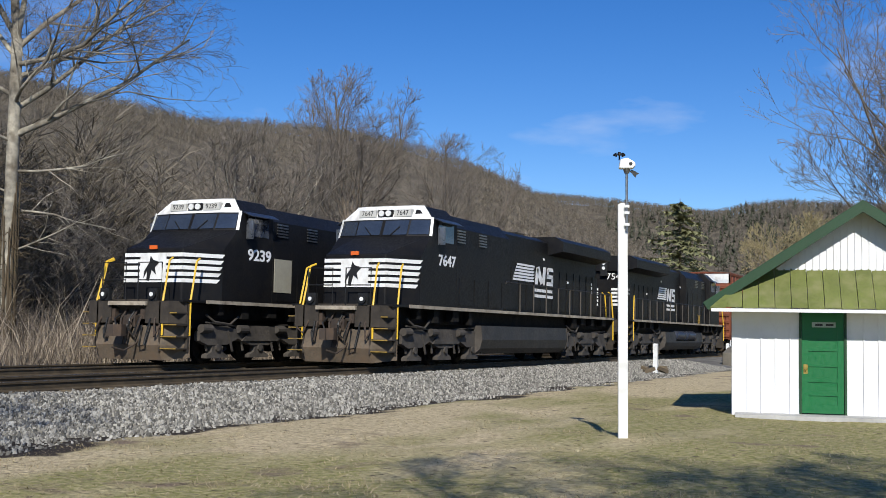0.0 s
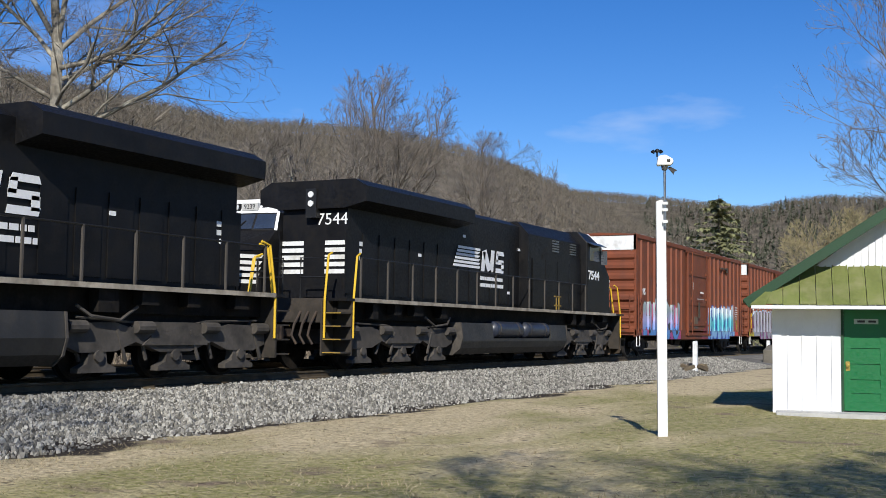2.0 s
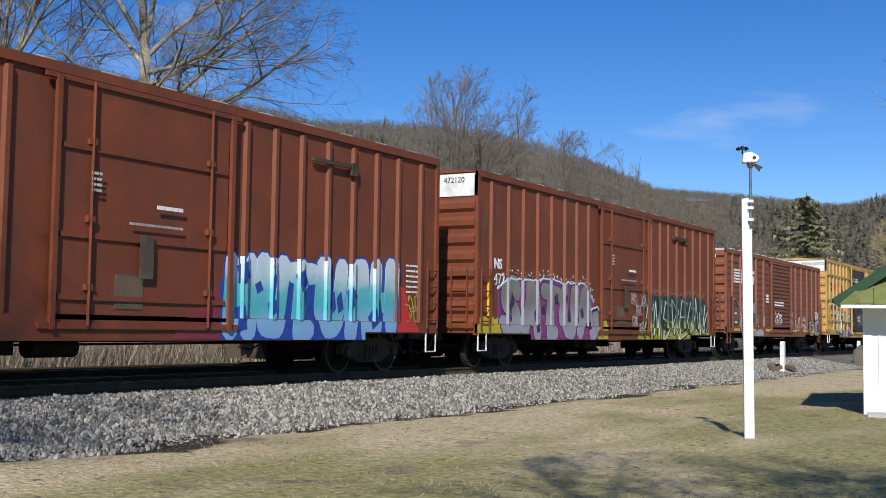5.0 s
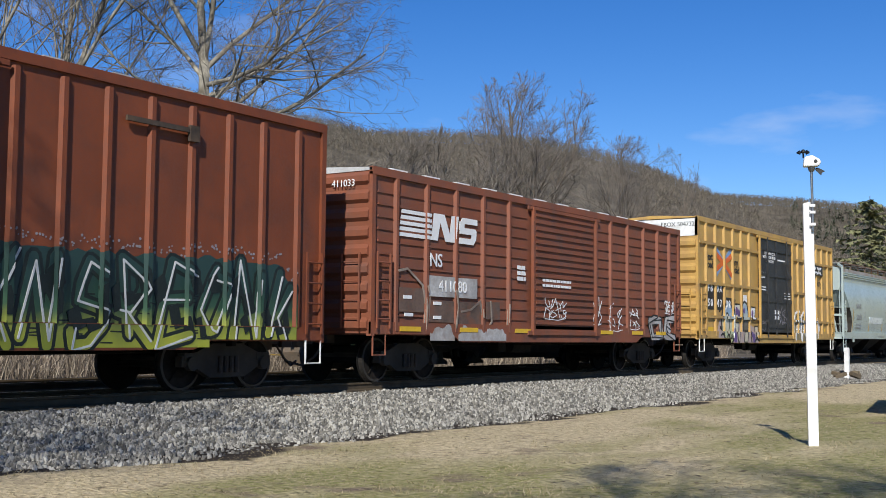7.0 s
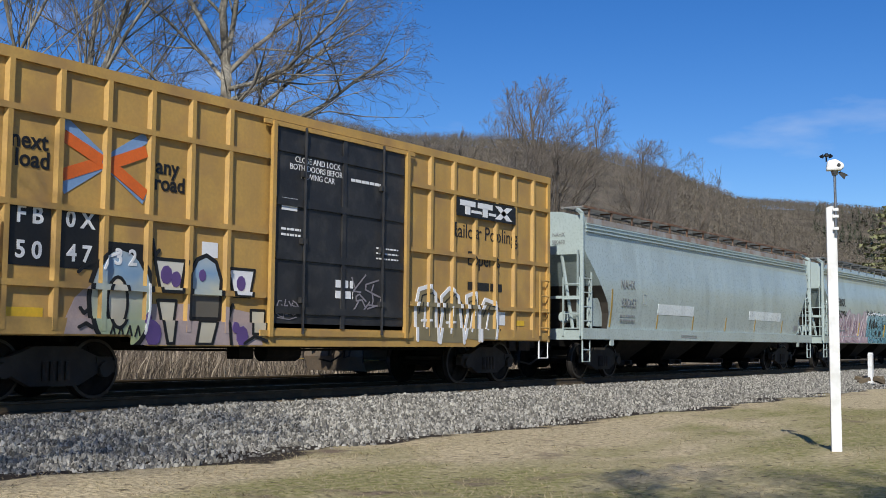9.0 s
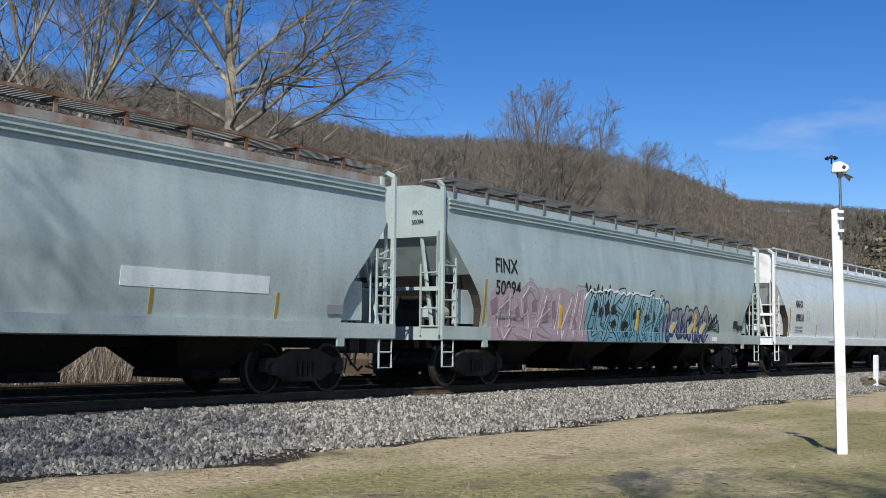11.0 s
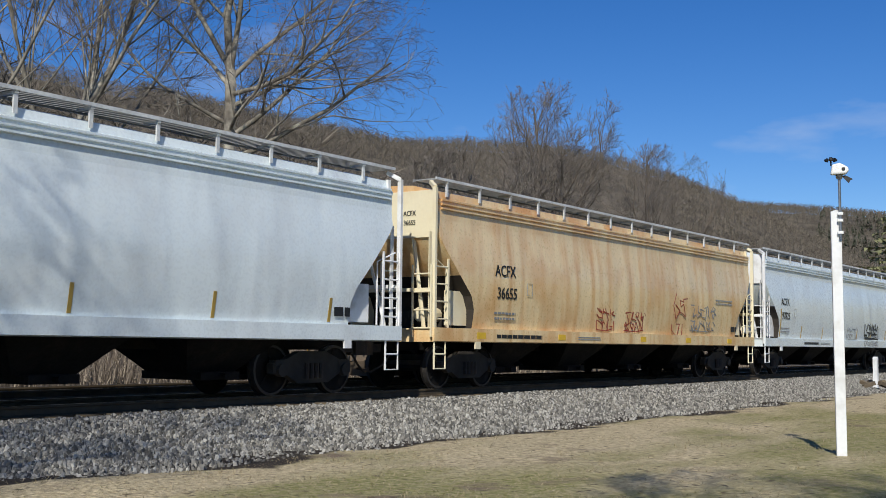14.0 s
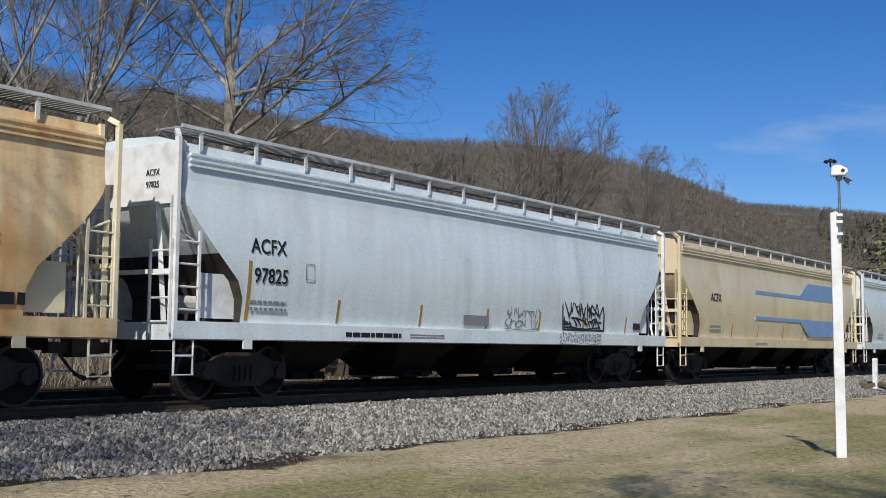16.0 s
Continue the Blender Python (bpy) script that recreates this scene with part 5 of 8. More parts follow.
        part("handrail", rl, M["ink"], lo, "black walkway handrail")
        for x in np.arange(r0, 19.9, 1.28):
            part("stanchion", Geo().box(x - 0.02, x + 0.02, min(s * 1.45, s * 1.49), max(s * 1.45, s * 1.49), 1.64, 2.63), M["stanchion"], lo)
        if s > 0:
            for x0, x1, z0, z1 in ((7.0, 7.6, 2.10, 2.14), (7.0, 7.6, 1.80, 1.84), (7.16, 7.2, 1.68, 2.14), (7.40, 7.44, 1.68, 2.14)):
                part("step_bar", Geo().box(x0, x1, 1.50, 1.53, z0, z1), M["dullyellow"], lo, "worn yellow step bar")
        for x, z in ((9.2, 3.5), (13.2, 3.62), (15.9, 2.9), (10.0, 2.1)):
            part("decal", Geo().box(x, x + 0.16, min(s * 0.955, s * 0.966), max(s * 0.955, s * 0.966), z, z + 0.08), M["decal"], lo, "small pale warning decal")
        # rear steps and rails
        f = Geo()
        f.box(L - 0.66, L - 0.60, min(s * 0.95, s * 1.5), max(s * 0.95, s * 1.5), 0.35, 1.6)
        f.box(L - 0.66, L - 0.1, min(s * 0.98, s * 1.02), max(s * 0.98, s * 1.02), 0.35, 1.6)
        stp = part("step_well", f, GR, lo, "grimy corner step well")
        for i in range(4):
            z = 0.42 + i * 0.30
            part("tread", Geo().box(L - 0.62, L - 0.15, min(s * 1.02, s * 1.5), max(s * 1.02, s * 1.5), z - 0.015, z + 0.015), GR, stp)
            part("step_edge", Geo().box(L - 0.15, L - 0.13, min(s * 1.02, s * 1.5), max(s * 1.02, s * 1.5), z - 0.012, z + 0.012), M["dullyellow"], stp, "worn yellow step edge")
        for x, y in ((L - 0.14, 1.06), (L - 0.68, 1.5)):
            part("step_rail", Geo().tube([(x, s * y, 0.75), (x, s * y, 1.62), (x - 0.18, s * (y - 0.03), 2.65), (x - 0.40, s * (y - 0.08), 2.72)], 0.028, 7), YE, lo, "yellow step handrail")
        # fuel tank
    tk = Geo().prism([(-1.45, 1.18), (-1.5, 0.75), (-1.42, 0.48), (-1.2, 0.30), (1.2, 0.30), (1.42, 0.48), (1.5, 0.66), (1.5, 0.74), (1.0, 0.76), (1.0, 1.18)], "x", 6.35, 14.45)
    tank = part("fuel_tank", tk, M["tank"], lo, "dusty dark grey fuel tank")
    for x0, x1 in ((6.36, 7.8), (12.35, 14.44)):
        part("tank_end", Geo().prism([(0.9, 0.70), (1.503, 0.70), (1.45, 1.18), (0.9, 1.18)], "x", x0, x1), M["tank"], tank)
    for x in (6.34, 14.42):
        part("strap", Geo().prism([(-1.47, 1.18), (-1.52, 0.75), (-1.44, 0.46), (-1.21, 0.28), (1.21, 0.28), (1.44, 0.46), (1.52, 0.75), (1.47, 1.18)], "x", x, x + 0.05), M["locotruck"], tank)
    for x0, x1 in ((7.95, 9.75), (10.15, 12.1)):
        res = Geo().tube([(x0, 1.27, 1.0), (x0 + 0.08, 1.27, 1.0), (x1 - 0.08, 1.27, 1.0), (x1, 1.27, 1.0)], 0.25, 16)
        rv = part("air_reservoir", res, M["shade"], lo, "dark cylindrical air reservoir", smooth=True)
        for x in (x0 + 0.3, x1 - 0.3):
            part("strap", Geo().tube([(x, 1.27, 1.0), (x + 0.05, 1.27, 1.0)], 0.258, 16), M["locotruck"], rv)
    for x0 in (2.22, 15.42):
        t = Geo()
        for s in (-1, 1):
            y0, y1 = sorted((s * 1.10, s * 1.27))
            t.prism([(x0 - 0.75, 0.62), (x0 - 0.75, 0.86), (x0 - 0.45, 1.0), (x0 + 0.35, 1.02), (x0 + 0.75, 0.93), (x0 + 1.3, 1.04), (x0 + 2.4, 1.04), (x0 + 2.95, 0.93), (x0 + 3.35, 1.02), (x0 + 4.15, 1.0), (x0 + 4.45, 0.86), (x0 + 4.45, 0.62),
                     (x0 + 4.1, 0.50), (x0 + 3.3, 0.52), (x0 + 2.85, 0.68), (x0 + 2.25, 0.50), (x0 + 1.45, 0.50), (x0 + 0.85, 0.68), (x0 + 0.4, 0.52), (x0 - 0.4, 0.50)], "y", y0, y1)
            t.prism([(x0 + 1.0, 0.62), (x0 + 2.7, 0.62), (x0 + 2.5, 0.80), (x0 + 1.2, 0.80)], "y", min(s * 1.26, s * 1.31), max(s * 1.26, s * 1.31))
            p0, p1 = sorted((s * 1.08, s * 1.25))
            for dx in (0.0, 1.85, 3.7):
                t.prism([(x0 + dx - 0.42, 0.16), (x0 + dx + 0.42, 0.16), (x0 + dx + 0.42, 0.24), (x0 + dx + 0.22, 0.32), (x0 + dx + 0.18, 0.58), (x0 + dx - 0.18, 0.58), (x0 + dx - 0.22, 0.32), (x0 + dx - 0.42, 0.24)], "y", p0, p1)
                t.tube([(x0 + dx, s * 1.2, 0.44), (x0 + dx, s * 1.30, 0.44)], 0.10, 10, 1)
                t.beam((x0 + dx + 0.40, s * 1.27, 0.90), (x0 + dx + 0.62, s * 1.27, 0.34), 0.04, 0.055, 0)
            for dx in (-0.55, 1.0, 2.75, 4.25):
                t.tube([(x0 + dx - 0.2, s * 1.3, 0.94), (x0 + dx + 0.2, s * 1.3, 0.94)], 0.11, 10, 0)
                t.box(x0 + dx - 0.12, x0 + dx + 0.12, min(s * 1.1, s * 1.25), max(s * 1.1, s * 1.25), 0.76, 0.90, 0)
                t.tube([(x0 + dx, s * 1.2, 0.85), (x0 + dx + 0.22, s * 1.16, 0.36)], 0.035, 6, 0)
            t.tube([(x0 - 0.5, s * 1.25, 1.10), (x0 + 0.8, s * 1.25, 1.02), (x0 + 1.6, s * 1.25, 0.86), (x0 + 2.6, s * 1.25, 1.06), (x0 + 4.2, s * 1.25, 1.1)], 0.022, 5, 0)
        t.box(x0 - 0.3, x0 + 4.0, -0.9, 0.9, 0.6, 1.0)
        t.v = [(x0 + (x - x0) * 1.07, y, z) for x, y, z in t.v]
        tr = part("truck", t, [M["locotruck"], M["locotruck"]], lo, "three-axle truck caked in grey dust")
        for dx in (0.0, 1.85, 3.7):
            wheelset(LOCO_WHEEL, x0 + dx * 1.07, 0.533, tr)
        for s in (-1, 1):
            rng = random.Random(int(x0 * 10 + s))
            x = x0 - 0.2
            while x < x0 + 4.0:
                w = rng.uniform(0.15, 0.5)
                # boxes share the underframe's painted shade
                part("valve_box", Geo().box(x, x + w, min(s * 1.2, s * 1.42), max(s * 1.2, s * 1.42), 1.30 + rng.uniform(-0.12, 0.05), 1.57), M["oilshade"], lo)
                x += w + rng.uniform(0.4, 1.1)
            part("sand_pipe", Geo().tube([(x0 - 0.6, s * 1.3, 1.3), (x0 - 0.3, s * 1.36, 1.12), (x0 + 0.4, s * 1.36, 1.06), (x0 + 0.9, s * 1.3, 1.3)], 0.03, 6), M["locotruck"], lo, "dusty hanging hose")
    coupler(lo, L - 0.25, 1)
    g = Geo().box(L - 0.36, L - 0.30, -1.0, 1.0, 1.1, 1.66)
    part("end_plate", g, GR, lo)
    return lo


M["dirtywhite"] = material("dirty white stripe", (0.36, 0.31, 0.24), 0.7, vary=0.25, second=(0.15, 0.12, 0.09))
M["board"] = material("number board", (0.55, 0.54, 0.50), 0.4, vary=0.05)
M["dullyellow"] = material("worn yellow paint", (0.30, 0.19, 0.03), 0.7, vary=0.3, second=(0.1, 0.08, 0.05))
M["ink"] = material("black paint", (0.01, 0.01, 0.01), 0.5, vary=0.1)
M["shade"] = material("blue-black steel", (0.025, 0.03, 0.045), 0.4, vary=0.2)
M["orange"] = material("orange marker", (0.7, 0.13, 0.02), 0.4, vary=0.1)
M["plow"] = material("dusty plow steel", (0.105, 0.08, 0.055), 0.8, vary=0.35, second=(0.15, 0.10, 0.06))
M["stanchion"] = material("dusty railing", (0.07, 0.06, 0.05), 0.7, vary=0.2)
M["tank"] = material("dusty grey tank", (0.025, 0.0245, 0.0235), 0.6, vary=0.3, scale=0.8, second=(0.050, 0.045, 0.038), streak=0.4)
M["locotruck"] = material("dust on truck castings", (0.070, 0.060, 0.050), 0.85, vary=0.35, scale=1.5, second=(0.030, 0.026, 0.022))
M["frost"] = material("bare weathered steel", (0.42, 0.41, 0.40), 0.7, vary=0.25, second=(0.25, 0.2, 0.17))
M["rustband"] = material("rusty roof band", (0.34, 0.33, 0.31), 0.7, vary=0.2, scale=0.9, second=(0.22, 0.10, 0.045), streak=0.5)
M["lamp"] = material("lamp glass", (0.75, 0.75, 0.72), 0.15, vary=0.05)


M["beige"] = material("pale beige panel", (0.34, 0.32, 0.25), 0.6, vary=0.12)
TRAIN = []  # thing, x of its origin at 5.5 s, turned


def in_train(ob, s, turned=False):
    TRAIN.append((ob, s, turned))
    return ob


in_train(locomotive("black diesel locomotive with white-striped nose on the near track", "7647"), -47.3)
in_train(locomotive("black diesel locomotive running backwards behind the leader", "7544"), -3.75, True)
standing = locomotive("black diesel locomotive standing still on the far track", "9239")
standing.matrix_basis = pose(23.35, FAR_Y, 0)
part("side_panel", Geo().box(4.45, 5.35, -1.53, -1.515, 2.0, 2.95), M["beige"], standing, "pale beige side panel")

boxA = in_train(boxcar(0, "oxide red boxcar with cyan and purple graffiti", 18.8, 0.72, 4.9, M["oxide"], "smooth"), -2.56)
boxB = in_train(boxcar(0, "oxide red boxcar with grey and green graffiti", 18.74, 0.72, 4.9, M["oxide"], "smooth"), 18.09)
boxC = in_train(boxcar(0, "faded red ribbed boxcar with a galvanized roof", 15.82, 0.85, 4.32, M["oxide2"], "riveted", top_h=0.0), 38.27)
boxF = in_train(boxcar(0, "mustard yellow boxcar with a black door", 15.73, 0.83, 4.92, M["boxyellow"], "framed"), 55.61)
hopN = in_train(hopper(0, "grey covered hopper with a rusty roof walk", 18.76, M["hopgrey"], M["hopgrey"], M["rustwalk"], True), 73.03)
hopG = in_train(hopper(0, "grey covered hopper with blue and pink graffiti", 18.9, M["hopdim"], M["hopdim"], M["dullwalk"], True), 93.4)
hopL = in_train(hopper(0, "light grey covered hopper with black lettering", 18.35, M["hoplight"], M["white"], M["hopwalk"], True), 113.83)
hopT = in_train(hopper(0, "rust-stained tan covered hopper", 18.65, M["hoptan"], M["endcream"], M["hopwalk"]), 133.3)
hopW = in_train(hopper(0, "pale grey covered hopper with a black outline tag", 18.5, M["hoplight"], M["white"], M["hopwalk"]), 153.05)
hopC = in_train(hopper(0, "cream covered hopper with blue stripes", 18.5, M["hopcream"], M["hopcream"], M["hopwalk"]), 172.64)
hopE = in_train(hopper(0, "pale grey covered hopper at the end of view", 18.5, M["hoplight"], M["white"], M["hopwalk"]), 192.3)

# ---- paint, letters and tags on the cars ----
POSTS = [0.76, 1.7, 2.54, 3.4, 4.27, 5.13, 5.95, 6.78]
SHEET = -1.55 + 0.058
INK, DEC = M["ink"], M["decal"]
blue = plain("deep blue spray", (0.02, 0.06, 0.33), 0.45)
red = plain("red spray", (0.55, 0.03, 0.03), 0.45)
lilac = spray("grey lilac spray", [(0.34, 0.33, 0.39), (0.33, 0.33, 0.37), (0.20, 0.185, 0.17), (0.25, 0.235, 0.205)], 0.75, 2.3, 2)
purple = plain("dark purple spray", (0.045, 0.010, 0.06), 0.45)
magenta = plain("magenta spray", (0.25, 0.035, 0.19), 0.45)
ice = plain("ice blue spray", (0.50, 0.70, 0.80), 0.5)
pale = plain("pale overspray", (0.24, 0.22, 0.24), 0.5)
moss = spray("green over yellow spray", [(0.40, 0.42, 0.04), (0.26, 0.29, 0.045), (0.03, 0.08, 0.045), (0.015, 0.045, 0.035), (0.02, 0.05, 0.045)], 0.70, 2.0, 3)
night = plain("black green spray", (0.008, 0.014, 0.012), 0.5)
pink = plain("pink spray", (0.62, 0.06, 0.12), 0.45)

LA, LB = 18.8, 18.74
rear_posts = lambda L: [L - v for v in POSTS]


def smooth_side(L):
    """The faces of a smooth-sided boxcar that take paint: sheet, stepped sill, doors and posts."""
    out = [(0.1, 7.6, 1.10, 4.6, SHEET), (11.6, L - 0.1, 1.10, 4.6, SHEET), (7.6, 11.6, 1.02, 4.6, -1.552)]
    out += [(0.02, 2.95, 0.87, 1.09, -1.552), (2.95, L - 2.95, 0.71, 1.09, -1.552), (L - 2.95, L - 0.02, 0.87, 1.09, -1.552)]
    return out + [(p - 0.047, p + 0.047, POST_FOOT, 4.6, -1.569) for p in POSTS + [L - v for v in POSTS]]


bluepink = spray("blue to grey spray", [(0.05, 0.22, 0.52), (0.10, 0.26, 0.58), (0.38, 0.36, 0.60), (0.26, 0.32, 0.33), (0.40, 0.46, 0.46)], 0.70, 2.3, 4)
hotpink = spray("hot pink spray", [(0.30, 0.05, 0.24), (0.60, 0.06, 0.14), (0.62, 0.12, 0.20), (0.40, 0.10, 0.40)], 0.7, 2.4, 3)
whitecyan = spray("white over cyan spray", [(0.20, 0.38, 0.66), (0.24, 0.44, 0.66), (0.08, 0.44, 0.50), (0.14, 0.48, 0.54), (0.55, 0.66, 0.72), (0.62, 0.70, 0.76)], 0.70, 2.35, 2)
graffiti(boxA, 0.85, 6.45, 0.70, 2.28, SHEET, "HAOU", bluepink, INK, hotpink, 3, "blue and grey graffiti letters over hot pink", POSTS, fat=0.46, line=0.035, jitter=0.10, drop=0.15, faces=smooth_side(LA), base=0.70, bites=1)
graffiti(boxA, 11.35, 17.0, 0.70, 2.34, SHEET, "HUTUAH", whitecyan, blue, blue, 8, "white and cyan graffiti letters with blue shadows", rear_posts(LA), fat=0.43, line=0.045, jitter=0.09, drop=0.45, faces=smooth_side(LA), base=0.74, bites=2)
crimson = plain("crimson haze", (0.22, 0.03, 0.05), 0.5)
for pts, m, lab in (([(16.8, 0.88), (18.0, 0.88), (17.65, 1.25), (17.45, 1.85), (16.9, 1.9)], red, "red sprayed shadow"), ([(10.2, 0.72), (11.4, 0.72), (11.35, 1.7), (10.9, 1.3), (10.4, 1.0)], crimson, "crimson spray haze"),
                    ([(14.3, 1.55), (14.62, 1.5), (14.7, 2.0), (14.4, 2.12)], red, "red sprayed shadow"), ([(15.95, 1.5), (16.15, 1.45), (16.2, 1.9), (16.0, 2.0)], red, "red sprayed shadow")):
    shadow = Paint(smooth_side(LA))
    shadow.coat(pts, 0, 0.8)
    part("red_patch", shadow, m, boxA, lab, kind="stuff")
tag(boxA, 17.5, 1.15, 0.5, 0.55, SHEET, plain("olive tag", (0.40, 0.38, 0.06), 0.5), 77, 0.03, "small olive tag")
bars(boxA, 17.5, 18.1, SHEET - 0.003, 1.75, 2.45, DEC, 6, gap=0.66)
lilac_post = plain("pale lilac spray", (0.27, 0.265, 0.32), 0.5)
graffiti(boxB, 1.2, 7.15, 0.70, 2.28, SHEET, "SATUA", lilac, purple, magenta, 5, "grey and purple graffiti letters with a pale blue outline", POSTS, edge=ice, dots=DEC, fat=0.46, line=0.04, jitter=0.08, faces=smooth_side(LB), base=0.74, bites=2, post_mat=lilac_post, edge_w=0.05)
arrow = Paint(smooth_side(LB))
arrow.shape([(6.9, 0.74), (7.0, 1.5), (7.5, 1.62), (7.75, 1.35), (7.6, 1.0), (7.35, 0.74)], 0, 1, 0.05, 1)
arrow.stroke([(6.85, 2.2), (6.9, 1.5), (7.1, 1.62), (7.5, 1.68), (7.78, 1.4)], 0.05, 2, 4.4)
part("arrow_tail", arrow, [lilac, purple, ice], boxB, "grey arrow tail of the letters")
graffiti(boxB, 11.2, 17.9, 0.74, 2.15, SHEET, "KNSREONK", moss, night, moss, 12, "dark green graffiti over a yellow base with silver lines", rear_posts(LB), jitter=0.28, lean=0.12, fat=0.16, line=0.06, dots=pale, inner=plain("bright silver spray", (0.55, 0.56, 0.56), 0.45), faces=smooth_side(LB), bites=4, post_mat=moss)
yellow_spray = plain("yellow spray", (0.52, 0.43, 0.03), 0.5)
for i, (x0, x1, z0, z1) in enumerate(((0.03, 1.5, 0.87, 1.36), (7.3, 8.2, 0.72, 1.6), (10.7, 12.0, 0.72, 1.2))):
    blotch(boxB, x0, x1, z0, z1, SHEET, yellow_spray, i, "yellow_patch", "ragged yellow sprayed patch", smooth_side(LB))
for i, (x, z) in enumerate(((9.9, 1.9), (10.3, 1.55), (10.0, 1.2), (10.6, 1.0), (10.75, 1.85))):
    tag(boxB, x, z, 0.45, 0.26, -1.626, M["frost"], 60 + i, 0.02, "dull silver tag on the door")
part("reflector", Geo().box(0.60, 0.69, SHEET - 0.07, SHEET, 1.3, 2.15), M["yellow"], boxB, "yellow reflective strip")
for c in (boxA, boxB):
    words("NS", 0.35, on_side(1.16, SHEET - 0.004, 2.62), DEC, c, "reporting_mark", "white reporting mark", squash=1.0, bold=0.012)
words("472120", 0.38, on_side(1.55, SHEET - 0.004, 2.24), DEC, boxB, "road_number", "white road number", squash=1.05)
for c, num in ((boxA, None), (boxB, "472120"), (boxF, "FBOX 504732")):
    if num:
        words(num, 0.2, on_end(-0.004, -0.85, 4.66), INK, c, "end_number", "black number on the end")
tag(boxB, 0.2, 2.9, 0.42, 0.9, SHEET, M["plow"], 4, 0.018, "faint scratched tag")
for c, L in ((boxA, LA), (boxB, LB)):
    part("roof_hatch_bracket", Geo().box(13.9, 15.4, -1.6, -1.55, 4.22, 4.3).box(15.2, 15.4, -1.62, -1.55, 4.08, 4.34), M["rustgear"], c, "dark bracket under the roof edge")
    for k in range(14):
        part("roof_frost", Geo().box(0.9 + k * 1.28, 1.25 + k * 1.28, -1.5, -1.3, 4.90, 4.935), M["frost"], c, "pale worn roof seam end")
    bars(c, 9.1, 10.3, -1.626, 2.55, 2.6, M["frost"], 1, gap=0.2, seed=3)
    bars(c, 9.7, 10.3, -1.626, 2.85, 2.92, DEC, 1, gap=0.1, seed=3)
    bars(c, 8.3, 8.5, -1.626, 3.0, 3.35, M["frost"], 4, gap=0.5)
    part("notice", Geo().box(9.35, 9.65, -1.63, -1.622, 1.7, 2.4), M["plow"], c, "dull notice plate")
    part("door_patch", Geo().box(8.9, 9.5, -1.562, -1.55, 1.2, 1.75), M["plow"], c, "dull patch on the door")

M["scraped"] = material("scraped primer", (0.27, 0.22, 0.18), 0.7, vary=0.35, second=(0.17, 0.09, 0.06))
M["wornpatch"] = material("worn brown patch", (0.13, 0.085, 0.065), 0.7, vary=0.35, second=(0.20, 0.075, 0.04))
# ribbed boxcar: stripes and two blocky shapes, number, worn grey panels
step = 0.2
CP = [0.85, 1.95, 3.08, 4.22, 5.38]
RIBBED = [(a + 0.05, b - 0.05, 0.9, 4.1, SHEET - 0.026) for a, b in zip(CP, CP[1:])] + [(p - 0.046, p + 0.046, 1.0, 4.1, -1.559) for p in CP]
for i in range(5):
    st = Paint(RIBBED)
    z = 3.0 + i * 0.12
    st.coat([(0.93 + 0.02 * i, z), (2.12, z), (2.14, z + 0.078), (0.95 + 0.02 * i, z + 0.078)])
    part("emblem_stripe", st, DEC, boxC, "white emblem stripe")
for pts in ([(2.12, 3.0), (2.36, 3.0), (2.50, 3.58), (2.2, 3.58)], [(2.36, 3.58), (2.62, 3.58), (2.92, 3.0), (2.66, 3.0)], [(2.80, 3.0), (3.02, 3.0), (3.12, 3.58), (2.90, 3.58)],
            [(3.18, 3.0), (3.80, 3.0), (3.90, 3.13), (3.2, 3.13)], [(3.70, 3.1), (3.90, 3.1), (3.92, 3.32), (3.72, 3.32)], [(3.22, 3.22), (3.92, 3.22), (3.88, 3.36), (3.22, 3.36)], [(3.20, 3.3), (3.40, 3.3), (3.42, 3.5), (3.22, 3.5)], [(3.24, 3.45), (3.95, 3.45), (3.94, 3.58), (3.32, 3.58)]):
    bl = Paint(RIBBED)
    step += 0.3
    bl.coat(pts, 0, step)
    part("emblem_block", bl, DEC, boxC, "white emblem block")
words("411080", 0.36, on_side(2.95, SHEET - 0.05, 2.02), DEC, boxC, "road_number", "white road number", squash=1.05)
part("patch", Geo().box(2.02, 3.95, SHEET - 0.042, SHEET - 0.028, 1.80, 2.24), M["frost"], boxC, "grey painted-over patch")
for x0, x1, z0, z1 in ((0.95, 1.85, 1.45, 1.95), (2.05, 3.0, 1.25, 1.72), (3.18, 4.12, 1.2, 1.72), (4.35, 4.95, 1.35, 1.75)):
    part("patch", Geo().box(x0, x1, SHEET - 0.036, SHEET - 0.028, z0, z1), M["wornpatch"], boxC, "dull brown-grey repainted patch")
for i, (x0, x1) in enumerate(((2.05, 3.0), (3.15, 4.3), (4.2, 5.2))):
    blotch(boxC, x0, x1, 0.86, 1.22, SHEET - 0.066, M["frost"], 20 + i, "bare_patch", "bare grey patch worn on the sill")
for pts in ([(0.9, 2.28), (1.25, 2.34), (1.8, 2.02), (1.93, 1.6), (1.88, 1.1)], [(1.96, 2.0), (2.08, 1.75), (2.02, 1.3)], [(3.06, 1.95), (3.14, 1.6), (3.05, 1.15)], [(3.3, 1.5), (3.7, 1.55), (4.1, 1.75), (4.2, 1.4)], [(4.4, 1.1), (4.6, 1.3), (4.55, 1.75)], [(5.3, 1.2), (5.36, 1.7)]):
    sc = Paint(RIBBED)
    sc.stroke(pts, 0.05, 0, 3.5)
    part("scrape", sc, M["scraped"], boxC, "pale scraped line in the paint")
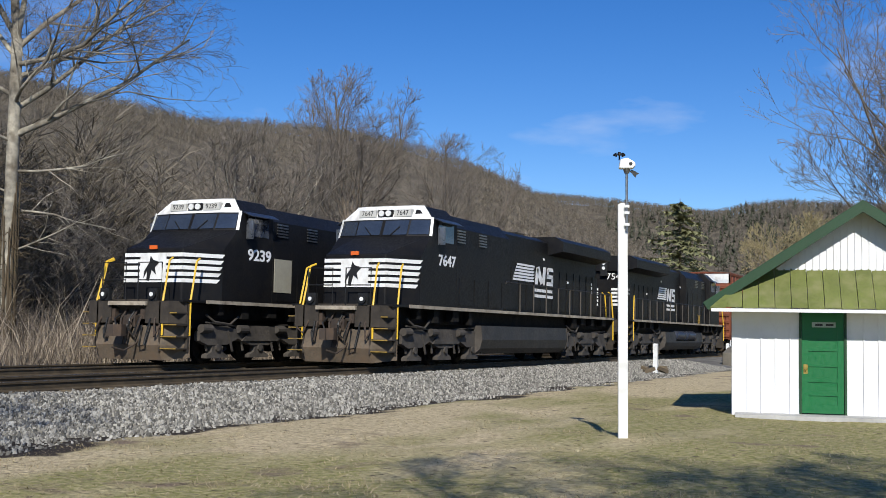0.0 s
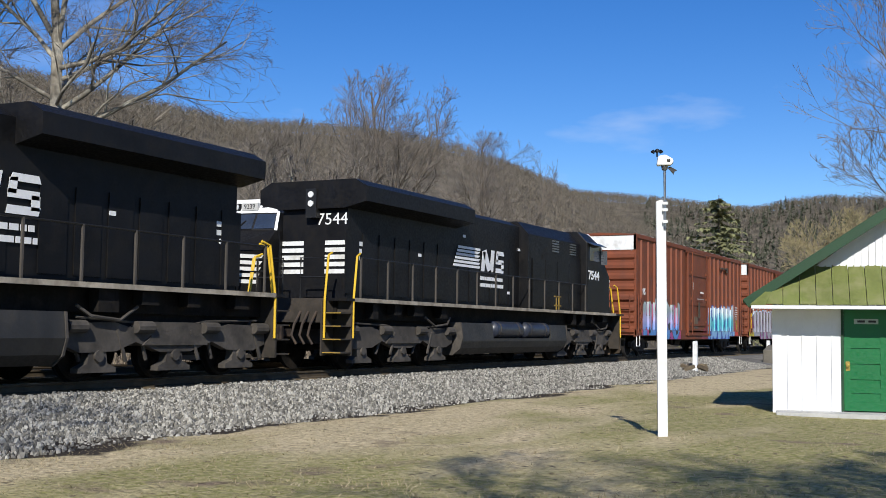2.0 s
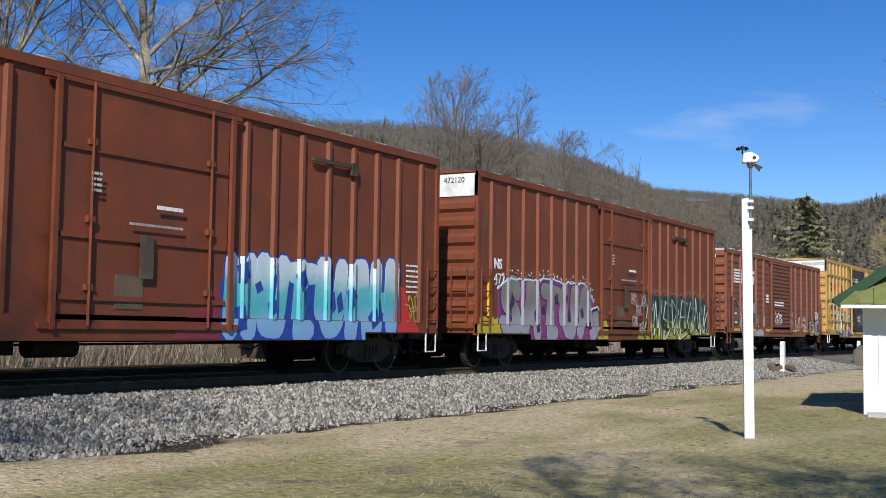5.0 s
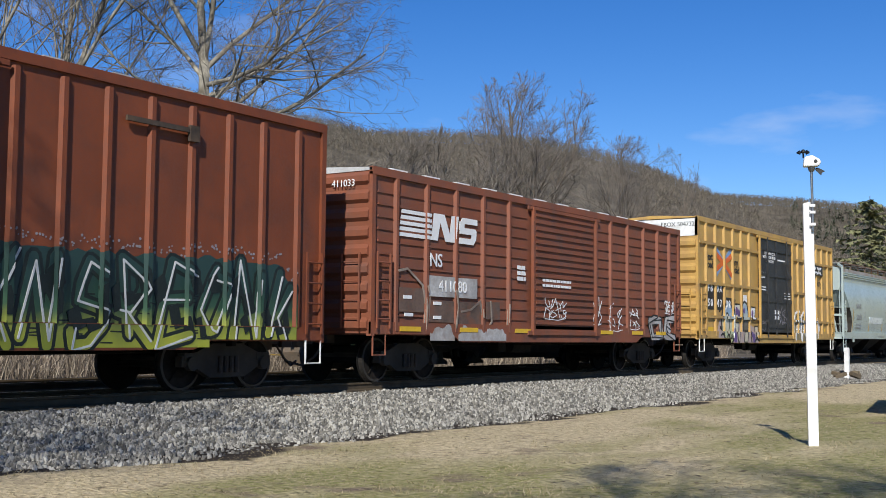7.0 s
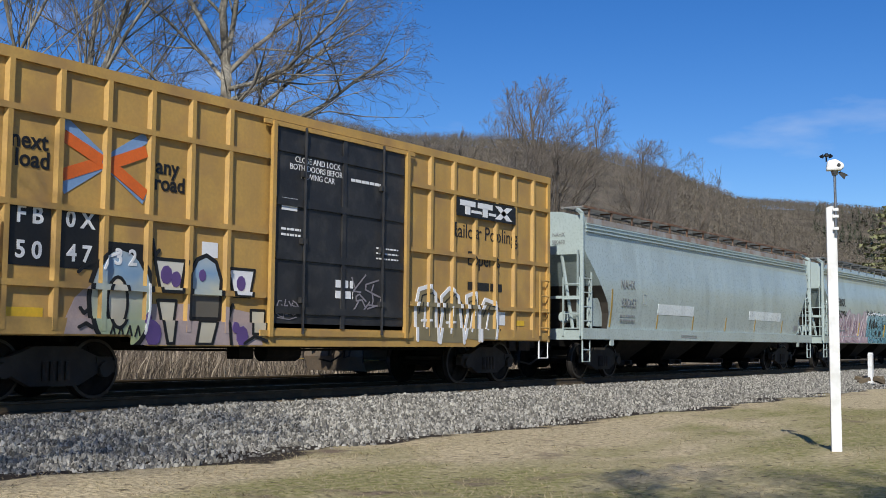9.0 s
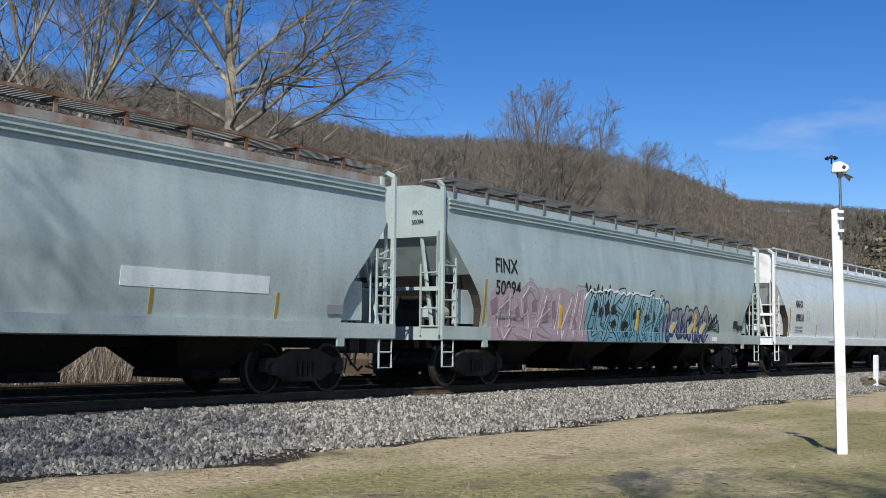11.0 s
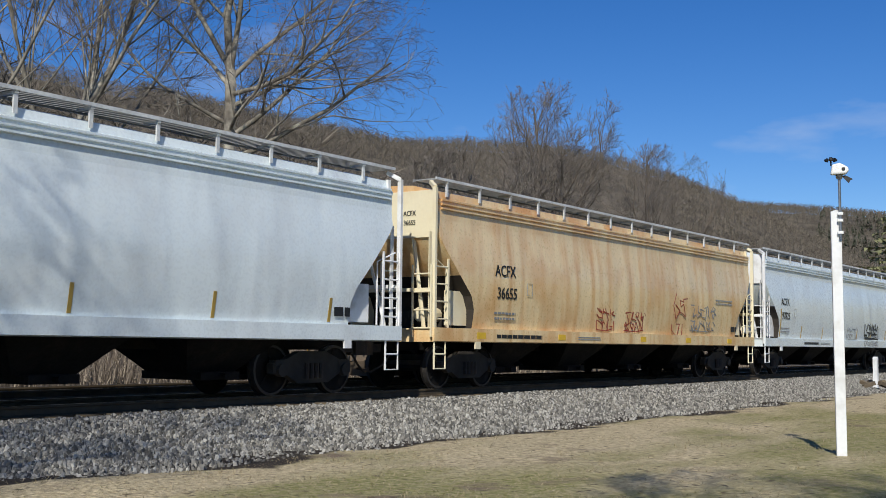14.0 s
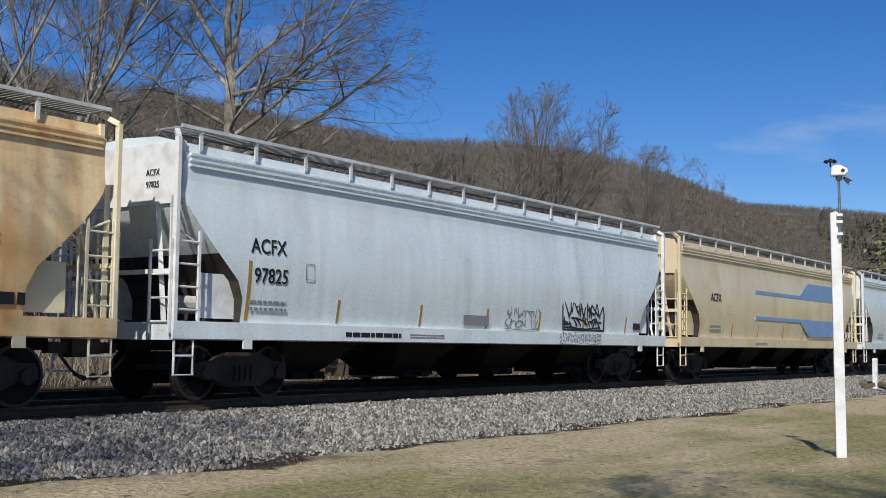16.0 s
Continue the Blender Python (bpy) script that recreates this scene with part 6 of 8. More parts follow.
for x, z in ((1.1, 1.72), (1.15, 1.36), (2.2, 1.62), (2.2, 1.32), (1.6, 1.1)):
    part("stencil", Geo().box(x, x + 0.3, SHEET - 0.046, SHEET - 0.03, z, z + 0.07), DEC, boxC, "small white stencil")
for x in (0.95, 3.2, 5.6, 10.2, 12.2, 13.9):
    part("reflector", Geo().box(x, x + 0.75, SHEET - 0.075, SHEET - 0.068, 1.05, 1.15), M["yellow"], boxC, "yellow reflective strip")
words("NS", 0.40, on_side(2.28, SHEET - 0.045, 2.56), DEC, boxC, "reporting_mark", "white reporting mark", bold=0.004)
bars(boxC, 5.75, 6.15, SHEET - 0.04, 2.3, 2.7, DEC, 3, gap=0.3)
bars(boxC, 6.9, 8.4, SHEET - 0.10, 2.2, 2.45, DEC, 2, gap=0.5)
tag(boxC, 7.0, 1.45, 1.1, 0.42, -1.60, DEC, 2, 0.02)
for i, (x, z, w, h) in enumerate(((9.75, 1.35, 0.5, 0.62), (10.75, 1.2, 0.85, 0.62), (12.1, 1.25, 0.65, 0.48), (14.6, 1.75, 0.7, 0.3))):
    tag(boxC, x, z, w, h, -1.548, DEC, 20 + i, 0.026)
graffiti(boxC, 13.35, 15.4, 0.9, 1.62, -1.548, "OE", M["frost"], INK, None, 44, "white and black graffiti by the car's end", jitter=0.25, fat=0.2, line=0.05, inner=INK)
words("411033", 0.2, on_end(-0.06, -0.85, 4.0), DEC, boxC, "end_number", "white number on the end")
for k in range(12):
    part("roof_frost", Geo().box(0.5 + k * 1.2 + 0.2, 0.5 + k * 1.2 + 0.75, -1.50, -1.25, 4.31, 4.36), M["white"], boxC, "bright roof sheet end")

# mustard boxcar
FY = -1.55 + 0.056
for txt, x, z in (("F B", 1.15, 2.62), ("5 0", 1.15, 2.13), ("0 X", 2.0, 2.62), ("4 7", 2.0, 2.13), ("3 2", 2.85, 2.13)):
    words(txt, 0.34, on_side(x, FY - 0.010, z), DEC, boxF, "road_number", "white figures on a black square", bold=0.008)
for x0, x1, z0, z1 in ((0.84, 1.50, 1.92, 2.74), (1.68, 2.34, 1.92, 2.74), (2.52, 3.18, 1.92, 2.36)):
    part("number_square", Geo().box(x0, x1, FY - 0.005, FY, z0, z1), INK, boxF, "black lettering square")
for txt, x, z in (("next", 1.1, 3.66), ("load", 1.16, 3.40), ("any", 3.62, 3.60), ("road", 3.68, 3.34)):
    words(txt, 0.34, on_side(x, FY - 0.004, z), INK, boxF, "slogan", "black slogan word", bold=0.006)
orange, sky_blue = plain("orange decal", (0.72, 0.14, 0.02), 0.5), plain("blue decal", (0.20, 0.33, 0.55), 0.5)
for i, (a, b, m, w) in enumerate((((1.66, 3.05), (3.18, 4.02), sky_blue, 0.17), ((1.66, 4.02), (3.18, 3.05), sky_blue, 0.17), ((1.66, 2.9 + 0.35), (2.35, 3.52), orange, 0.18), ((1.66, 3.82), (2.35, 3.54), orange, 0.18), ((2.5, 3.52), (3.18, 3.80), orange, 0.18), ((2.5, 3.5), (3.18, 3.12), orange, 0.18))):
    part("cross_stripe", Geo().beam((a[0], FY - 0.003 - 0.003 * i, a[1]), (b[0], FY - 0.003 - 0.003 * i, b[1]), 0.006, w), m, boxF, "faded crossed road stripes")
part("emblem_panel", Geo().box(11.62, 14.05, -1.578, -1.57, 3.62, 4.02), INK, boxF, "black emblem panel")
for pts in ([(11.75, 3.85), (12.35, 3.85), (12.35, 3.97), (11.75, 3.97)], [(11.95, 3.67), (12.15, 3.67), (12.15, 3.86), (11.95, 3.86)], [(12.45, 3.85), (13.05, 3.85), (13.05, 3.97), (12.45, 3.97)], [(12.65, 3.67), (12.85, 3.67), (12.85, 3.86), (12.65, 3.86)],
            [(13.15, 3.67), (13.4, 3.67), (13.9, 3.97), (13.65, 3.97)], [(13.15, 3.97), (13.4, 3.97), (13.9, 3.67), (13.65, 3.67)], [(12.2, 3.72), (12.6, 3.72), (12.6, 3.78), (12.2, 3.78)], [(12.9, 3.72), (13.2, 3.72), (13.2, 3.78), (12.9, 3.78)]):
    part("emblem_block", Geo().prism(pts, "y", -1.584, -1.578), DEC, boxF, "white emblem block")
for txt, x, z in (("Railcar Pooling", 12.85, 3.30), ("Experts", 12.85, 2.72)):
    words_on_posts(txt, 0.44, x, z, FY, INK, boxF, (10.75, 11.6, 12.45, 13.3, 14.1), "slogan", "black slogan words")
bars(boxF, 12.2, 13.6, FY - 0.004, 2.05, 2.3, INK, 1, gap=0.3)
for txt, z in (("CLOSE AND LOCK", 4.13), ("BOTH DOORS BEFORE", 3.99), ("MOVING CAR", 3.85)):
    words(txt, 0.15, on_side(7.15, -1.556, z), DEC, boxF, "door_notice", "white door notice", depth=0.002)
bars(boxF, 8.1, 9.0, -1.556, 3.92, 4.0, DEC, 1, gap=0.3)
bars(boxF, 6.2, 6.6, -1.556, 3.2, 3.42, DEC, 1, gap=0.0)
bars(boxF, 6.2, 6.7, -1.556, 2.75, 2.95, DEC, 2, gap=0.6)
bars(boxF, 8.9, 9.6, -1.556, 2.5, 2.8, DEC, 3, gap=0.7)
bars(boxF, 7.7, 8.2, -1.556, 1.7, 2.1, DEC, 2, gap=0.3)
tag(boxF, 8.2, 1.5, 0.8, 0.6, -1.556, pale, 9, 0.03)
tag(boxF, 6.15, 1.35, 0.5, 0.25, -1.556, pale, 10, 0.02)
part("notice", Geo().box(0.82, 1.42, FY - 0.006, FY, 1.18, 1.34), M["yellow"], boxF, "yellow notice plate")
part("notice", Geo().box(4.4, 4.75, FY - 0.006, FY, 2.25, 2.5), DEC, boxF, "white paper notice")
part("notice", Geo().box(13.35, 13.75, FY - 0.006, FY, 1.3, 1.6), DEC, boxF, "white stencil panel")
part("notice", Geo().box(14.15, 14.6, FY - 0.006, FY, 1.3, 1.42), M["yellow"], boxF, "yellow notice plate")
soft = spray("pastel graffiti fill", [(0.48, 0.34, 0.36), (0.52, 0.50, 0.42), (0.34, 0.46, 0.52), (0.45, 0.45, 0.42)], 0.75, 2.2, 5)
soft_halo = plain("pale pink spray", (0.42, 0.33, 0.31), 0.5)
violet = plain("violet spray", (0.12, 0.07, 0.22), 0.5)
FP = [0.75, 1.59, 2.43, 3.27, 4.11, 4.95, 10.75, 11.6, 12.45, 13.3, 14.1, 14.95]
FRAMED = [(0.1, 5.9, 1.21, 4.6, FY), (9.9, 15.6, 1.21, 4.6, FY), (0.02, 2.95, 0.98, 1.21, -1.552), (2.95, 12.75, 0.83, 1.21, -1.552), (12.75, 15.7, 0.98, 1.21, -1.552)]
FRAMED += [(p - 0.043, p + 0.043, 1.03, 4.6, -1.560) for p in FP] + [(a, b, z - 0.045, z + 0.045, -1.5635) for z in (1.68, 2.78) for a, b in ((0.12, 5.83), (9.95, 15.6))]
cream = spray("cream spray", [(0.50, 0.44, 0.32), (0.62, 0.58, 0.46), (0.66, 0.64, 0.58)], 0.8, 2.3, 5)
mint = spray("mint to blue spray", [(0.48, 0.52, 0.26), (0.46, 0.52, 0.36), (0.52, 0.54, 0.44), (0.22, 0.36, 0.52), (0.46, 0.52, 0.54)], 0.85, 2.35, 2)
g = Paint(FRAMED)
g.coat([(1.72, 0.85), (2.6, 0.85), (2.7, 1.55), (2.35, 1.85), (1.95, 1.5), (1.8, 1.2)], 3, 0)          # faded pink ground
g.coat([(3.1, 0.83), (5.8, 0.83), (5.75, 1.35), (4.6, 1.5), (3.2, 1.45)], 3, 0)
g.shape(oval(2.78, 1.50, 0.58, 0.78), 0, 2, 0.075, 1)                                                   # round first letter
g.shape(oval(2.72, 1.46, 0.19, 0.38), 1, 2, 0.05, 2.2)
g.stroke([(2.42, 1.95), (2.5, 2.12), (2.72, 2.2)], 0.04, 4, 4)
g.stroke([(3.22, 1.0), (3.3, 1.4), (3.28, 1.75)], 0.04, 4, 4)
g.shape([(3.42, 2.16), (4.05, 2.16), (3.96, 1.66), (3.55, 1.66)], 1, 2, 0.055, 1)                       # second letter, flared head and stem
g.shape([(3.5, 1.52), (3.88, 1.52), (3.80, 0.85), (3.68, 0.85)], 1, 2, 0.05, 1)
g.shape([(4.14, 1.25), (4.16, 1.95), (4.3, 2.2), (4.5, 2.28), (4.72, 2.18), (4.84, 1.9), (4.82, 1.25)], 0, 2, 0.07, 1)   # arched third letter
g.shape([(4.35, 1.22), (4.74, 1.22), (4.62, 0.84), (4.28, 0.84)], 1, 2, 0.055, 1)
g.coat([(4.2, 1.28), (4.78, 1.28), (4.8, 1.62), (4.18, 1.62)], 5, 3.2)                                   # dull repainted square
g.shape([(5.0, 2.10), (5.62, 2.10), (5.52, 1.64), (5.14, 1.64)], 4, 2, 0.05, 1)                         # flared fourth letter
g.shape([(5.55, 1.42), (5.9, 1.42), (5.88, 1.02), (5.56, 1.02)], 1, 2, 0.045, 1)
for x, z, r in ((3.66, 1.92, 0.15), (3.86, 1.86, 0.13), (5.3, 1.86, 0.13), (3.38, 1.0, 0.2), (3.3, 1.22, 0.12), (5.3, 0.98, 0.17), (5.15, 1.12, 0.10), (4.42, 1.95, 0.1)):
    g.coat(oval(x, z, r * 0.8, r, 9), 6, 3.4)                                                            # violet blots
for p in ([(5.05, 0.85), (5.0, 1.2), (5.12, 1.5)], [(5.35, 0.86), (5.6, 0.98), (5.9, 0.9)], [(2.05, 1.36), (2.12, 1.28), (2.22, 1.36)], [(2.0, 1.08), (2.12, 1.14), (2.24, 1.08)], [(2.0, 1.88), (2.1, 1.98), (2.2, 2.02)], [(3.36, 2.45), (3.42, 2.2), (3.5, 2.3)]):
    g.stroke(p, 0.05, 2, 4.2)
for x in (2.55, 2.7, 2.86, 3.02):
    g.stroke([(x, 0.95), (x + 0.06, 1.12), (x + 0.10, 0.96)], 0.02, 2, 4.2)
part("graffiti", g, [mint, cream, INK, soft_halo, DEC, plain("dull brown paint", (0.13, 0.115, 0.09), 0.6), violet], boxF, "pastel graffiti letters with black outlines", kind="stuff")
olive_grey = plain("olive grey spray", (0.24, 0.20, 0.11), 0.5)
g = Paint(FRAMED)
for pts in ([(10.3, 0.95), (10.28, 1.6), (10.4, 1.98), (10.75, 2.06), (11.0, 1.9), (11.02, 1.4), (11.05, 0.92)], [(11.1, 0.9), (11.25, 1.5), (11.2, 1.85), (11.5, 2.05), (11.85, 1.88), (11.95, 1.4), (12.0, 0.9)],
            [(12.05, 1.0), (12.2, 1.5), (12.15, 1.9), (12.45, 1.98), (12.6, 1.55), (12.6, 0.95)], [(12.7, 0.95), (12.7, 1.6), (12.9, 1.86), (13.25, 1.8), (13.35, 1.3), (13.3, 0.98)]):
    g.coat(pts, 1, 0.3)
    g.stroke(pts, 0.085, 0, 2.2)
    g.stroke([(x + 0.12, z - 0.12) for x, z in pts[1:-1]], 0.03, 2, 1.4)
for p in ([(10.6, 1.2), (10.62, 1.7)], [(11.5, 1.1), (11.55, 1.65)], [(12.3, 1.15), (12.4, 1.55)], [(12.95, 1.2), (13.05, 1.55)], [(10.5, 1.35), (10.85, 1.36)], [(11.4, 1.32), (11.75, 1.34)]):
    g.stroke(p, 0.05, 0, 2.4)
part("graffiti", g, [DEC, olive_grey, INK], boxF, "white outline graffiti with grey fill", kind="stuff")


def hull_y(z):
    """The side of a hopper's bulging body at height z, a little proud."""
    t = (z - 1.28) / (3.85 - 1.28)
    return -1.55 * (0.93 + 0.07 * math.sin(math.pi * min(max(t, 0) * 1.15, 1.0))) - 0.008


def hull_strip(car, x, z0, z1, w, mat, name, label="", out=0.0):
    g = Geo()
    for i in range(4):
        a, b = z0 + (z1 - z0) * i / 4, z0 + (z1 - z0) * (i + 1) / 4
        ya, yb = hull_y(a) - out, hull_y(b) - out
        k = len(g.v)
        g.v += [(x, ya, a), (x + w, ya, a), (x + w, yb, b), (x, yb, b), (x, ya + 0.01, a), (x + w, ya + 0.01, a), (x + w, yb + 0.01, b), (x, yb + 0.01, b)]
        g.f += [(k, k + 1, k + 2, k + 3), (k + 7, k + 6, k + 5, k + 4), (k, k + 4, k + 5, k + 1), (k + 2, k + 6, k + 7, k + 3), (k, k + 3, k + 7, k + 4), (k + 1, k + 5, k + 6, k + 2)]
        g.k += [0] * 6
    return part(name, g, mat, car, label)


def on_hull(x, z):
    """Letters laid flat on the curved side of a hopper."""
    slope = (hull_y(z + 0.15) - hull_y(z - 0.15)) / 0.3
    return on_side(x, hull_y(z) - 0.005, z) @ Matrix.Rotation(math.atan(-slope), 4, "X")


def hopper_marks(car, L, mark, number, xm, z, strips, first=True, ink=None, size=0.36, wide=0.95):
    ink = ink or INK
    if mark:
        words(mark, size, on_hull(xm, z), ink, car, "reporting_mark", "stencilled reporting mark", squash=wide, bold=0.002)
        words(number, size, on_hull(xm + 0.08, z - 0.50), ink, car, "road_number", "stencilled road number", squash=wide, bold=0.002)
        words(mark, 0.15, on_end(0.205, -0.72, 3.72), ink, car, "end_mark", "small black mark on the end", squash=0.85)
        words(number, 0.15, on_end(0.205, -0.72, 3.52), ink, car, "end_number", "small black number on the end", squash=0.85)
    bars(car, xm - 0.4, xm + 0.5, hull_y(1.6) - 0.012, 1.52, 1.76, M["faint"], 2, gap=0.6, seed=2)
    bars(car, L - 2.0, L - 1.55, hull_y(1.5) - 0.012, 1.45, 1.62, ink, 1, gap=0.0, seed=5)
    fy = hull_y(z - 0.36) - 0.01
    part("stencil_frame", Geo().tube([(xm + 0.95, fy, z - 0.5), (xm + 1.17, fy, z - 0.5), (xm + 1.17, fy, z - 0.22), (xm + 0.95, fy, z - 0.22), (xm + 0.95, fy, z - 0.5)], 0.007, 4), M["faint"], car, "small stencilled box outline")
    if first:
        hull_strip(car, 1.62, 1.34, 2.35, 0.08, M["reflect"], "reflector", "tan reflective strip")
    for x in strips:
        hull_strip(car, x, 1.34, 1.78, 0.07, M["reflect"], "reflector", "tan reflective strip")
    bars(car, 6.2, 7.4, -1.556, 1.1, 1.2, M["faint"], 2, gap=0.5, seed=8)


M["faint"] = plain("faint grey stencil", (0.22, 0.23, 0.23), 0.6)
M["reflect"] = plain("tan reflective tape", (0.36, 0.24, 0.05), 0.5)
hopper_marks(hopN, 18.76, "NAHX", "580653", 2.6, 2.5, (4.6, 7.2, 9.9, 12.6, 15.4), ink=M["faint"], size=0.34, wide=0.9)
hopper_marks(hopG, 18.9, "FINX", "50094", 2.5, 2.68, (), size=0.46)
hopper_marks(hopL, 18.35, "NAHX", "898518", 2.65, 2.5, (4.8, 8.0, 10.5, 13.3, 16.2), size=0.38, wide=0.75)
hopper_marks(hopT, 18.65, "ACFX", "36655", 2.75, 2.6, (), False, size=0.36, wide=0.95)
hopper_marks(hopW, 18.5, "ACFX", "97825", 2.1, 2.6, (4.0, 6.6, 9.1, 11.4, 13.6, 16.0))
hopper_marks(hopC, 18.5, "ACFX", None or "", 2.75, 2.55, (4.2, 6.6, 9.2, 11.4), False)
hopper_marks(hopE, 18.5, "", "", 2.75, 2.55, (4.2, 6.6), False)
hull_strip(hopN, 4.6, 1.75, 2.05, 2.6, M["hoplight"], "paint_patch", "lighter repainted patch")
hull_strip(hopN, 12.0, 1.75, 2.05, 3.2, M["hoplight"], "paint_patch", "lighter repainted patch")
part("rust_band", Geo().box(0.4, 18.3, -1.46, -1.44, 4.02, 4.16), M["rustband"], hopN, "rusty roof edge band")

# graffiti along the lower body of the grey hopper
hy = hull_y(1.9) - 0.012
rose = spray("dusty pink spray", [(0.42, 0.30, 0.34), (0.48, 0.36, 0.38), (0.40, 0.35, 0.37)], 1.0, 2.3, 6)
teal = spray("teal fade spray", [(0.16, 0.36, 0.44), (0.18, 0.40, 0.47), (0.36, 0.50, 0.53)], 1.0, 2.4, 7)
navy = spray("navy fade spray", [(0.02, 0.03, 0.14), (0.10, 0.14, 0.26), (0.42, 0.44, 0.25)], 1.0, 2.2, 8)
butter = plain("pale yellow spray", (0.50, 0.47, 0.24), 0.5)
faces_low = [(1.6, 17, z, z + 0.14, hull_y) for z in np.arange(1.31, 2.8, 0.14)] + [(0, 18.9, 1.03, 1.29, -1.551)]
darkteal = plain("dark teal spray", (0.03, 0.09, 0.11), 0.5)
graffiti(hopG, 1.9, 6.3, 1.03, 2.2, hy, "OSENA", rose, plain("dusky pink line", (0.30, 0.21, 0.25), 0.5), rose, 41, "faded pink graffiti letters", jitter=0.28, lean=0.2, fat=0.2, line=0.03, inner=plain("dusty white spray", (0.46, 0.42, 0.43), 0.5), faces=faces_low, bites=2)
graffiti(hopG, 6.3, 11.0, 1.03, 2.28, hy, "OUSOKAR", teal, INK, teal, 42, "teal graffiti letters with white and black outlines", jitter=0.32, lean=0.2, fat=0.17, line=0.035, edge=DEC, edge_w=0.045, inner=darkteal, faces=faces_low, bites=2)
graffiti(hopG, 11.0, 14.2, 1.10, 2.1, hy, "NUKRO", navy, plain("ink blue spray", (0.012, 0.016, 0.075), 0.5), None, 43, "navy and yellow graffiti letters", jitter=0.30, lean=0.2, fat=0.2, line=0.06, inner=pale, faces=faces_low, bites=1)
loops = Paint(faces_low)
for k in range(7):
    loops.stroke([(14.0 + 0.1 * k, 1.4), (14.2 + 0.16 * k, 1.75 + 0.09 * (k % 3)), (14.35 + 0.17 * k, 1.85 - 0.08 * k), (14.1 + 0.12 * k, 1.45)], 0.018, 0, 3)
    loops.stroke([(6.2 + 0.22 * k, 2.2 + 0.05 * (k % 2)), (6.32 + 0.22 * k, 2.5 - 0.06 * (k % 3)), (6.4 + 0.2 * k, 2.25)], 0.03, 0, 3)
part("tag", loops, INK, hopG, "black looping spray tags", kind="stuff")
for x in (11.6, 12.9, 13.8):
    yellow_stroke = Geo()
    ribbon(yellow_stroke, [(x, 1.36), (x + 0.45, 1.75)], 0.2, hull_y(1.55) - 0.012, 0.012)
    part("spray_stroke", yellow_stroke, butter, hopG, "pale yellow spray stroke")
for x in (5.0, 9.3, 13.3):
    hull_strip(hopG, x, 1.34, 1.9, 0.13, M["yellow"], "reflector", "yellow reflective strip", 0.022)
part("notice", Geo().box(14.6, 15.0, -1.556, -1.55, 1.08, 1.22), DEC, hopG, "white notice plate")
part("notice", Geo().box(16.55, 16.9, hull_y(1.6) - 0.012, hull_y(1.6), 1.5, 1.75), INK, hopG, "black stencil square")
# tan hopper tags
for i, (x, z, w, h) in enumerate(((7.3, 1.42, 0.9, 0.5), (8.9, 1.42, 1.2, 0.45), (12.0, 1.3, 0.9, 1.05))):
    tag(hopT, x, z, w, h, hull_y, plain("dark red spray", (0.28, 0.04, 0.02), 0.5), 60 + i, 0.03, "dark red spray-painted tag")
tag(hopT, 13.3, 1.5, 1.9, 0.65, hull_y, M["faint"], 64, 0.03, "grey spray-painted tag")
bars(hopT, 15.2, 16.6, hull_y(2.4) - 0.012, 2.3, 2.5, M["faint"], 2, gap=0.6)
for x in (1.6, 5.2, 9.8, 12.9, 16.2):
    part("notice", Geo().box(x, x + 0.35, -1.556, -1.55, 1.08, 1.22), M["yellow"], hopT, "yellow sill plate")
bars(hopT, 2.4, 4.4, -1.556, 1.1, 1.22, INK, 1, gap=0.3, name="builder_bar", label="dark builder lettering as bars")
# pale hopper tag
cloud = Geo()
ribbon(cloud, [(12.5, 1.38), (12.5, 2.0), (12.7, 2.25), (13.1, 2.2), (13.25, 1.95), (13.45, 2.15), (13.75, 2.15), (13.9, 1.9), (14.2, 2.12), (14.6, 2.1), (14.7, 1.8), (14.65, 1.38), (12.5, 1.38)], 0.05, hull_y(1.8) - 0.004, 0.006)
part("tag_outline", cloud, INK, hopW, "black cloud outline round a tag")
tag(hopW, 12.65, 1.48, 1.9, 0.55, hull_y, INK, 70, 0.045, "black lettered tag in an outline")
tag(hopW, 9.9, 1.4, 1.5, 0.45, hull_y, M["faint"], 71, 0.025, "faint grey tag")
tag(hopW, 12.3, 1.08, 2.2, 0.2, -1.553, M["faint"], 72, 0.014, "small dark tag on the sill")
bars(hopW, 4.2, 5.9, -1.556, 1.1, 1.22, INK, 1, gap=0.3, name="builder_bar", label="dark builder lettering as bars")
part("notice", Geo().box(8.2, 9.2, hull_y(1.5) - 0.012, hull_y(1.5), 1.4, 1.62), M["faint"], hopW, "faded stencil panel")
# cream hopper: two blue shapes
for z, zt in ((2.95, 3.45), (1.95, 1.45)):
    g = Geo().prism([(6.3, z), (11.0, z), (12.0, zt), (16.0, zt), (15.4, z - (0.12 if zt > z else -0.12)), (6.3, z - (0.12 if zt > z else -0.12))], "y", hull_y(z) - 0.02, hull_y(z) + 0.02)
    part("stripe", g, sky_blue, hopC, "faded blue paint stripe")


# ---- the lawn's edge: shed, post, stakes ----
SHED = pose(23.22, 4.47, -0.60, 0, 0, -79.5)   # x along the front wall, y into the shed


